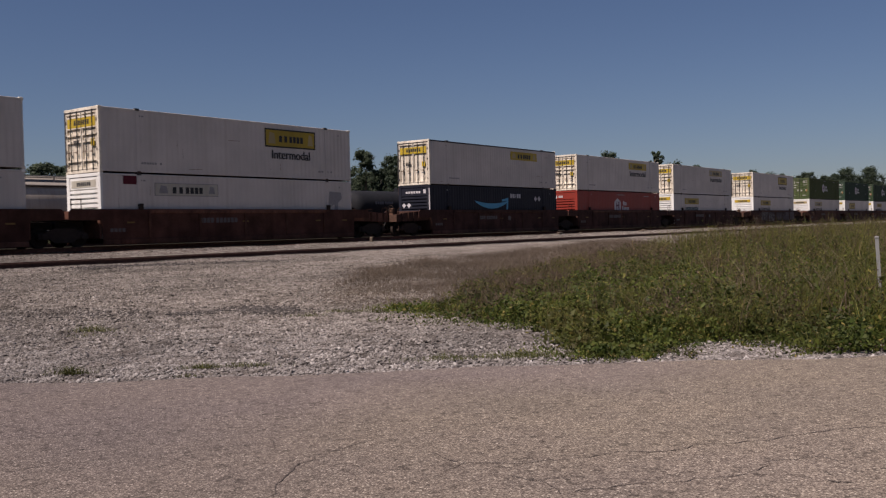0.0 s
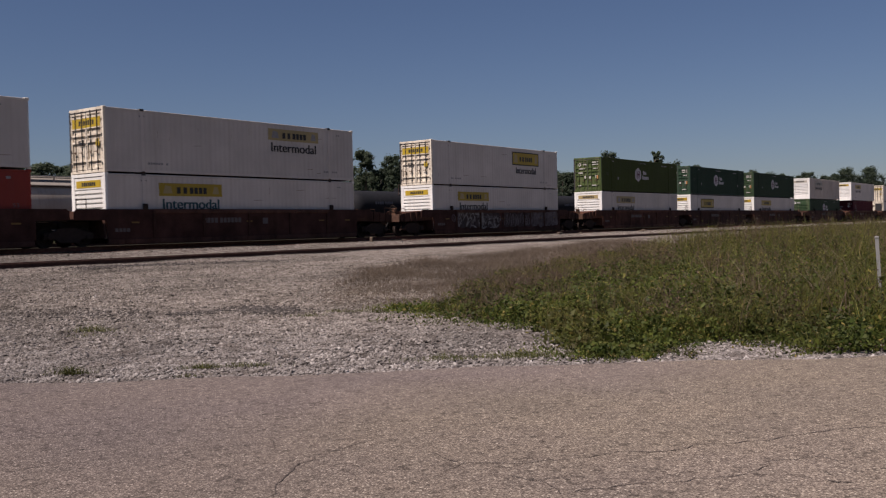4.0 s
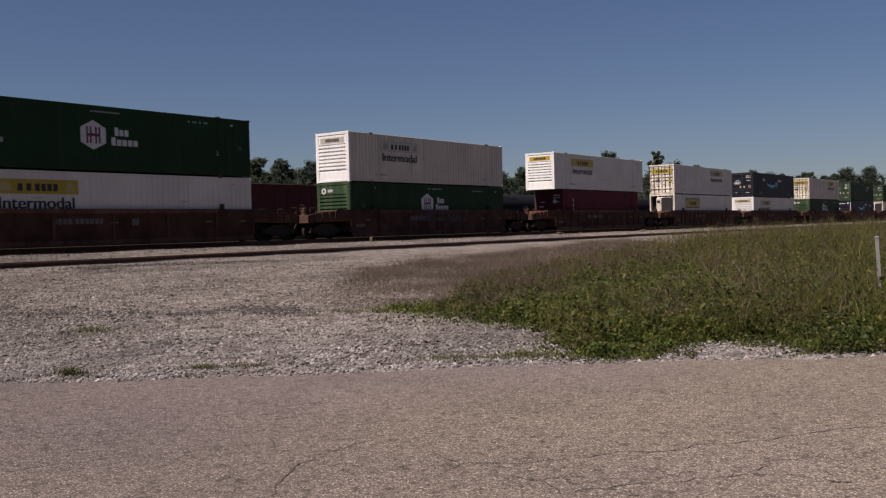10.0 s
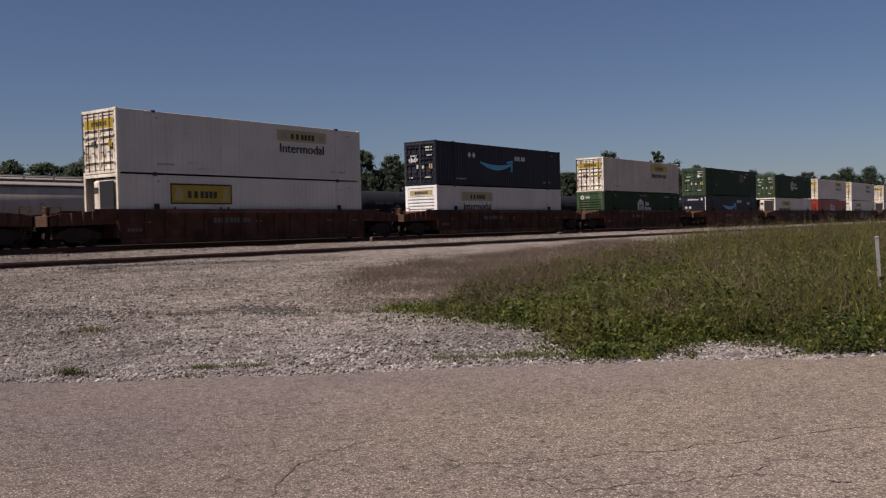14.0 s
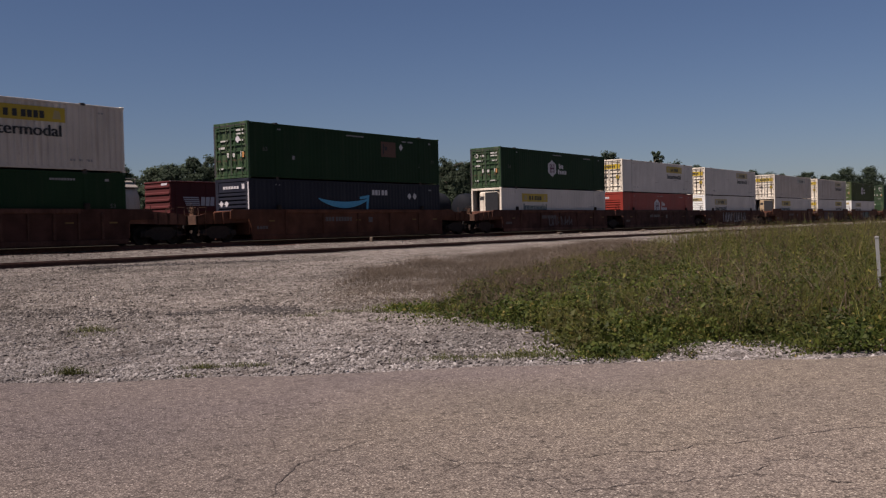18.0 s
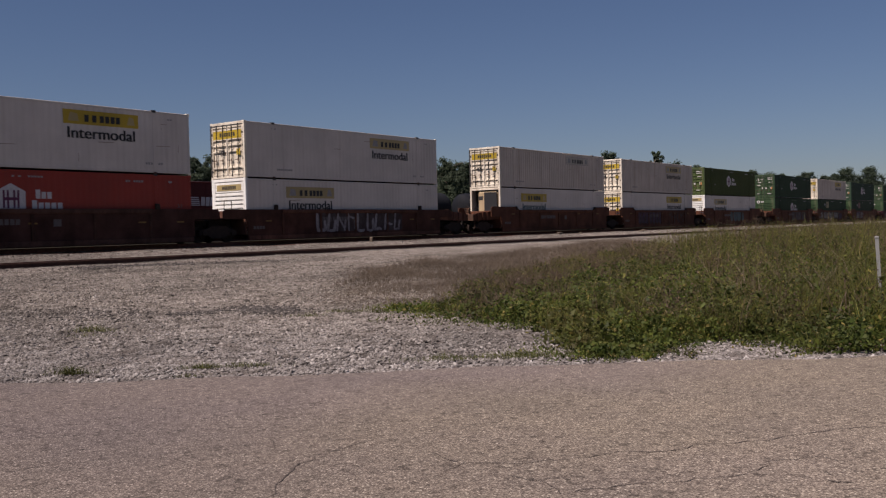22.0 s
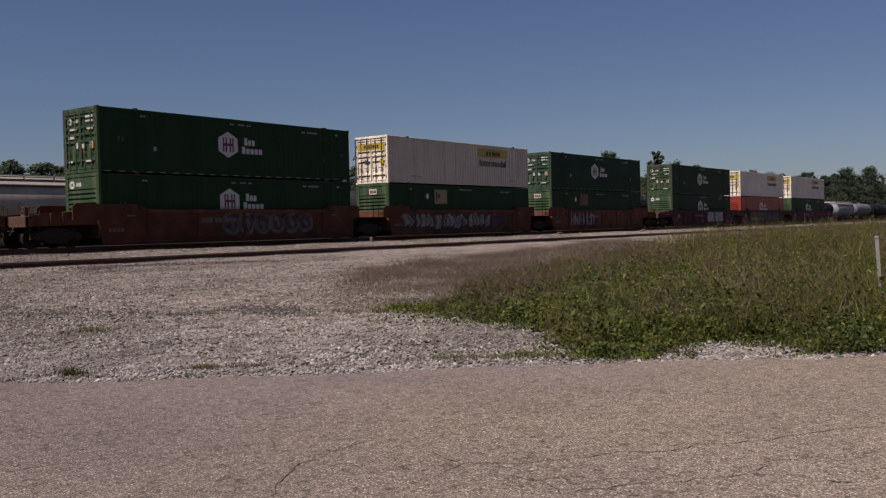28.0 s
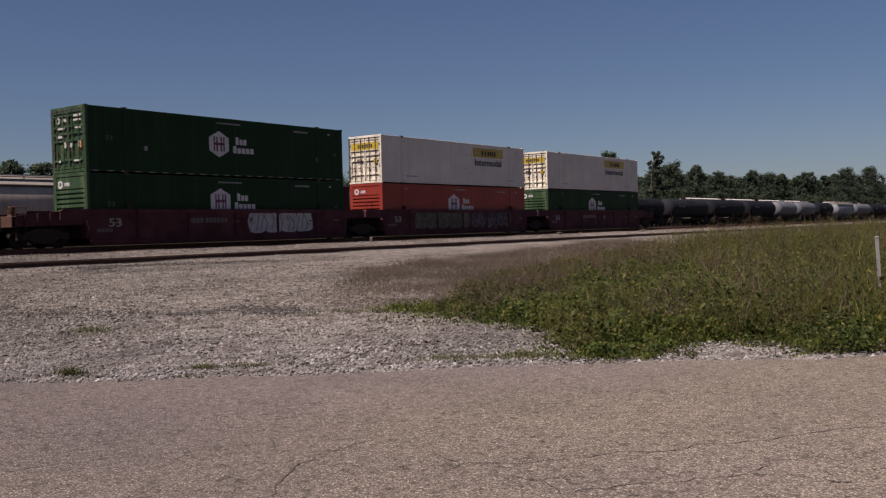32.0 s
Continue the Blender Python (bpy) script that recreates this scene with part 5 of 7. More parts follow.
def well_car(kind, color, left, right, seed, marks=None):
    """One well unit. left and right: 'coupled' or 'joint' (a truck shared with the next unit)."""
    L, W = BOX_L, BOX_W
    words = {"rust": "rusty brown", "oxide": "oxide-red", "plum": "dark plum", "brown": "dark brown"}[color]
    car = thing("well_car", f"{words} steel double-stack well car {'with ribbed sides' if kind == 'ribbed' else 'with plate sides'}", "railway car", "well cars of the train")
    over = 0.60 if kind == "shouldered" else 1.60
    el = -over if left == "joint" else -1.35
    er = L + (over if right == "joint" else 1.35)
    hi = 1.86 if kind == "shouldered" else 1.63
    shape = [(el, 1.16), (-0.12, 1.14), (-0.06, 1.05), (0.0, 0.12), (L, 0.12), (L + 0.06, 1.05), (L + 0.12, 1.14), (er, 1.16), (er, hi - 0.12), (er - 0.15, hi), (L - 2.0, hi), (L - 2.35, 1.63), (2.35, 1.63), (2.0, hi), (el + 0.15, hi), (el, hi - 0.12)]
    k = (kind, color, left, right)
    # trim takes the lightened, lit copy of the car paint
    trim = {"rust": "rust_rib", "brown": "brown_rib"}.get(color, color)
    for y0, y1, n in ((CAR_SIDE, CAR_SIDE + 0.05, "n"), (W + 0.07, W + 0.12, "f")):
        part("side_sheet", lambda: plate(shape, y0, y1), color, car, key=("sheet", n, *k))
    part("top_chord", lambda: Geo().bevel_box(2.35, L - 2.35, CAR_SIDE - 0.07, -0.01, 1.44, 1.64, 0.02), trim, car, key=("chord", *k))
    part("bottom_chord", lambda: Geo().bevel_box(0.02, L - 0.02, CAR_SIDE - 0.05, 0.0, 0.085, 0.30, 0.012), trim, car, key=("bchord", *k))
    if kind == "ribbed":
        for i in range(13):
            part("side_rib", lambda: Geo().bevel_box(-0.06, 0.06, CAR_SIDE - 0.065, CAR_SIDE, 0.32, 1.44, 0.012), trim, car, key=("rib", color), at=(1.3 + i * (L - 2.6) / 12, 0, 0))
    else:
        for i in range(5):
            part("side_rib", lambda: Geo().bevel_box(-0.07, 0.07, CAR_SIDE - 0.05, CAR_SIDE, 0.32, 1.44, 0.012), trim, car, key=("rib2", color), at=(2.4 + i * (L - 4.8) / 4, 0, 0))
    for u, n in ((-0.12, "l"), (L + 0.04, "r")):
        part("end_bulkhead", lambda: Geo().bevel_box(u, u + 0.08, CAR_SIDE + 0.05, W + 0.07, 0.35, 1.60, 0.02), trim, car, key=("bulk", n, color))
    for u in (1.4, 8.1, 13.3, 15.4) if kind != "shouldered" else (1.5, 8.1, 11.35, 14.6):
        part("reflector", lambda: Geo().box(-0.20, 0.20, CAR_SIDE - 0.005, CAR_SIDE, 0, 0.07), "amber", car, key="carreflector", at=(u, 0, 1.3 if kind == "shouldered" else 1.0))
    part("stencil", bars(["XXXX"], 0.35, 1.15, 0.62, 0.78, CAR_SIDE - 0.006), "dim", car)["kind"] = "stuff"
    for i in range(5):
        part("floor_bar", lambda: Geo().box(-0.15, 0.15, -0.07, W + 0.07, 0.27, 0.335), "steel", car, key="floorbar", at=(0.6 + i * (L - 1.2) / 4, 0, 0))
    part("step_plate", lambda: Geo().box(-0.62, -0.60, -0.06, 0.30, 1.34, 1.42), "galv", car, key="stepplate")
    for u in (1.98, L - 1.98):
        part("guide_post", lambda: Geo().bevel_box(u - 0.12, u + 0.12, CAR_SIDE - 0.03, -0.02, 1.6, 1.88, 0.03), "steel", car, key=("guide", u))
    yc = W / 2
    jl = -(23.617 - L) / 2
    if left == "coupled":
        coupler_end(car, -0.04, jl + 0.42, color, True)
        truck(car, -1.95)
    else:
        part("joint_beam", lambda: Geo().bevel_box(-1.70, -0.3, yc - 0.45, yc + 0.45, 0.78, 1.12, 0.04), "steel", car, key="jbeamL")
        part("joint_platform", lambda: Geo().bevel_box(-1.6, -0.04, 0.1, W - 0.1, 1.14, 1.2, 0.02), "steel", car, key=("jplatL", color))
        truck(car, -1.702)
        part("joint_rail", lambda: Geo().tube((-1.42, 0.0, 1.2), (-1.42, 0.0, 2.05), 0.02, n=6).tube((-0.95, 0.0, 1.2), (-0.95, 0.0, 2.05), 0.02, n=6).tube((-1.42, 0.0, 2.05), (-0.95, 0.0, 2.05), 0.02, n=6), "iron", car, key="jrail")
    if right == "coupled":
        coupler_end(car, L + 0.04, L - jl - 0.42, color, False)
        truck(car, L + 1.95)
    else:
        part("joint_beam", lambda: Geo().bevel_box(L + 0.3, L + 1.70, yc - 0.30, yc + 0.30, 0.80, 1.10, 0.04), "steel", car, key="jbeamR")
        part("joint_platform", lambda: Geo().bevel_box(L + 0.04, L + 1.6, 0.1, W - 0.1, 1.14, 1.2, 0.02), "steel", car, key=("jplatR", color))
    # stencils: reporting marks stay bars
    part("stencil", bars(["XXXX", "XXXXXX"], 5.2, 7.6, 0.98, 1.22, CAR_SIDE - 0.006), "dim", car)["kind"] = "stuff"
    part("warning_plate", lambda: Geo().box(9.0, 9.35, CAR_SIDE - 0.006, CAR_SIDE, 0.9, 1.2), "dim", car, key="wplate") if seed % 2 else None
    if color == "plum":
        part("length_mark", lettering("53", 0.95, 1.55, 0.86, 1.22, CAR_SIDE - 0.006, 0.01), "faint", car)
    for m in marks or ():
        graffiti(car, *m)
    return car


# ---- the make-up of the train ----
GAP_JOINT, GAP_COUPLED = 19.5585, 23.6171
COUPLED_NEAR = {7: 23.57, 8: 23.50, 9: 23.42, 10: 23.46, 11: 23.55, 12: 23.36, 13: 23.47, 16: 23.55, 22: 23.36}    # shorter couplings
COUPLED_AFTER = {0, 3, 4, 7, 8, 9, 10, 11, 12, 13, 16, 19, 22, 25}


def white_box(end, logo, word="ink", where=None, **k):
    return dict(color="white", end=end, logo=logo, word=word, where=where or ("right" if end == "door" else "left"), **k)


def plain_box(color, end, logo="badge"):
    return dict(color=color, end=end, logo=logo)


# stack: upper box, lower box, well kind, well colour, sprayed shapes
STACKS = {
    -1: (white_box("door", None, ""), white_box("nose", None, ""), "plate", "rust", None),
    0: (white_box("door", "boxed", "small", red_tag=False), white_box("nose", "pale", "", red_tag=True), "plate", "rust", None),
    1: (white_box("door", "yellow", "", dark_rail=True), plain_box("navy", "nose", "smile"), "plate", "brown", None),
    2: (white_box("door", "yellow"), plain_box("red", "nose", "house"), "plate", "brown", None),
    3: (white_box("door", "tan"), white_box("nose", "yellow", "teal"), "plate", "brown", None),
    4: (white_box("door", "boxed", "small"), white_box("nose", "yellow"), "plate", "brown", [(1.9, 2.7, 0.85, 1.3, 4, "graf_grey", "graf_violet", 2, "bubble"), (2.8, 7.6, 0.40, 1.5, 5, "graf_pale", "graf_dark", 7, "wild", "graf_dim"), (8.0, 11.8, 0.42, 1.45, 6, "graf_grey", "graf_dark", 4, "shard", "graf_dim"), (11.9, 15.8, 0.42, 1.5, 7, "graf_grey", "graf_dark", 4, "tall", "graf_grey")]),
    5: (plain_box("olive", "door"), white_box("nose", "tan"), "plate", "rust", None),
    6: (plain_box("teal", "door", "badge_tape"), white_box("nose", "boxed", "ink"), "plate", "brown", None),
    7: (plain_box("green", "door"), white_box("nose", "yellow"), "plate", "rust", None),
    8: (white_box("nose", "pale", depth=0.04), plain_box("green", "nose"), "plate", "brown", [(6.5, 11.5, 0.9, 1.5, 8, "graf_dim", "graf_dark", 9, "wild", "graf_dim")]),
    9: (white_box("nose", "yellow"), dict(color="maroon", end="door", L=13.716), "ribbed", "rust", None),
    10: (white_box("door", "tan"), white_box("reefer", "boxed", "ink"), "ribbed", "rust", None),
    11: (plain_box("navy", "door", "smile"), white_box("nose", "tan"), "ribbed", "rust", None),
    12: (white_box("door", "yellow", depth=0.04), plain_box("green", "nose", "house"), "ribbed", "rust", None),
    13: (dict(color="green", end="door", logo="sign"), plain_box("navy", "nose", "smile"), "plate", "oxide", None),
    14: (plain_box("green", "door"), white_box("reefer", "yellow", "teal"), "plate", "rust", [(6.4, 10.1, 0.42, 1.15, 14, "graf_grey", "graf_dark", 6, "tall")]),
    15: (white_box("door", "yellow"), plain_box("red", "nose", "house"), "plate", "brown", None),
    16: (white_box("door", "tan"), white_box("nose", "tan"), "plate", "rust", [(4.9, 12.3, 0.40, 1.42, 16, "graf_white", "graf_dim", 9, "tall", "graf_dim")]),
    17: (white_box("door", "pale", "", depth=0.036), white_box("reefer", "yellow", "teal", tan=True), "shouldered", "oxide", None),
    18: (white_box("door", "tan", depth=0.036), white_box("door", "yellow"), "shouldered", "oxide", [(3.0, 8.2, 0.42, 1.5, 18, "graf_dim", "oxide", 7, "bubble", "graf_violet"), (10.0, 14.0, 0.42, 1.5, 19, "graf_dim", "oxide", 6, "wild")]),
    19: (plain_box("olive", "door"), white_box("nose", "tan"), "shouldered", "oxide", [(7.3, 11.6, 0.5, 1.45, 20, "graf_blue", "graf_dark", 4, "bubble", "graf_blue")]),
    20: (plain_box("green", "door", "badge_tape"), plain_box("green", "nose", "house"), "shouldered", "oxide", [(6.7, 12.9, 0.45, 1.5, 21, "graf_grey", "graf_dim", 6, "bubble", "graf_dim")]),
    21: (white_box("door", "yellow", depth=0.04), dict(color="green", end="nose", logo="sign"), "shouldered", "oxide", [(1.2, 6.0, 0.40, 1.5, 22, "graf_pale", "graf_dark", 3, "shard", "graf_dim"), (5.9, 10.6, 0.40, 1.5, 27, "graf_pale", "graf_dark", 3, "shard", "graf_dim"), (10.9, 12.8, 0.45, 1.2, 28, "graf_violet", "graf_dim", 2, "bubble", "graf_violet")]),
    22: (plain_box("teal", "door", "badge_tape"), dict(color="green", end="nose", logo="sign"), "shouldered", "oxide", [(2.8, 6.8, 0.40, 1.5, 23, "graf_white", "graf_dark", 6, "tall", "graf_violet")]),
    23: (plain_box("green", "door", "badge_tape"), plain_box("green", "nose", "house"), "plate", "plum", [(9.0, 13.4, 0.45, 1.55, 24, "graf_chalk", "graf_grey", 4, "shard", "graf_chalk")]),
    24: (white_box("door", "yellow"), plain_box("red", "nose", "house"), "plate", "plum", [(3.0, 8.8, 0.45, 1.5, 25, "graf_khaki", "graf_dim", 5, "shard", "graf_khaki"), (9.2, 14.0, 0.5, 1.5, 26, "graf_grey", "graf_violet", 6, "bubble", "graf_violet")]),
    25: (white_box("door", "yellow"), plain_box("green", "nose", "house"), "plate", "plum", None),
}

TRAIN = []                      # (object, place along the train, y, z)
x_at = -GAP_JOINT
for num, (upper, lower, kind, color, marks) in STACKS.items():
    car = well_car(kind, color, "coupled" if num - 1 in COUPLED_AFTER else "joint", "coupled" if num in COUPLED_AFTER else "joint", num + 2, marks)
    TRAIN.append((car, x_at, SIDE_Y, RAIL_Z))
    low = container(**lower, on="in a well car", seed=num)
    TRAIN.append((low, x_at + (1.3 if lower.get("L") else 0), SIDE_Y, TOP_Z - 2 * BOX_H))
    up = container(**upper, on="stacked on top", seed=num)
    TRAIN.append((up, x_at, SIDE_Y, TOP_Z - BOX_H))
    x_at += COUPLED_NEAR.get(num, GAP_COUPLED) if num in COUPLED_AFTER else GAP_JOINT

# ---- standing cars on the yard track ----
def yard_truck(car, x, yc):
    tr = part("truck", lambda: Geo().prism([(-1.15, 0.36), (-0.5, 0.25), (0.5, 0.25), (1.15, 0.36), (1.15, 0.60), (0.4, 0.84), (-0.4, 0.84), (-1.15, 0.60)], -1.16, -1.02).prism([(-1.15, 0.36), (-0.5, 0.25), (0.5, 0.25), (1.15, 0.36), (1.15, 0.60), (0.4, 0.84), (-0.4, 0.84), (-1.15, 0.60)], 1.02, 1.16).box(-0.2, 0.2, -1.05, 1.05, 0.42, 0.7), "steel", car, key="ytruck", at=(x, yc, 0))
    for dx in (-0.89, 0.89):
        part("wheelset", wheelset, "steel", tr, key="wheelset", at=(dx, 0, 0.42))


def yard_frame(car, L, color, z=1.0):
    part("underframe", Geo().box(0, L, -0.35, 0.35, 0.75, z + 0.15).box(0.0, 0.25, -1.45, 1.45, 0.85, z + 0.2).box(L - 0.25, L, -1.45, 1.45, 0.85, z + 0.2).box(0.25, L - 0.25, -1.4, -1.3, 0.9, z + 0.12).box(0.25, L - 0.25, 1.3, 1.4, 0.9, z + 0.12), color, car)
    for u, s in ((0, -1), (L, 1)):
        part("coupler", Geo().box(min(u, u + s * 0.4), max(u, u + s * 0.4), -0.09, 0.09, 0.76, 0.94).bevel_box(u + s * 0.4 - 0.15, u + s * 0.4 + 0.15, -0.18, 0.18, 0.72, 0.98, 0.04), "iron", car)
    for u in (1.9, L - 1.9):
        yard_truck(car, u, 0)
    for u in (0.12, L - 0.12):
        for s in (-1, 1):
            g = Geo()
            g.tube((u, s * 1.42, 0.5), (u, s * 1.42, 2.6), 0.02, n=5)
            part("ladder_rail", g, "iron", car)


def covered_hopper(x, L=17.6, color="hopper", yc=BACK_Y, marks=True):
    """Round-sided grain hopper with sloped roof, trough hatches and roof walk."""
    car = thing("covered_hopper", "pale grey covered hopper car standing on the yard track", "railway car", "standing yard cars", (x, yc, RAIL_Z))
    yard_frame(car, L, "hopper" if color == "hopper" else "steel")
    def body():
        half = [(0.8, 1.2), (1.15, 1.42), (1.40, 1.8), (1.54, 2.15), (1.56, 2.5), (1.53, 2.85), (1.46, 3.2), (1.34, 3.55), (1.16, 3.88)]
        prof = [(-y, z) for y, z in half] + half[::-1]
        xs = [0.9, 1.6, L - 1.6, L - 0.9]
        ins = [0.86, 1.0, 1.0, 0.86]
        vs = [(xx, y * k, 2.7 + (z - 2.7) * k) for xx, k in zip(xs, ins) for y, z in prof]
        n = len(prof)
        fs = [(a * n + i, a * n + (i + 1) % n, (a + 1) * n + (i + 1) % n, (a + 1) * n + i) for a in range(3) for i in range(n)]
        return Geo().add(vs, fs + [tuple(range(n)), tuple(range(4 * n - 1, 3 * n - 1, -1))])
    part("body", body, color, car, key=("hbody", L, color), smooth=True)
    for i in range(3):
        u = L * (0.25 + 0.25 * i)
        part("discharge_gate", lambda: Geo().add([(-1.6, -1.0, 1.4), (1.6, -1.0, 1.4), (1.6, 1.0, 1.4), (-1.6, 1.0, 1.4), (-0.4, -0.5, 0.45), (0.4, -0.5, 0.45), (0.4, 0.5, 0.45), (-0.4, 0.5, 0.45)], [(0, 1, 5, 4), (1, 2, 6, 5), (2, 3, 7, 6), (3, 0, 4, 7), (4, 5, 6, 7)]), color, car, key=("gate", color), at=(u, 0, 0))
    part("roof", lambda: Geo().add([(x0, y, z) for x0 in (1.0, L - 1.0) for y, z in ((-1.36, 3.80), (-1.34, 3.86), (-0.55, 4.34), (0.55, 4.34), (1.34, 3.86), (1.36, 3.80))], [(i, i + 1, i + 7, i + 6) for i in range(5)] + [(0, 5, 4, 3, 2, 1), (6, 7, 8, 9, 10, 11), (5, 0, 6, 11)]), "hopper_roof", car, key=("hroof", L, color))
    part("hatch_trough", lambda: Geo().bevel_box(1.4, L - 1.4, -0.42, 0.42, 4.32, 4.46, 0.05), "hopper_roof", car, key=("trough", L, color))
    part("eave_rail", lambda: Geo().box(1.0, L - 1.0, -1.38, -1.35, 3.74, 3.81).box(1.0, L - 1.0, 1.35, 1.38, 3.74, 3.81), "iron", car, key=("eave", L))
    part("roof_walk", lambda: Geo().box(0.7, L - 0.7, -0.98, -0.70, 4.46, 4.49).box(0.7, L - 0.7, 0.70, 0.98, 4.46, 4.49), "galv", car, key=("walk", L))
    n = 9
    for i in range(n):
        u = 1.0 + (L - 2.0) * i / (n - 1)
        part("walk_bracket", lambda: Geo().box(-0.03, 0.03, -1.0, -0.94, 4.10, 4.47).box(-0.03, 0.03, 0.94, 1.0, 4.10, 4.47), color, car, key=("wbr", color), at=(u, 0, 0))
    if marks:
        part("name_block", bars(["XXX"], L - 4.0, L - 1.6, 2.38, 2.86, -1.565), "ink", car)
        part("stencil", Geo().flat([(L - 1.7, 2.1), (L - 1.45, 2.1), (L - 1.45, 2.9), (L - 1.7, 2.9)], -1.565), "faint", car)
    for i in range(4):
        u = 2.6 + (L - 5.2) * i / 3
        part("side_post", lambda: Geo().box(-0.05, 0.05, -1.5, -1.38, 1.0, 1.9), color, car, key=("spst", color), at=(u, 0, 0))
    return car


def tank_car(x, L=16.8, color="tank", yc=BACK_Y, r=1.48, label="black"):
    car = thing("tank_car", f"{label} tank car standing on the yard track", "railway car", "standing yard cars", (x, yc, RAIL_Z))
    yard_frame(car, L, "steel", 0.95)
    zc = 2.62
    part("tank", lambda: lathe_up([(0.7, 0.35), (0.78, 0.85), (0.98, 1.22), (1.3, r * 0.97), (1.7, r), (L - 1.7, r), (L - 1.3, r * 0.97), (L - 0.98, 1.22), (L - 0.78, 0.85), (L - 0.7, 0.35)], zc), color, car, key=("tankbody", L, color, r), smooth=True)
    part("valve_dome", lambda: Geo().tube((L / 2, 0, zc + r - 0.1), (L / 2, 0, zc + r + 0.32), 0.38, n=14), color, car, key=("dome", L, color))
    part("dome_platform", lambda: Geo().box(L / 2 - 1.1, L / 2 + 1.1, -1.0, 1.0, zc + r * 0.72, zc + r * 0.72 + 0.05), "steel", car, key=("dplat", L))
    part("platform_rail", lambda: Geo().tube((L / 2 - 1.1, -1.0, zc + r * 0.72), (L / 2 - 1.1, -1.0, zc + r + 0.6), 0.025, n=5).tube((L / 2 + 1.1, -1.0, zc + r * 0.72), (L / 2 + 1.1, -1.0, zc + r + 0.6), 0.025, n=5).tube((L / 2 - 1.1, -1.0, zc + r + 0.6), (L / 2 + 1.1, -1.0, zc + r + 0.6), 0.025, n=5), "iron", car, key=("prail", L))
    for u in (1.9, L - 1.9):
        part("saddle", lambda: Geo().box(-0.5, 0.5, -1.2, 1.2, 0.95, 1.55), "steel", car, key="saddle", at=(u, 0, 0))
    for u in (4.0, L - 4.0):
        part("tank_band", lambda: lathe_up([(-0.05, r + 0.012), (0.05, r + 0.012)], zc), color, car, key=("band", color, r), at=(u, 0, 0))
    part("stencil", bars(["XXXX", "XXXX"], 3.0, 5.6, 2.8, 3.05, -r - 0.01), "tankpale", car)
    return car


def lathe_up(rows, zc):
    g = Geo().lathe(rows, 28, "x")
    g.v = [(x, y, z + zc) for x, y, z in g.v]
    return g


def gondola(x, L=18.6, yc=BACK_Y):
    """High-sided ribbed car in boxcar red with a white block mark of stripes."""
    car = thing("high_side_gondola", "boxcar-red high gondola with ribbed ends on yard track", "railway car", "standing yard cars", (x, yc, RAIL_Z))
    yard_frame(car, L, "boxred", 1.0)
    for s in (-1, 1):
        part("side_wall", Geo().box(0.06, L - 0.06, min(s * 1.42, s * 1.48), max(s * 1.42, s * 1.48), 1.05, 4.28), "boxred", car)
        for i in range(14):
            part("side_post", lambda: Geo().bevel_box(-0.06, 0.06, min(s * 1.48, s * 1.51), max(s * 1.48, s * 1.51), 1.05, 4.2, 0.012), "boxred", car, key=("gpost", s), at=(0.5 + i * (L - 1.0) / 13, 0, 0))
        part("top_rim", Geo().bevel_box(0, L, min(s * 1.38, s * 1.55), max(s * 1.38, s * 1.55), 4.26, 4.36, 0.02), "boxred", car)
        # pale strip paints the sun's highlight along the top rim
        part("rim_cap", Geo().box(0.02, L - 0.02, min(s * 1.40, s * 1.53), max(s * 1.40, s * 1.53), 4.36, 4.375), "label", car)
    for u0, s in ((0.0, -1), (L, 1)):
        part("end_wall", Geo().box(min(u0, u0 - s * 0.06), max(u0, u0 - s * 0.06), -1.45, 1.45, 1.05, 4.3), "boxred", car)
        for i in range(6):
            z = 1.35 + i * 0.5
            part("end_rib", lambda: Geo().bevel_box(-0.09, 0.02, -1.42, 1.42, 0, 0.22, 0.05) if s < 0 else Geo().bevel_box(-0.02, 0.09, -1.42, 1.42, 0, 0.22, 0.05), "boxred", car, key=("erib", s), at=(u0, 0, z))
        part("end_rim", Geo().bevel_box(u0 - 0.06, u0 + 0.06, -1.5, 1.5, 4.24, 4.36, 0.02), "boxred", car)
    part("end_label", Geo().flat_end(-1.3, -0.6, 4.05, 4.2, -0.1), "logo", car)
    part("floor", Geo().box(0.1, L - 0.1, -1.42, 1.42, 1.0, 1.06), "steel", car)
    for i in range(5):
        part("stripe_mark", Geo().flat([(1.1 + 0.06 * i, 3.13 - i * 0.14), (2.5 + 0.03 * i, 3.13 - i * 0.14), (2.5 + 0.03 * i, 3.21 - i * 0.14), (1.1 + 0.06 * i, 3.21 - i * 0.14)], -1.565), "logo", car)
    for x in (2.68, 3.12, 3.56):
        part("block_mark", Geo().flat([(x, 2.56), (x + 0.36, 2.56), (x + 0.42, 3.22), (x + 0.06, 3.22)], -1.565), "logo", car)
    for i in range(4):
        part("stencil", Geo().flat([(11 + i * 1.3, 1.75), (11.2 + i * 1.3, 1.75), (11.2 + i * 1.3, 2.1), (11 + i * 1.3, 2.1)], -1.566), "faint", car)
    return car


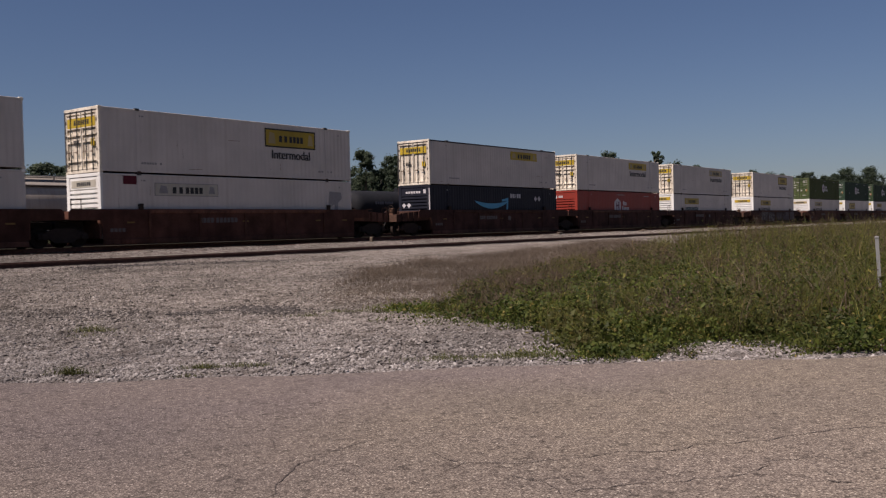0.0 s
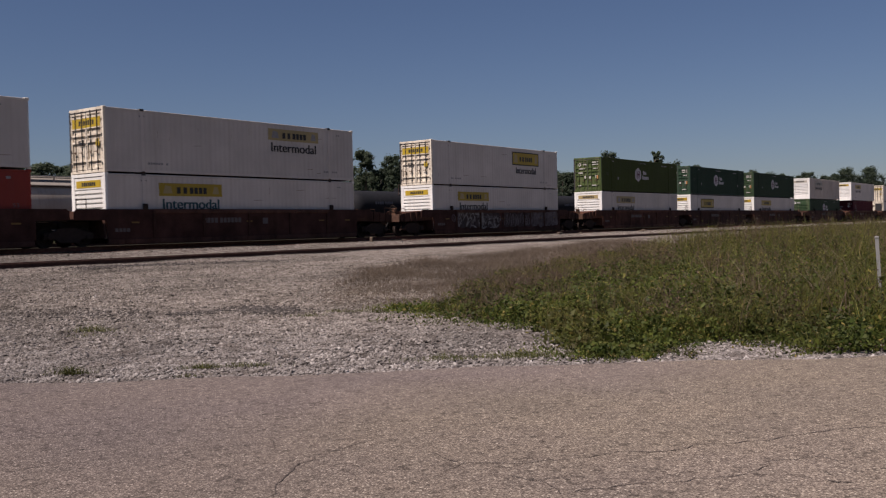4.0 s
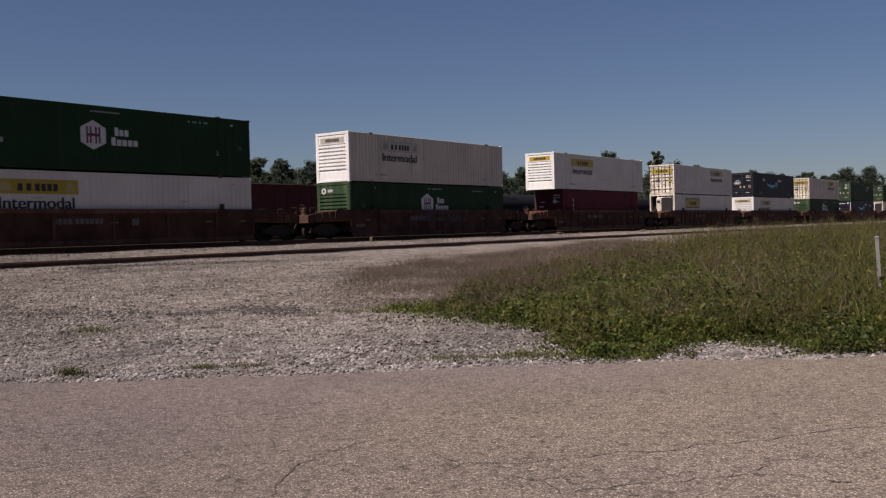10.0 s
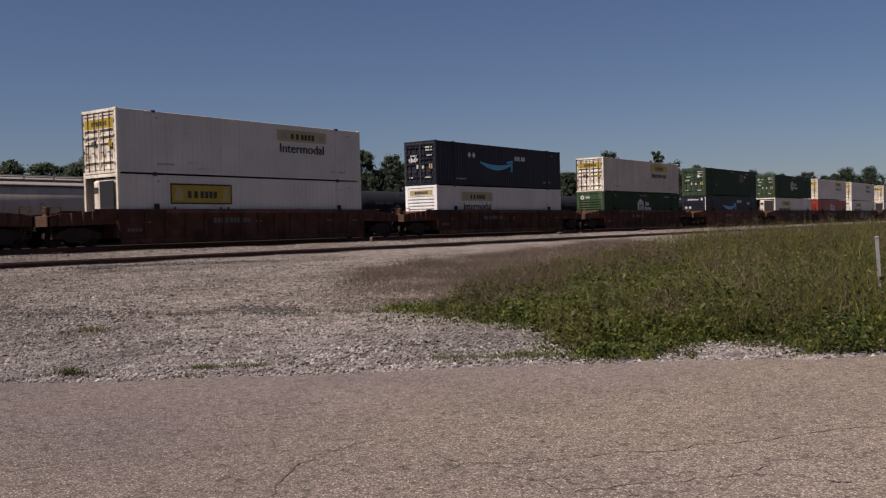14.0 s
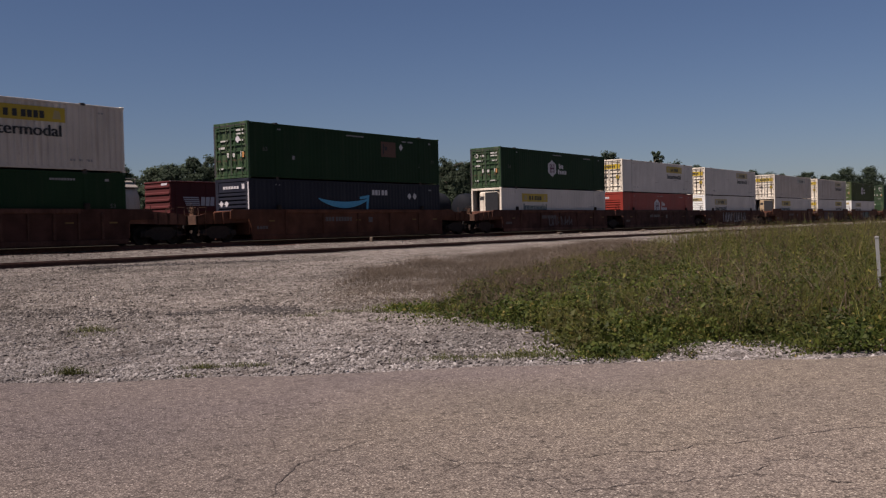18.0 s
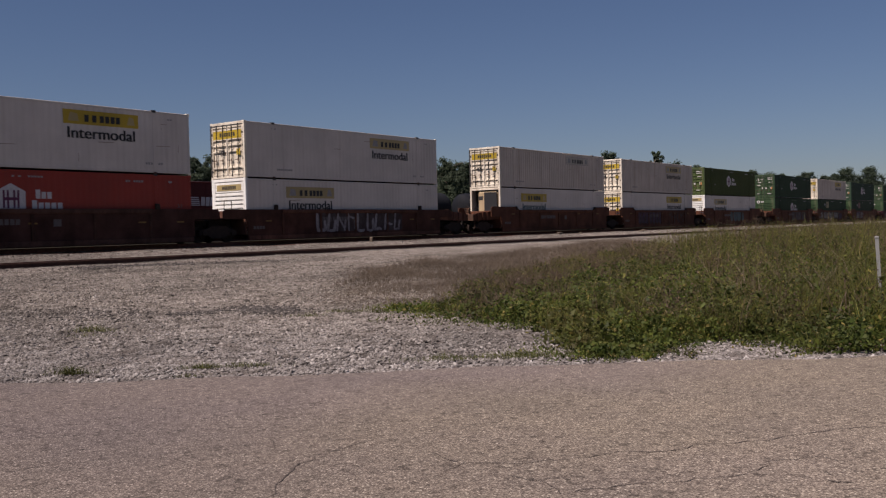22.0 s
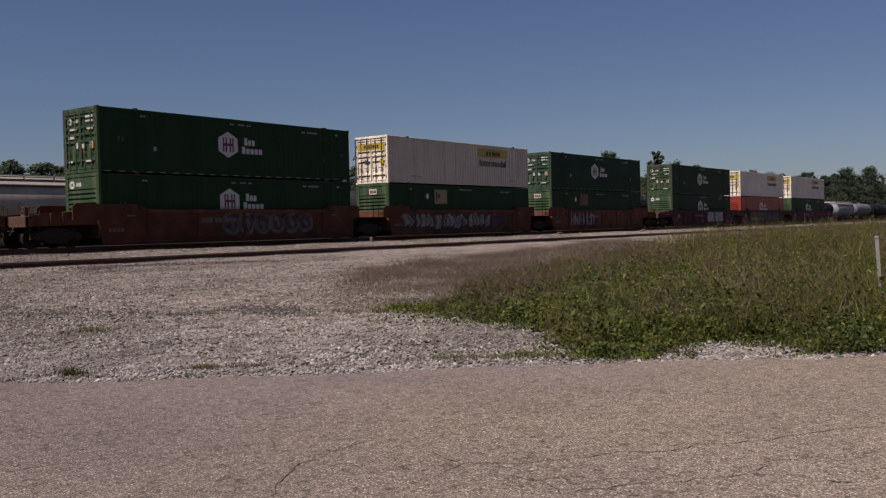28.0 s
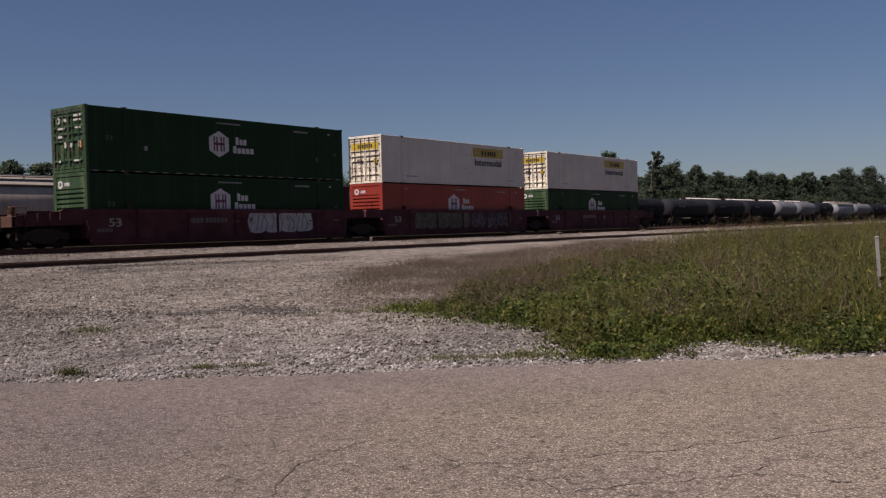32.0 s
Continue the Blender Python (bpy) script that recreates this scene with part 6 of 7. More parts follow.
covered_hopper(3.9)
covered_hopper(22.6, 18.35, marks=False)
gondola(42.5, 19.2)
tank_car(62.2, 16.2, "tankgrey", label="dark grey")
tank_car(79.8)
tank_car(97.6, color="tankgrey", label="dark grey")
tank_car(115.4)
tank_car(133.2, color="tankgrey", label="dark grey")
tank_car(151.0)
tank_car(168.8)
tank_car(187.0, 13.0, "tankpale", label="pale grey")
tank_car(201.0, 13.0, "tankpale", label="pale grey")
tank_car(215.5, 13.5)
covered_hopper(231.0, 17.6, "hopper_blue", marks=False)
tank_car(250.5, color="tankpale", label="pale grey")
tank_car(268.5)
tank_car(286.5, color="tankgrey", label="dark grey")
build_track("far_yard_track", 67.0, RAIL_Z, "second yard track", ties=False)


def boxcar(x, L=16.0, yc=67.0):
    """Plain-sided white boxcar with posts, a sliding door and a ridged roof."""
    car = thing("boxcar", "dull white boxcar with ridged roof on far yard track", "railway car", "standing yard cars", (x, yc, RAIL_Z))
    yard_frame(car, L, "steel", 1.0)
    part("body", lambda: Geo().bevel_box(0.1, L - 0.1, -1.5, 1.5, 1.05, 4.75, 0.04), "hopper", car, key=("bbody", L))
    part("roof", lambda: Geo().add([(0, -1.55, 4.75), (L, -1.55, 4.75), (L, 0, 5.02), (0, 0, 5.02), (0, 1.55, 4.75), (L, 1.55, 4.75)], [(0, 1, 2, 3), (3, 2, 5, 4), (0, 3, 4), (1, 5, 2)]), "white", car, key=("broof", L))
    part("sliding_door", lambda: Geo().bevel_box(L / 2 - 1.5, L / 2 + 1.5, -1.58, -1.5, 1.15, 4.5, 0.02), "hopper", car, key=("bdoor", L))
    for i in range(9):
        part("side_post", lambda: Geo().box(-0.05, 0.05, -1.56, -1.5, 1.1, 4.7), "hopper", car, key="bpost", at=(0.7 + i * (L - 1.4) / 8, 0, 0))


for fx in (166.0, 186.5, 206.0, 225.0, 262.0):
    boxcar(fx)


# ---- trees behind the yard ----
def leaf_cloud(clumps, per, size, seed):
    """Many small leaf sprays in clumps (x, y, z, radius)."""
    r = np.random.RandomState(seed)
    c = np.array(clumps)
    k = np.repeat(np.arange(len(c)), per)
    d = r.normal(size=(len(k), 3))
    d /= np.linalg.norm(d, axis=1)[:, None]
    rad = np.minimum(np.abs(r.normal(scale=0.7, size=len(k))), r.uniform(0.8, 1.25, len(k)))
    p = c[k, :3] + d * (rad * c[k, 3])[:, None] * np.array([1, 1, 0.8])
    n = d + r.normal(scale=0.6, size=d.shape) + np.array([0, 0, 0.5])
    n /= np.linalg.norm(n, axis=1)[:, None]
    t = np.cross(n, r.normal(size=n.shape))
    t /= np.linalg.norm(t, axis=1)[:, None]
    b = np.cross(n, t)
    s = (size * r.uniform(0.6, 1.4, len(k)))[:, None]
    v = np.stack([p - t * s, p - b * s * 0.55 + n * s * 0.15, p + t * s, p + b * s * 0.55 + n * s * 0.1], 1).reshape(-1, 3)
    return v, np.arange(len(v)).reshape(-1, 4)


def tree_kind(seed, tall, spread, leaf, per=78, clumps=150):
    """Meshes of one tree, 10 m tall at scale 1: tapered trunk, limbs, crown."""
    rnd = random.Random(seed)
    trunk, limbs = Geo(), []
    pts = [Vector((0, 0, -0.3))]
    for i in range(5):
        pts.append(pts[-1] + Vector((rnd.uniform(-0.25, 0.25), rnd.uniform(-0.25, 0.25), tall * 0.17)))
    for i, (a, b) in enumerate(zip(pts, pts[1:])):
        trunk.tube(a, b, 0.24 - i * 0.04, 0.24 - (i + 1) * 0.04, n=7, caps=False)
    cl = []
    for i in range(12):
        base = pts[2 + i % 4]
        a = rnd.uniform(0, 2 * math.pi)
        tip = base + Vector((math.cos(a) * spread * rnd.uniform(0.3, 0.62), math.sin(a) * spread * rnd.uniform(0.3, 0.62), tall * rnd.uniform(0.03, 0.14)))
        g = Geo().tube(base, (base + tip) / 2 + Vector((0, 0, 0.2)), 0.09, 0.06, n=5, caps=False).tube((base + tip) / 2 + Vector((0, 0, 0.2)), tip, 0.06, 0.02, n=5, caps=False)
        limbs.append(g)
    for i in range(clumps):
        u = rnd.random()
        z = tall * (0.08 + 0.88 * u)
        w = spread * (1.0 - abs(u - 0.38) ** 1.5 * 1.5) * rnd.uniform(0.15, 1.0)
        a = rnd.uniform(0, 2 * math.pi)
        cl.append((math.cos(a) * w, math.sin(a) * w, z, spread * rnd.uniform(0.13, 0.30) * (1.1 - 0.35 * u)))
    v, f = leaf_cloud(cl, per, 0.145, seed)
    crown = np_mesh("crown", v, f)
    crown.materials.append(M[leaf])
    tm = trunk.mesh("trunk")
    tm.materials.append(M["bark"])
    lm = []
    for g in limbs[:6]:
        m = g.mesh("limb")
        m.materials.append(M["bark"])
        lm.append(m)
    return tm, lm, crown


TREE_KINDS = [tree_kind(11, 10, 3.2, "leaf_a"), tree_kind(12, 10, 2.6, "leaf_a"), tree_kind(13, 10, 3.8, "leaf_b", clumps=165), tree_kind(14, 10, 3.0, "leaf_b"), tree_kind(15, 10, 1.9, "leaf_a", clumps=120), tree_kind(16, 10, 4.4, "leaf_a", clumps=190)]


def tree(kind, x, y, height, turn, wide=1.0, words="dark green broadleaf tree behind the yard", limbs=True):
    tm, lm, crown = TREE_KINDS[kind]
    s = height / 9.9
    ob = thing("tree", words, "tree", "trees behind the yard", (x, y, 0.9))
    ob.rotation_euler = (0, 0, turn)
    ob.scale = (s * wide, s * wide, s)
    for name, me in [("trunk", tm), *(("limb", m) for m in lm if limbs), ("crown", crown)]:
        o = new(name, me)
        o.parent = ob


FRONT_TREES = [(49, 90, 8.7), (57, 100, 8.0), (60, 95, 9.3), (65, 95, 9.2), (67, 88, 8.9), (68, 85, 9.5), (71, 85, 9.8), (82, 90, 10.5), (91, 95, 11.0), (97, 95, 10.9), (100, 88, 12.3), (103, 85, 11.4), (119, 95, 11.7), (123, 90, 12.1), (128, 90, 11.8), (201, 100, 17.9), (160, 70, 14.0), (179, 75, 13.1), (204, 80, 13.7), (246, 90, 14.2), (273, 90, 15.6), (301, 90, 15.5), (332, 90, 17.0), (354, 90, 16.7), (344, 80, 18.2), (379, 80, 19.9)]
rnd = random.Random(21)
for i, (tx, ty, th) in enumerate(FRONT_TREES):
    tree(4 if i == 16 else rnd.choice((0, 1, 2, 3)) if i < 24 else 5, tx, ty, th, rnd.uniform(0, 6.3), 0.95 if i == 16 else 1.0)
fx = 22.0
while fx < 620:
    near = np.interp(fx, [20, 60, 100, 130, 200, 300, 380, 620], [10.5, 10.6, 11.6, 12.2, 14.8, 16.5, 19.0, 22.0])
    tree(rnd.randrange(6), fx, rnd.uniform(92, 118), near * rnd.uniform(0.75, 0.98), rnd.uniform(0, 6.3), 1.15, limbs=False)
    fx += rnd.uniform(2.0, 3.8) * (1 + fx / 450)
# the wood behind, a closed wall of crowns
fx = 30.0
while fx < 640:
    near = np.interp(fx, [20, 60, 100, 130, 200, 300, 380, 620], [11.4, 11.8, 12.6, 13.2, 15.4, 17.2, 19.4, 22.4])
    tree(rnd.choice((2, 3, 5)), fx, rnd.uniform(119, 132), near * rnd.uniform(0.86, 1.0), rnd.uniform(0, 6.3), 1.35, limbs=False)
    fx += rnd.uniform(3.2, 4.6) * (1 + fx / 400)
# scrub along the foot of the trees
fx = 24.0
while fx < 520:
    tree(rnd.choice((2, 3, 5)), fx, rnd.uniform(78, 90), rnd.uniform(3.6, 6.0) * (1 + fx / 600), rnd.uniform(0, 6.3), 1.7, "low green scrub below the tree line", False)
    fx += rnd.uniform(3, 5.5) * (1 + fx / 300)

# ---- gravel, weeds and the marker post ----
def inside(px, py, poly):
    """Which points lie in the outline."""
    hit = np.zeros(len(px), bool)
    for (xa, ya), (xb, yb) in zip(poly, poly[1:] + poly[:1]):
        cross = ((ya > py) != (yb > py)) & (px < (xb - xa) * (py - ya) / ((yb - ya) or 1e-9) + xa)
        hit ^= cross
    return hit


def ripple(x, y, k=1.0):
    """Smooth uneven field from 0 to 1."""
    return 0.5 + 0.25 * (np.sin(x * 1.7 * k + 1.3 * np.sin(y * 0.9 * k)) + np.sin(y * 2.1 * k + 1.7 * np.sin(x * 1.1 * k + 2.0)))


VINE = [(13.74, 11.65), (13.58, 10.43), (13.08, 8.85), (12.79, 7.73), (11.5, 6.58), (10.2, 5.35), (10.55, 4.75), (11.49, 4.95), (12.03, 4.75), (12.6, 4.25), (12.4, 3.65), (11.55, 3.1), (12.05, 2.4), (12.6, 1.0), (14, -3), (40, -22), (70, -25), (90, 12), (60, 12), (40, 12), (28, 12.4), (20, 11.0), (16.5, 10.4), (15, 10.9)]
TALL = [(14.0, 10.0), (15.4, 11.2), (18, 12.6), (22, 14.2), (28, 15.9), (36, 17.4), (45, 18), (60, 19), (100, 20), (150, 20), (150, -30), (60, -22), (30, -6), (14.0, 1.6), (12.9, 3.6), (12.2, 5.2), (13.4, 7.6)]
DRY = [(15.0, 14.2), (18.0, 16.7), (20.2, 18.3), (25, 20.6), (31.6, 21.9), (41, 24), (55, 27.3), (48, 19), (30, 15.0), (22, 12.4), (18, 10.7), (15.5, 10.6), (14.0, 11.5), (13.2, 13.2)]

MARGIN = [(13.9, 9.4), (15.4, 10.9), (18, 12.4), (22, 14.0), (28, 15.8), (36, 17.5), (38, 15.0), (30, 12.4), (22, 9.9), (17, 8.4), (14.6, 7.9)]


def vigour(x, y):
    """How high the growth stands: low by the gravel, high towards the marker post and beyond it."""
    return np.clip(0.58 + 0.050 * (x - 1.9 * y), 0.42, 1.25)


def dying(x, y):
    """1 in the patches where the growth has turned reddish brown, 0 where it is green."""
    f = 0.55 * ripple(x * 0.8 + 9, y * 0.8 - 4, 0.8) + 0.45 * ripple(x - 6, y + 3, 1.9)
    margin = np.clip((y - 9.4 - 0.2 * x + 0.9 * ripple(x, y, 1.6)) / 1.2, 0, 0.95)
    return np.clip(np.maximum((f - 0.525) * 6, margin) * np.clip(1.85 - vigour(x, y), 0.65, 1), 0, 1)


def scatter(n, poly, r, bias):
    """Points in the outline, thicker near the camera."""
    a = np.array(poly)
    x0, x1, y0, y1 = a[:, 0].min(), a[:, 0].max(), a[:, 1].min(), a[:, 1].max()
    x = x0 + (x1 - x0) * r.uniform(size=n * 6) ** bias
    y = r.uniform(y0, y1, n * 6)
    ok = inside(x, y, poly)
    # only the cone in front of the camera is dense
    ang = np.degrees(np.arctan2(x, y))
    ok &= (ang > 22) & (ang < 84)
    return x[ok][:n], y[ok][:n]


def stones(r, x, y, lo, hi, name, label, mat="stone"):
    corners = np.array([(-1, -1, -1), (1, -1, -1), (1, 1, -1), (-1, 1, -1), (-1, -1, 1), (1, -1, 1), (1, 1, 1), (-1, 1, 1)], float) * 0.5
    quads = np.array([(0, 3, 2, 1), (4, 5, 6, 7), (0, 1, 5, 4), (1, 2, 6, 5), (2, 3, 7, 6), (3, 0, 4, 7)])
    n = len(x)
    s = lo + (hi - lo) * r.uniform(size=n) ** 3.0
    v = corners[None] * r.uniform(0.55, 1.1, (n, 8, 1)) * np.stack([s, s * r.uniform(0.6, 1, n), s * r.uniform(0.4, 0.8, n)], 1)[:, None, :]
    q = r.normal(size=(n, 4))
    q /= np.linalg.norm(q, axis=1)[:, None]
    w, a, b, c = q.T
    rot = np.stack([1 - 2 * (b * b + c * c), 2 * (a * b - c * w), 2 * (a * c + b * w), 2 * (a * b + c * w), 1 - 2 * (a * a + c * c), 2 * (b * c - a * w), 2 * (a * c - b * w), 2 * (b * c + a * w), 1 - 2 * (a * a + b * b)], 1).reshape(n, 3, 3)
    v = np.einsum("nij,nkj->nki", rot, v) * np.array([1.15, 1.15, 0.62])
    v += np.stack([x, y, np.maximum(ground_z(x, y), -0.012) + s * 0.12], 1)[:, None, :]
    f = (np.arange(n)[:, None, None] * 8 + quads[None]).reshape(-1, 4)
    me = np_mesh(name, v.reshape(-1, 3), f)
    me.materials.append(M[mat])
    tagged(new(name, me), label, "gravel", kind="stuff")


def pebbles(r, x, y):
    """The finer chips: low five-sided points half sunk in the ground."""
    n = len(x)
    s = 0.010 + 0.024 * r.uniform(size=n) ** 1.6
    a = r.uniform(0, 2 * np.pi, (n, 1)) + np.arange(5)[None] * (2 * np.pi / 5) + r.uniform(-0.4, 0.4, (n, 5))
    rad = s[:, None] * r.uniform(0.6, 1.1, (n, 5))
    z = np.maximum(ground_z(x, y), -0.012)
    ring = np.stack([x[:, None] + rad * np.cos(a), y[:, None] + rad * np.sin(a), np.repeat(z[:, None] - 0.004, 5, 1)], 2)
    tip = np.stack([x + r.normal(size=n) * s * 0.35, y + r.normal(size=n) * s * 0.35, z + s * r.uniform(0.5, 1.1, n)], 1)[:, None, :]
    v = np.concatenate([ring, tip], 1).reshape(-1, 3)
    k = np.arange(5)
    f = (np.arange(n)[:, None, None] * 6 + np.stack([k, (k + 1) % 5, np.full(5, 5)], 1)[None]).reshape(-1, 3)
    me = np_mesh("fine_gravel", v, f)
    me.materials.append(M["stone"])
    tagged(new("fine_gravel", me), "fine pale limestone chips over the yard", "gravel", kind="stuff")


def build_gravel():
    r = np.random.RandomState(5)
    x = 2 + 34 * r.uniform(size=420000) ** 1.5
    y = r.uniform(-2, 29.5, 420000)
    e = edge_dist(x, y)
    ang = np.degrees(np.arctan2(x, y))
    dens = np.clip(0.5 + 0.8 * ripple(x, y, 0.5) - 0.01 * y, 0.25, 1) * np.clip(1.7 - np.hypot(x, y) / 30, 0.25, 1)
    keep = (e > -0.02) & (ang > 18) & (ang < 84) & (r.uniform(size=len(x)) < dens) & ~inside(x, y, TALL)
    stones(r, x[keep][:60000], y[keep][:60000], 0.013, 0.054, "gravel_stones", "loose pale limestone chips over the yard")
    pebbles(r, x[keep][60000:165000], y[keep][60000:165000])
    # coarser stones that stand out of it, in drifts
    x = 3 + 26 * r.uniform(size=60000) ** 1.3
    y = r.uniform(3, 29.3, 60000)
    ang = np.degrees(np.arctan2(x, y))
    keep = (r.uniform(size=len(x)) < np.clip((edge_dist(x, y) - 1.0) / 5, 0.0, 1)) & (ang > 18) & (ang < 80) & (r.uniform(size=len(x)) < ripple(x, y, 1.1) * ripple(x + 5, y - 3, 2.7) * 1.2) & ~inside(x, y, TALL)
    stones(r, x[keep][:7000], y[keep][:7000], 0.032, 0.082, "coarse_stones", "larger limestone lumps lying in the gravel")
    # strays on the asphalt edge
    t = r.uniform(-14, 9, 2600)
    o = -np.abs(r.normal(scale=0.5, size=2600))
    x = EDGE_A.x - EDGE_N.y * t + EDGE_N.x * o
    y = EDGE_A.y + EDGE_N.x * t + EDGE_N.y * o
    stones(r, x, y, 0.008, 0.03, "stray_chips", "scattered chips along the asphalt edge")
    # a few loose chips out on the road
    t, o = r.uniform(-12, 8, 420), -r.uniform(0.2, 5.0, 420)
    stones(r, EDGE_A.x - EDGE_N.y * t + EDGE_N.x * o, EDGE_A.y + EDGE_N.x * t + EDGE_N.y * o, 0.008, 0.022, "road_chips", "loose chips scattered over the asphalt")
    # a dark streak across the gravel, and grime beside the siding
    t = r.choice(4, 6200, p=[0.05, 0.13, 0.14, 0.68])
    x = np.array([9.5, 10.1, 11.3, 12.45])[t] + r.normal(size=len(t)) * np.array([0.45, 0.45, 0.30, 0.28])[t]
    y = np.array([15.9, 15.0, 14.2, 13.55])[t] + r.normal(size=len(t)) * np.array([0.50, 0.50, 0.16, 0.40])[t]
    stones(r, x, y, 0.012, 0.055, "dark_gravel", "dark chips in the gravel", "dark_stone")
    t = r.randint(0, 4, 3800)
    x = np.array([18.0, 19.6, 21.2, 23.9])[t] + r.normal(size=len(t)) * np.array([0.5, 0.65, 0.7, 0.95])[t]
    y = np.array([27.9, 28.4, 28.0, 27.1])[t] + r.normal(size=len(t)) * np.array([0.35, 0.32, 0.4, 0.40])[t]
    stones(r, x, y, 0.02, 0.085, "sooty_ballast", "sooty dark ballast beside the siding", "dark_stone")
    x = 12 + 50 * r.uniform(size=5000)
    y = 30.05 + r.normal(scale=0.16, size=5000)
    stones(r, x, y, 0.02, 0.06, "grimy_ballast", "grimy ballast along the rusty rail", "dark_stone")
    x = 6 + 110 * r.uniform(size=20000) ** 1.4
    y = np.where(r.uniform(size=20000) < 0.8, r.uniform(32.4, 34.9, 20000), r.uniform(29.2, 32.4, 20000))
    stones(r, x, y, 0.025, 0.07, "track_ballast", "pale crushed ballast beside the rails")
    x = 8 + 100 * r.uniform(size=12000) ** 1.3
    stones(r, x, r.uniform(34.85, 38.6, 12000), 0.025, 0.065, "rusty_ballast", "rust-brown ballast in the main track", "rusty_stone")


def leaves(x, y, z, size, r, up=0.7, loose=0.55):
    n = len(x)
    nrm = r.normal(scale=loose, size=(n, 3)) + np.array([-0.15, -0.15, up])
    nrm /= np.linalg.norm(nrm, axis=1)[:, None]
    t = np.cross(nrm, r.normal(size=(n, 3)))
    t /= np.linalg.norm(t, axis=1)[:, None]
    b = np.cross(nrm, t)
    p = np.stack([x, y, z], 1)
    s = size[:, None]
    v = np.stack([p - t * s * 0.5, p - b * s * 0.34 - nrm * s * 0.1, p + t * s * 0.7, p + b * s * 0.34 - nrm * s * 0.1], 1)
    return v.reshape(-1, 3), np.arange(4 * n).reshape(-1, 4)


def blades(x, y, z0, h, width, r, lean=0.35):
    """Grass blades of two joints that bend over."""
    n = len(x)
    a = r.uniform(0, 2 * np.pi, n)
    side = np.stack([np.cos(a), np.sin(a), np.zeros(n)], 1) * (width / 2)[:, None]
    d = r.normal(scale=lean, size=(n, 2)) * h[:, None]
    p0 = np.stack([x, y, z0], 1)
    p1 = p0 + np.stack([d[:, 0] * 0.35, d[:, 1] * 0.35, h * 0.6], 1)
    p2 = p0 + np.stack([d[:, 0], d[:, 1], h], 1)
    v = np.stack([p0 - side, p0 + side, p1 + side * 0.8, p1 - side * 0.8, p2 + side * 0.15, p2 - side * 0.15], 1).reshape(-1, 3)
    k = np.arange(n)[:, None] * 6
    return v, np.concatenate([k + np.array([[0, 1, 2, 3]]), k + np.array([[3, 2, 4, 5]])])


def stuff(name, v, f, mat, label, category):
    me = np_mesh(name, v, f)
    me.materials.append(M[mat])
    return tagged(new(name, me), label, category, kind="stuff")


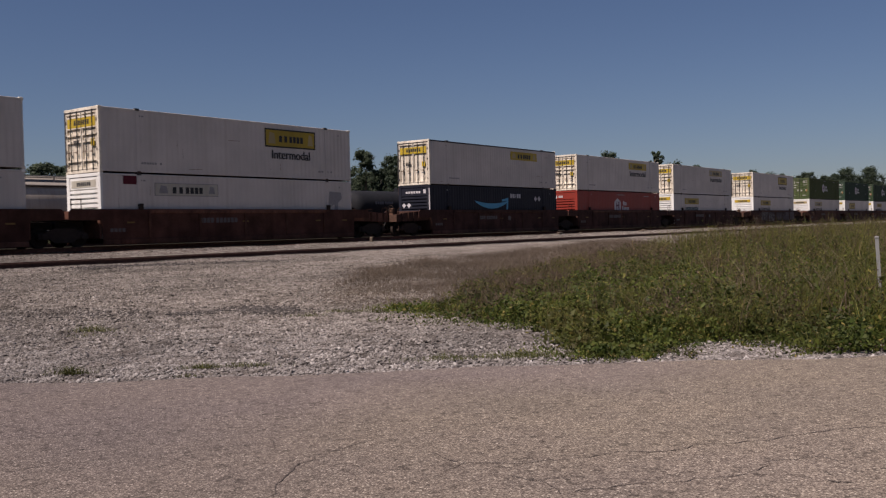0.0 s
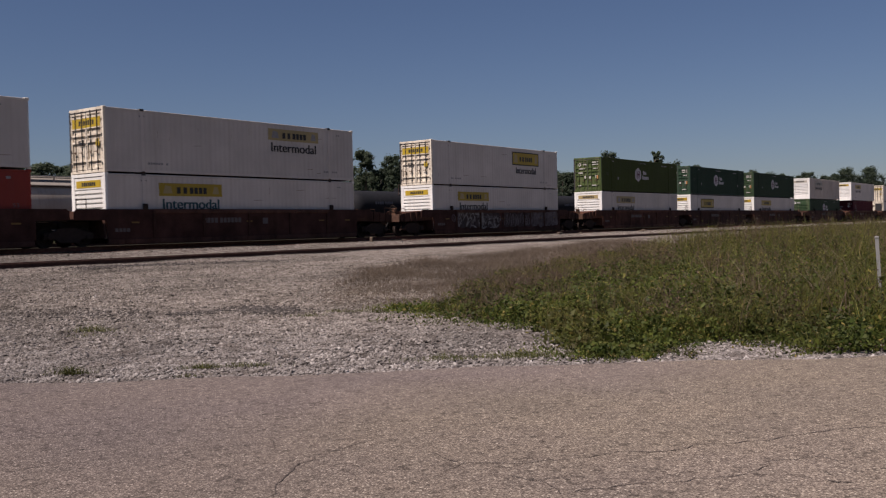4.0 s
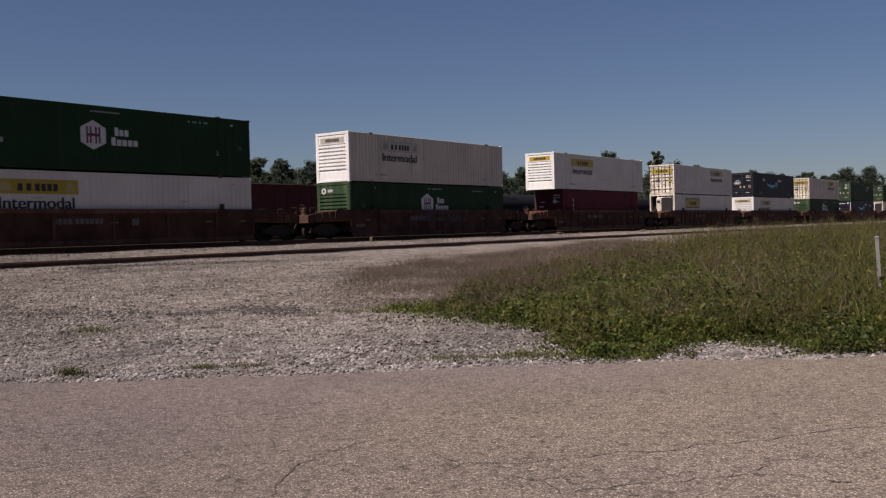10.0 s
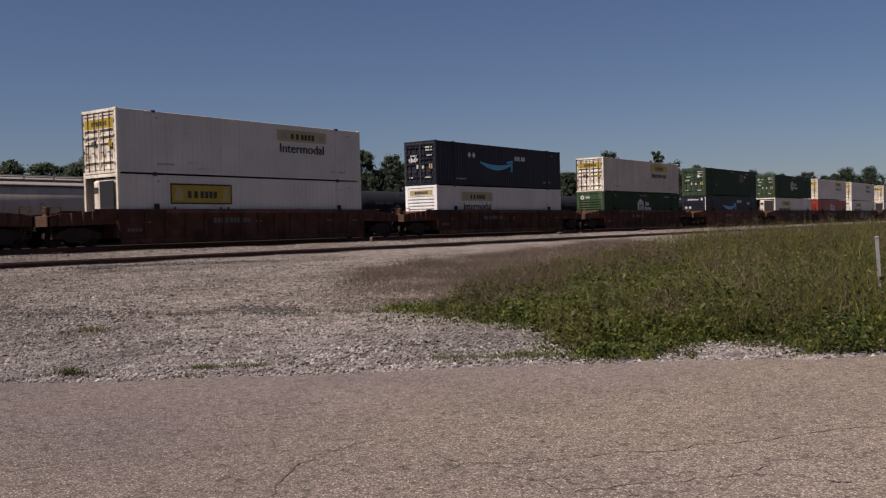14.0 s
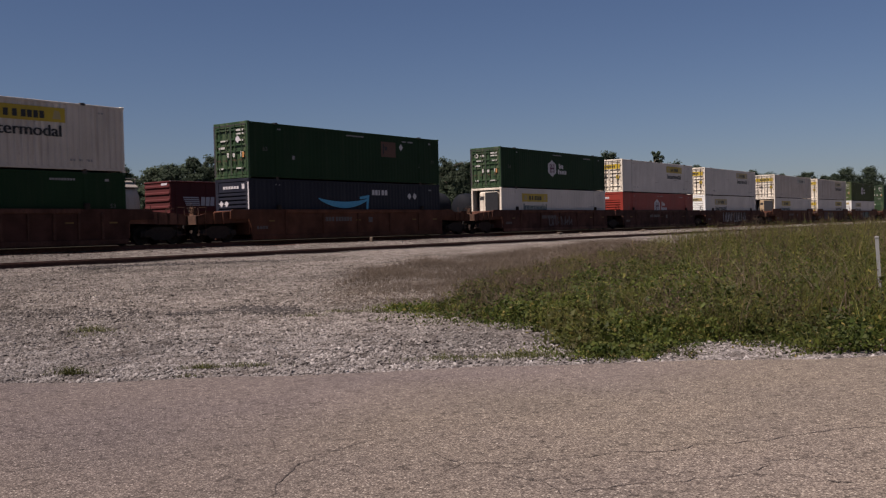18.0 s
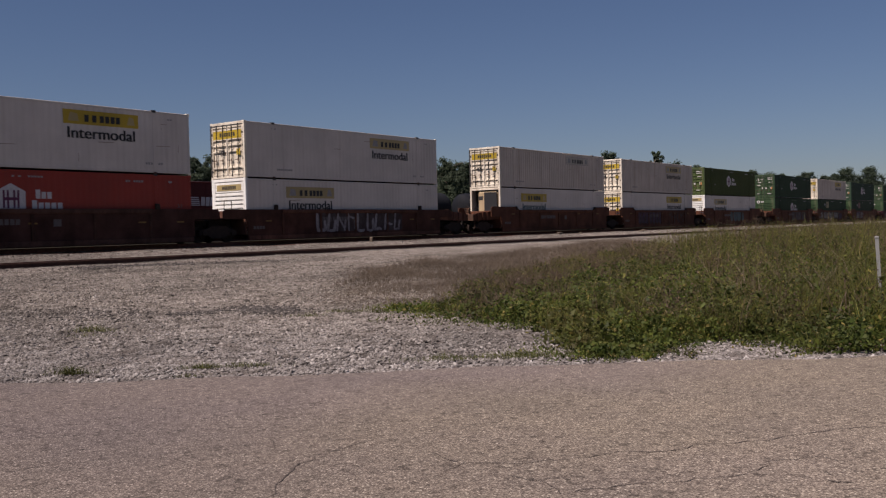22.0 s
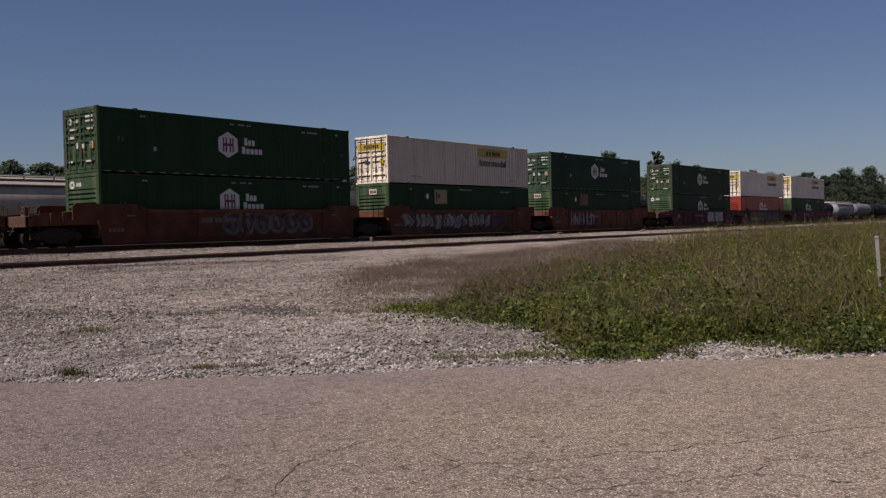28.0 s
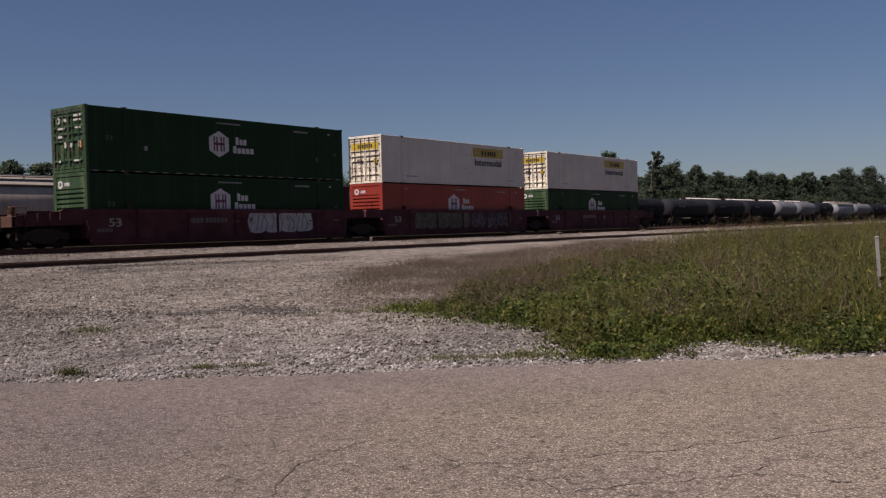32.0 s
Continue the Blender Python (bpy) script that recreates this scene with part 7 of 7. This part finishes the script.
def build_weeds():
    r = np.random.RandomState(8)
    # creeping leaves in a low mat of uneven mounds
    x, y = scatter(165000, VINE, r, 2.6)
    x, y = x + r.normal(scale=0.13, size=len(x)), y + r.normal(scale=0.13, size=len(x))
    edge = np.clip((edge_dist(x, y) - 0.1) / 5.0, 0, 1)
    lump = ripple(x, y, 2.3) ** 1.4
    hc = (0.10 + 0.22 * edge) * (0.2 + 1.1 * ripple(x, y, 1.3)) + 0.42 * edge * lump + 0.12 * ripple(x, y, 3.7)
    keep = (r.uniform(size=len(x)) < np.clip(0.25 + 1.5 * lump, 0.3, 1.0) * (1 - 0.7 * dying(x, y))) & (edge_dist(x, y) > 0.04)
    hc = hc * np.where(x < 17, np.clip((13.2 - y) / 4.5, 0.25, 1), 1) * (0.35 + 0.75 * vigour(x, y))
    z = ground_z(x, y) + hc * r.uniform(0.02, 1, len(x)) ** 0.7
    size = (0.021 + 0.062 * r.uniform(size=len(x)) ** 2.0) * (1 + np.hypot(x, y) / 70)
    stuff("vine_mat", *leaves(x[keep], y[keep], z[keep], size[keep], r, 0.85, 0.8), "vine", "dense green creeping vine leaves over the ground", "weeds")
    # single plants heaped in it, each a loose dome of leaves
    cx, cy = scatter(2300, VINE, r, 2.3)
    keep = (edge_dist(cx, cy) > 0.25) & (ripple(cx + 4, cy + 1, 1.0) > r.uniform(0.1, 0.6, len(cx))) & (r.uniform(size=len(cx)) > 0.8 * dying(cx, cy))
    cx, cy = cx[keep], cy[keep]
    rad = 0.14 + 0.42 * r.uniform(size=len(cx)) ** 1.6
    top = rad * r.uniform(0.7, 1.5, len(cx)) + 0.16 * np.clip((edge_dist(cx, cy) - 0.3) / 3, 0, 1)
    top = top * np.where(cx < 17, np.clip((13.2 - cy) / 4.5, 0.25, 1), 1) * (0.4 + 0.75 * vigour(cx, cy))
    k = np.repeat(np.arange(len(cx)), 82)
    a, u = r.uniform(0, 2 * np.pi, len(k)), np.sqrt(r.uniform(0, 1, len(k)))
    x, y = cx[k] + rad[k] * u * np.cos(a), cy[k] + rad[k] * u * np.sin(a)
    z = ground_z(x, y) + top[k] * (1 - 0.75 * u ** 2) * r.uniform(0.7, 1.05, len(k))
    size = (0.025 + 0.050 * r.uniform(size=len(k)) ** 2) * r.uniform(0.7, 1.5, len(cx))[k]
    stuff("leafy_plants", *leaves(x, y, z, size, r, 0.85, 0.7), "vine", "leafy green plants heaped among the vines", "weeds")
    # outliers at the fringe
    m = 1500
    k = r.randint(0, 12, m)
    a = np.array(VINE)
    a = a[k] + (a[(k + 1) % 24] - a[k]) * r.uniform(size=(m, 1))
    xo, yo = a[:, 0] + r.normal(scale=0.28, size=m), a[:, 1] + r.normal(scale=0.28, size=m)
    ok = edge_dist(xo, yo) > 0.05
    stuff("vine_fringe", *leaves(xo[ok], yo[ok], ground_z(xo[ok], yo[ok]) + r.uniform(0.02, 0.12, ok.sum()), r.uniform(0.03, 0.06, ok.sum()), r, 0.6, 0.8), "vine", "stray vine leaves on the gravel", "weeds")
    # small plants that have run out on to the gravel
    m = 95
    k = r.randint(0, 11, m)
    a = np.array(VINE)
    a = a[k] + (a[k + 1] - a[k]) * r.uniform(size=(m, 1))
    cx, cy = a[:, 0] - np.abs(r.normal(scale=0.45, size=m)), a[:, 1] + r.normal(scale=0.3, size=m)
    ok = edge_dist(cx, cy) > 0.2
    cx, cy = cx[ok], cy[ok]
    k = np.repeat(np.arange(len(cx)), 34)
    rad = r.uniform(0.06, 0.17, len(cx))[k]
    x, y = cx[k] + r.normal(size=len(k)) * rad, cy[k] + r.normal(size=len(k)) * rad
    stuff("stray_plants", *leaves(x, y, ground_z(x, y) + r.uniform(0.01, 0.9, len(k)) * rad, r.uniform(0.024, 0.05, len(k)), r, 0.6, 0.8), "vine", "small green plants straying on to the gravel", "weeds")
    # grass that comes up through the leaves
    x, y = scatter(84000, VINE, r, 2.2)
    keep = (ripple(x + 2, y, 0.9) > r.uniform(0.25, 0.8, len(x))) & (edge_dist(x, y) > 0.15)
    x, y = x[keep], y[keep]
    h = r.uniform(0.2, 0.75, len(x)) * vigour(x, y)
    stuff("grass_in_vines", *blades(x, y, ground_z(x, y), h, np.full(len(x), 0.009), r, 0.55), "weed", "thin grass coming up through vines", "grass")
    # tall grass in clumps: green, tan and reddish patches in turn
    for name, n, per, mat, label, phase, cover in (("tall_weeds", 6600, 17, "weed", "tall green weeds in ragged clumps", 5.0, 0.72), ("tan_grass", 1900, 14, "dry", "tall tan grass going to seed", 11.0, 0.55), ("red_grass", 5000, 14, "plume", "reddish-brown dying grass in patches", 17.0, 1.0)):
        cx, cy = scatter(n, TALL, r, 2.0)
        patch = 0.6 * ripple(cx + phase, cy - phase, 0.42) + 0.4 * ripple(cx - phase, cy, 1.1)
        bare = dying(cx, cy)
        ok = r.uniform(size=len(cx)) < np.clip((patch - 0.5) * 4 + cover, 0.04, 1) * (0.15 + 0.85 * bare if mat == "plume" else 1 - 0.75 * bare if mat == "weed" else 1)
        cx, cy = cx[ok], cy[ok]
        ch = (0.22 + 0.60 * ripple(cx, cy, 0.7) ** 1.3 + 0.65 * r.uniform(size=len(cx)) ** 4) * vigour(cx, cy)
        k = np.repeat(np.arange(len(cx)), per)
        x, y = cx[k] + r.normal(scale=0.11, size=len(k)), cy[k] + r.normal(scale=0.11, size=len(k))
        h = ch[k] * r.uniform(0.3, 1.15, len(k))
        w = 0.0065 * (0.7 + np.hypot(x, y) / 26)
        stuff(name, *blades(x, y, ground_z(x, y), h, w, r, 0.5), mat, label, "weeds")
    # a veil of dead stalks over the edge towards the gravel
    cx, cy = scatter(1900, MARGIN, r, 1.7)
    k = np.repeat(np.arange(len(cx)), 13)
    x, y = cx[k] + r.normal(scale=0.16, size=len(k)), cy[k] + r.normal(scale=0.16, size=len(k))
    h = (0.22 + 0.42 * r.uniform(size=len(cx)) ** 1.5)[k] * r.uniform(0.5, 1.1, len(k)) * (0.75 + 0.35 * vigour(x, y))
    half = k % 3 == 0
    for name, pick, mat, label in (("dead_stalks", ~half, "plume", "dead reddish stalks at the edge of the weeds"), ("bleached_stalks", half, "dry_red", "bleached stalks at the edge of the weeds")):
        stuff(name, *blades(x[pick], y[pick], ground_z(x[pick], y[pick]), h[pick], np.full(pick.sum(), 0.0075), r, 0.45), mat, label, "weeds")
    # broad-leaved weeds standing among the grass
    cx, cy = scatter(6200, TALL, r, 1.9)
    ok = (ripple(cx + 8, cy + 2, 0.6) > r.uniform(0.1, 0.7, len(cx))) & (r.uniform(size=len(cx)) > 0.85 * dying(cx, cy))
    cx, cy = cx[ok], cy[ok]
    k = np.repeat(np.arange(len(cx)), 38)
    ch = 0.14 + 0.68 * r.uniform(size=len(cx)) * vigour(cx, cy)
    u = r.uniform(0.05, 1.0, len(k))
    spread = 0.16 * (1.1 - 0.6 * u)
    x, y = cx[k] + r.normal(size=len(k)) * spread, cy[k] + r.normal(size=len(k)) * spread
    stuff("broad_weeds", *leaves(x, y, ground_z(x, y) + ch[k] * u, r.uniform(0.018, 0.046, len(k)) * (1 + np.hypot(x, y) / 70), r, 0.5, 0.8), "vine", "broad-leaved green weeds", "weeds")
    # ragged bushes along the far side, where the growth is highest
    far = np.array(TALL[1:9])
    m = 130
    k = r.randint(0, 7, m)
    c = far[k] + (far[k + 1] - far[k]) * r.uniform(size=(m, 1)) + r.normal(scale=0.5, size=(m, 2)) - np.array([0, 1.0])
    tall = r.uniform(0.40, 0.95, m) * vigour(c[:, 0], c[:, 1])
    k = np.repeat(np.arange(m), 70)
    x, y = c[k, 0] + r.normal(scale=0.22, size=len(k)), c[k, 1] + r.normal(scale=0.22, size=len(k))
    h = tall[k] * r.uniform(0.3, 1.1, len(k))
    half = (k % 2) == 0
    for name, pick, mat, label in (("bush_stems", half, "weed", "tall green stems along the far side"), ("dry_stems", ~half, "plume", "tall reddish stems along the far side")):
        stuff(name, *blades(x[pick], y[pick], ground_z(x[pick], y[pick]), h[pick], np.full(pick.sum(), 0.012), r, 0.4), mat, label, "weeds")
    u = r.uniform(0.3, 1.05, len(k))
    stuff("bush_leaves", *leaves(x, y, ground_z(x, y) + tall[k] * u, r.uniform(0.03, 0.07, len(k)), r, 0.4, 0.9), "weed", "leaves of tall weeds along the far side", "weeds")
    # seed stalks that stand above the rest, in loose bunches, with plumes
    cx, cy = scatter(1500, TALL, r, 1.3)
    ok = r.uniform(size=len(cx)) < 0.2 + 0.8 * dying(cx, cy)
    cx, cy = cx[ok], cy[ok]
    ch = (0.45 + 0.95 * r.uniform(size=len(cx)) ** 1.7) * vigour(cx, cy)
    k = np.repeat(np.arange(len(cx)), 9)
    x, y, h = cx[k] + r.normal(scale=0.16, size=len(k)), cy[k] + r.normal(scale=0.16, size=len(k)), ch[k] * r.uniform(0.65, 1.1, len(k))
    stuff("seed_stalks", *blades(x, y, ground_z(x, y), h, np.full(len(x), 0.010), r, 0.22), "plume", "thin reddish-brown seed stalks", "weeds")
    i = np.repeat(np.arange(len(x)), 16)
    u = r.uniform(0.35, 1.02, len(i))
    s = 0.10 * (1.2 - u)
    stuff("seed_heads", *leaves(x[i] + r.normal(size=len(i)) * s, y[i] + r.normal(size=len(i)) * s, ground_z(x[i], y[i]) + h[i] * u, r.uniform(0.014, 0.04, len(i)), r, 0.2, 0.9), "plume", "loose reddish-brown seed heads", "weeds")
    # thin wisps that stand far above the rest
    cx, cy = scatter(1500, TALL, r, 1.0)
    ok = (vigour(cx, cy) > 0.88) & (cx > 20)
    cx, cy = cx[ok], cy[ok]
    k = np.repeat(np.arange(len(cx)), 6)
    x, y = cx[k] + r.normal(scale=0.2, size=len(k)), cy[k] + r.normal(scale=0.2, size=len(k))
    h = r.uniform(0.8, 1.5, len(cx))[k] * r.uniform(0.7, 1.0, len(k))
    green = k % 5 < 3
    for name, pick, mat, label in (("tall_wisps", green, "weed", "thin yellow-green stalks standing above the weeds"), ("brown_wisps", ~green, "plume", "thin brown stalks standing above the weeds")):
        stuff(name, *blades(x[pick], y[pick], ground_z(x[pick], y[pick]), h[pick], np.full(pick.sum(), 0.017), r, 0.16), mat, label, "weeds")
    i = np.repeat(np.arange(len(x)), 14)
    u = r.uniform(0.55, 1.02, len(i))
    stuff("wisp_heads", *leaves(x[i] + r.normal(size=len(i)) * 0.09 * (1.25 - u), y[i] + r.normal(size=len(i)) * 0.09 * (1.25 - u), ground_z(x[i], y[i]) + h[i] * u, r.uniform(0.018, 0.045, len(i)), r, 0.2, 0.9), "weed", "loose yellow-green heads of the tall stalks", "weeds")
    # dark soil below the growth, and crumbs of it in the thin grass
    gx, gy = np.meshgrid(np.arange(10, 70, 0.3), np.arange(-12, 20, 0.3))
    gx, gy = (gx + r.normal(scale=0.05, size=gx.shape)).ravel(), (gy + r.normal(scale=0.05, size=gy.shape)).ravel()
    ok = inside(gx - 0.25, gy, VINE) & inside(gx + 0.1, gy + 0.35, VINE) | inside(gx, gy + 0.4, TALL) & inside(gx - 0.4, gy, TALL)
    ok &= edge_dist(gx, gy) > 0.5
    gx, gy = gx[ok], gy[ok]
    a = r.uniform(0, 6.28, len(gx))[:, None] + np.arange(6)[None] * (2 * np.pi / 6)
    rad = r.uniform(0.2, 0.3, (len(gx), 6))
    vx, vy = gx[:, None] + rad * np.cos(a), gy[:, None] + rad * np.sin(a)
    vz = ground_z(vx, vy) + 0.004 + r.uniform(0, 0.02, (len(gx), 1))
    stuff("soil", np.stack([vx, vy, vz], 2).reshape(-1, 3), np.arange(6 * len(gx)).reshape(-1, 6), "soil", "dark brown soil and litter below the weeds", "ground")
    x, y = scatter(15000, DRY, r, 1.6)
    x, y = x + r.normal(scale=0.9, size=len(x)), y + r.normal(scale=0.6, size=len(x))
    ok = r.uniform(size=len(x)) < np.clip((x - 12.8) / 4, 0.05, 0.7)
    x, y = x[ok], y[ok]
    stones(r, x, y, 0.012, 0.05, "soil_crumbs", "brown soil crumbs in the dry grass", "soil")
    # brown dry grass
    x, y = scatter(90000, DRY, r, 1.3)
    x, y = x + r.normal(scale=0.5, size=len(x)), y + r.normal(scale=0.35, size=len(x))
    ok = r.uniform(size=len(x)) < np.clip((x - 12.8) / 3, 0.10, 1)
    x, y = x[ok], y[ok]
    h = (0.08 + 0.30 * ripple(x, y, 0.9)) * r.uniform(0.4, 1.2, len(x)) * np.clip((x - 12.0) / 8, 0.25, 1.2)
    stuff("dry_grass", *blades(x, y, ground_z(x, y), h * 0.8, np.full(len(x), 0.0050), r, 0.9), "dry_red", "thin brown dry grass on gravel", "grass")
    # tufts along the asphalt and in the gravel
    xs, ys, hs = [], [], []
    for tx, ty, s, n, long in [(6.16, 10.02, 0.11, 260, 0.10), (7.21, 8.97, 0.13, 240, 0.09), (7.55, 8.6, 0.22, 200, 0.06), (8.62, 13.35, 0.22, 240, 0.10), (13.1, 11.95, 0.26, 300, 0.10), (12.2, 12.2, 0.20, 140, 0.08), (9.22, 6.72, 0.30, 420, 0.07), (9.81, 5.98, 0.34, 620, 0.09), (10.44, 4.95, 0.30, 380, 0.08), (6.70, 8.60, 0.09, 80, 0.04), (8.2, 12.9, 0.3, 90, 0.06)]:
        d = r.normal(scale=s, size=(n, 2))
        along = d[:, 0]
        across = d[:, 1] * 0.35
        xs.append(tx - EDGE_N.y * along + EDGE_N.x * across)
        ys.append(ty + EDGE_N.x * along + EDGE_N.y * across)
        hs.append(long * r.uniform(0.2, 1.2, n) * (0.35 + 0.9 * ripple(xs[-1] * 3, ys[-1] * 3, 1.5)))
    x, y, h = (np.concatenate(q) for q in (xs, ys, hs))
    stuff("grass_tufts", *blades(x, y, np.maximum(ground_z(x, y), 0), h, np.full(len(x), 0.007), r, 0.6), "turf", "small grass tufts at the asphalt edge", "grass")


def build_post():
    ob = thing("marker_post", "leaning chalky white steel marker post in the weeds", "post", at=(15.6, 3.15, 0.0))
    ob.rotation_euler = (0, radians(-3.0), radians(-53))
    part("post", Geo().box(-0.022, 0.022, -0.008, 0.0, -0.2, 1.30).box(-0.022, -0.014, 0.0, 0.022, -0.2, 1.30).box(0.014, 0.022, 0.0, 0.022, -0.2, 1.30), "post", ob)
    part("cap", Geo().bevel_box(-0.027, 0.027, -0.013, 0.027, 1.28, 1.315, 0.006), "post", ob)


def build_debris():
    """Old tie ends and a spike post left on the ballast."""
    for k, (x, w, h) in enumerate(((39.8, 0.14, 0.25), (61.2, 1.1, 0.14), (64.5, 0.7, 0.12), (75.5, 1.3, 0.10))):
        ob = thing("tie_fragment", "dark broken tie piece lying on the ballast", "debris", "tie pieces on the ballast", (x, 34.55, float(ground_z(x, 34.55))))
        ob.rotation_euler = (0.05, 0.06 * (k - 1), 0.3 * k)
        part("timber", Geo().bevel_box(-w / 2, w / 2, -0.1, 0.1, -0.05, h, 0.02), "tie", ob)


build_gravel()
build_debris()
build_weeds()
build_post()


# ---- how far the train has rolled towards the camera's left, second by second ----
ROLLED = [
    (0, -23.74), (0.5, -15.94), (1, -8.16), (1.5, -0.35), (2, 7.49), (2.5, 15.31), (3, 23.12), (5.5, 62.26),
    (6, 70.11), (6.5, 77.96), (7, 85.81), (7.5, 93.65), (8, 101.50), (8.5, 109.37), (9, 117.21),
    (9.5, 125.04), (10, 132.88), (10.5, 140.71), (11, 148.57), (11.5, 156.40), (12, 164.22), (12.5, 172.04), (13, 179.91),
    (13.5, 187.67), (14, 194.97), (14.5, 202.83), (16.5, 234.18), (17, 242.06), (17.5, 249.90), (18, 257.73), (18.5, 265.58),
    (19, 273.44), (19.5, 281.25), (20, 289.09), (20.5, 296.95), (21, 304.81), (21.5, 312.68), (22, 320.54), (22.5, 328.43),
    (23, 336.30), (23.5, 344.15), (24, 352.02), (24.5, 359.90), (25, 367.77), (25.5, 375.69), (27.5, 407.29),
    (28, 415.15), (28.5, 423.05), (29, 430.94), (29.5, 438.85), (30.4, 453.08), (32, 478.20),
]


def rolled(t):
    return float(np.interp(t, [r[0] for r in ROLLED], [r[1] for r in ROLLED]))


def motions():
    for ob, x, y, z in TRAIN:
        walk(ob, [(t, pose(x - s, y, z)) for t, s in ROLLED])
    # every wheelset turns alike: one set of keys serves them all
    first = WHEELSETS[0]
    walk(first, [(k / FPS, Euler((0, -rolled(k / FPS) / 0.42, 0)).to_matrix().to_4x4()) for k in range(int(32 * FPS) + 1)])
    keys = first.animation_data
    for w in WHEELSETS[1:]:
        w.rotation_mode = "QUATERNION"
        own = w.animation_data_create()
        own.action = keys.action
        own.action_slot = keys.action_slot


motions()
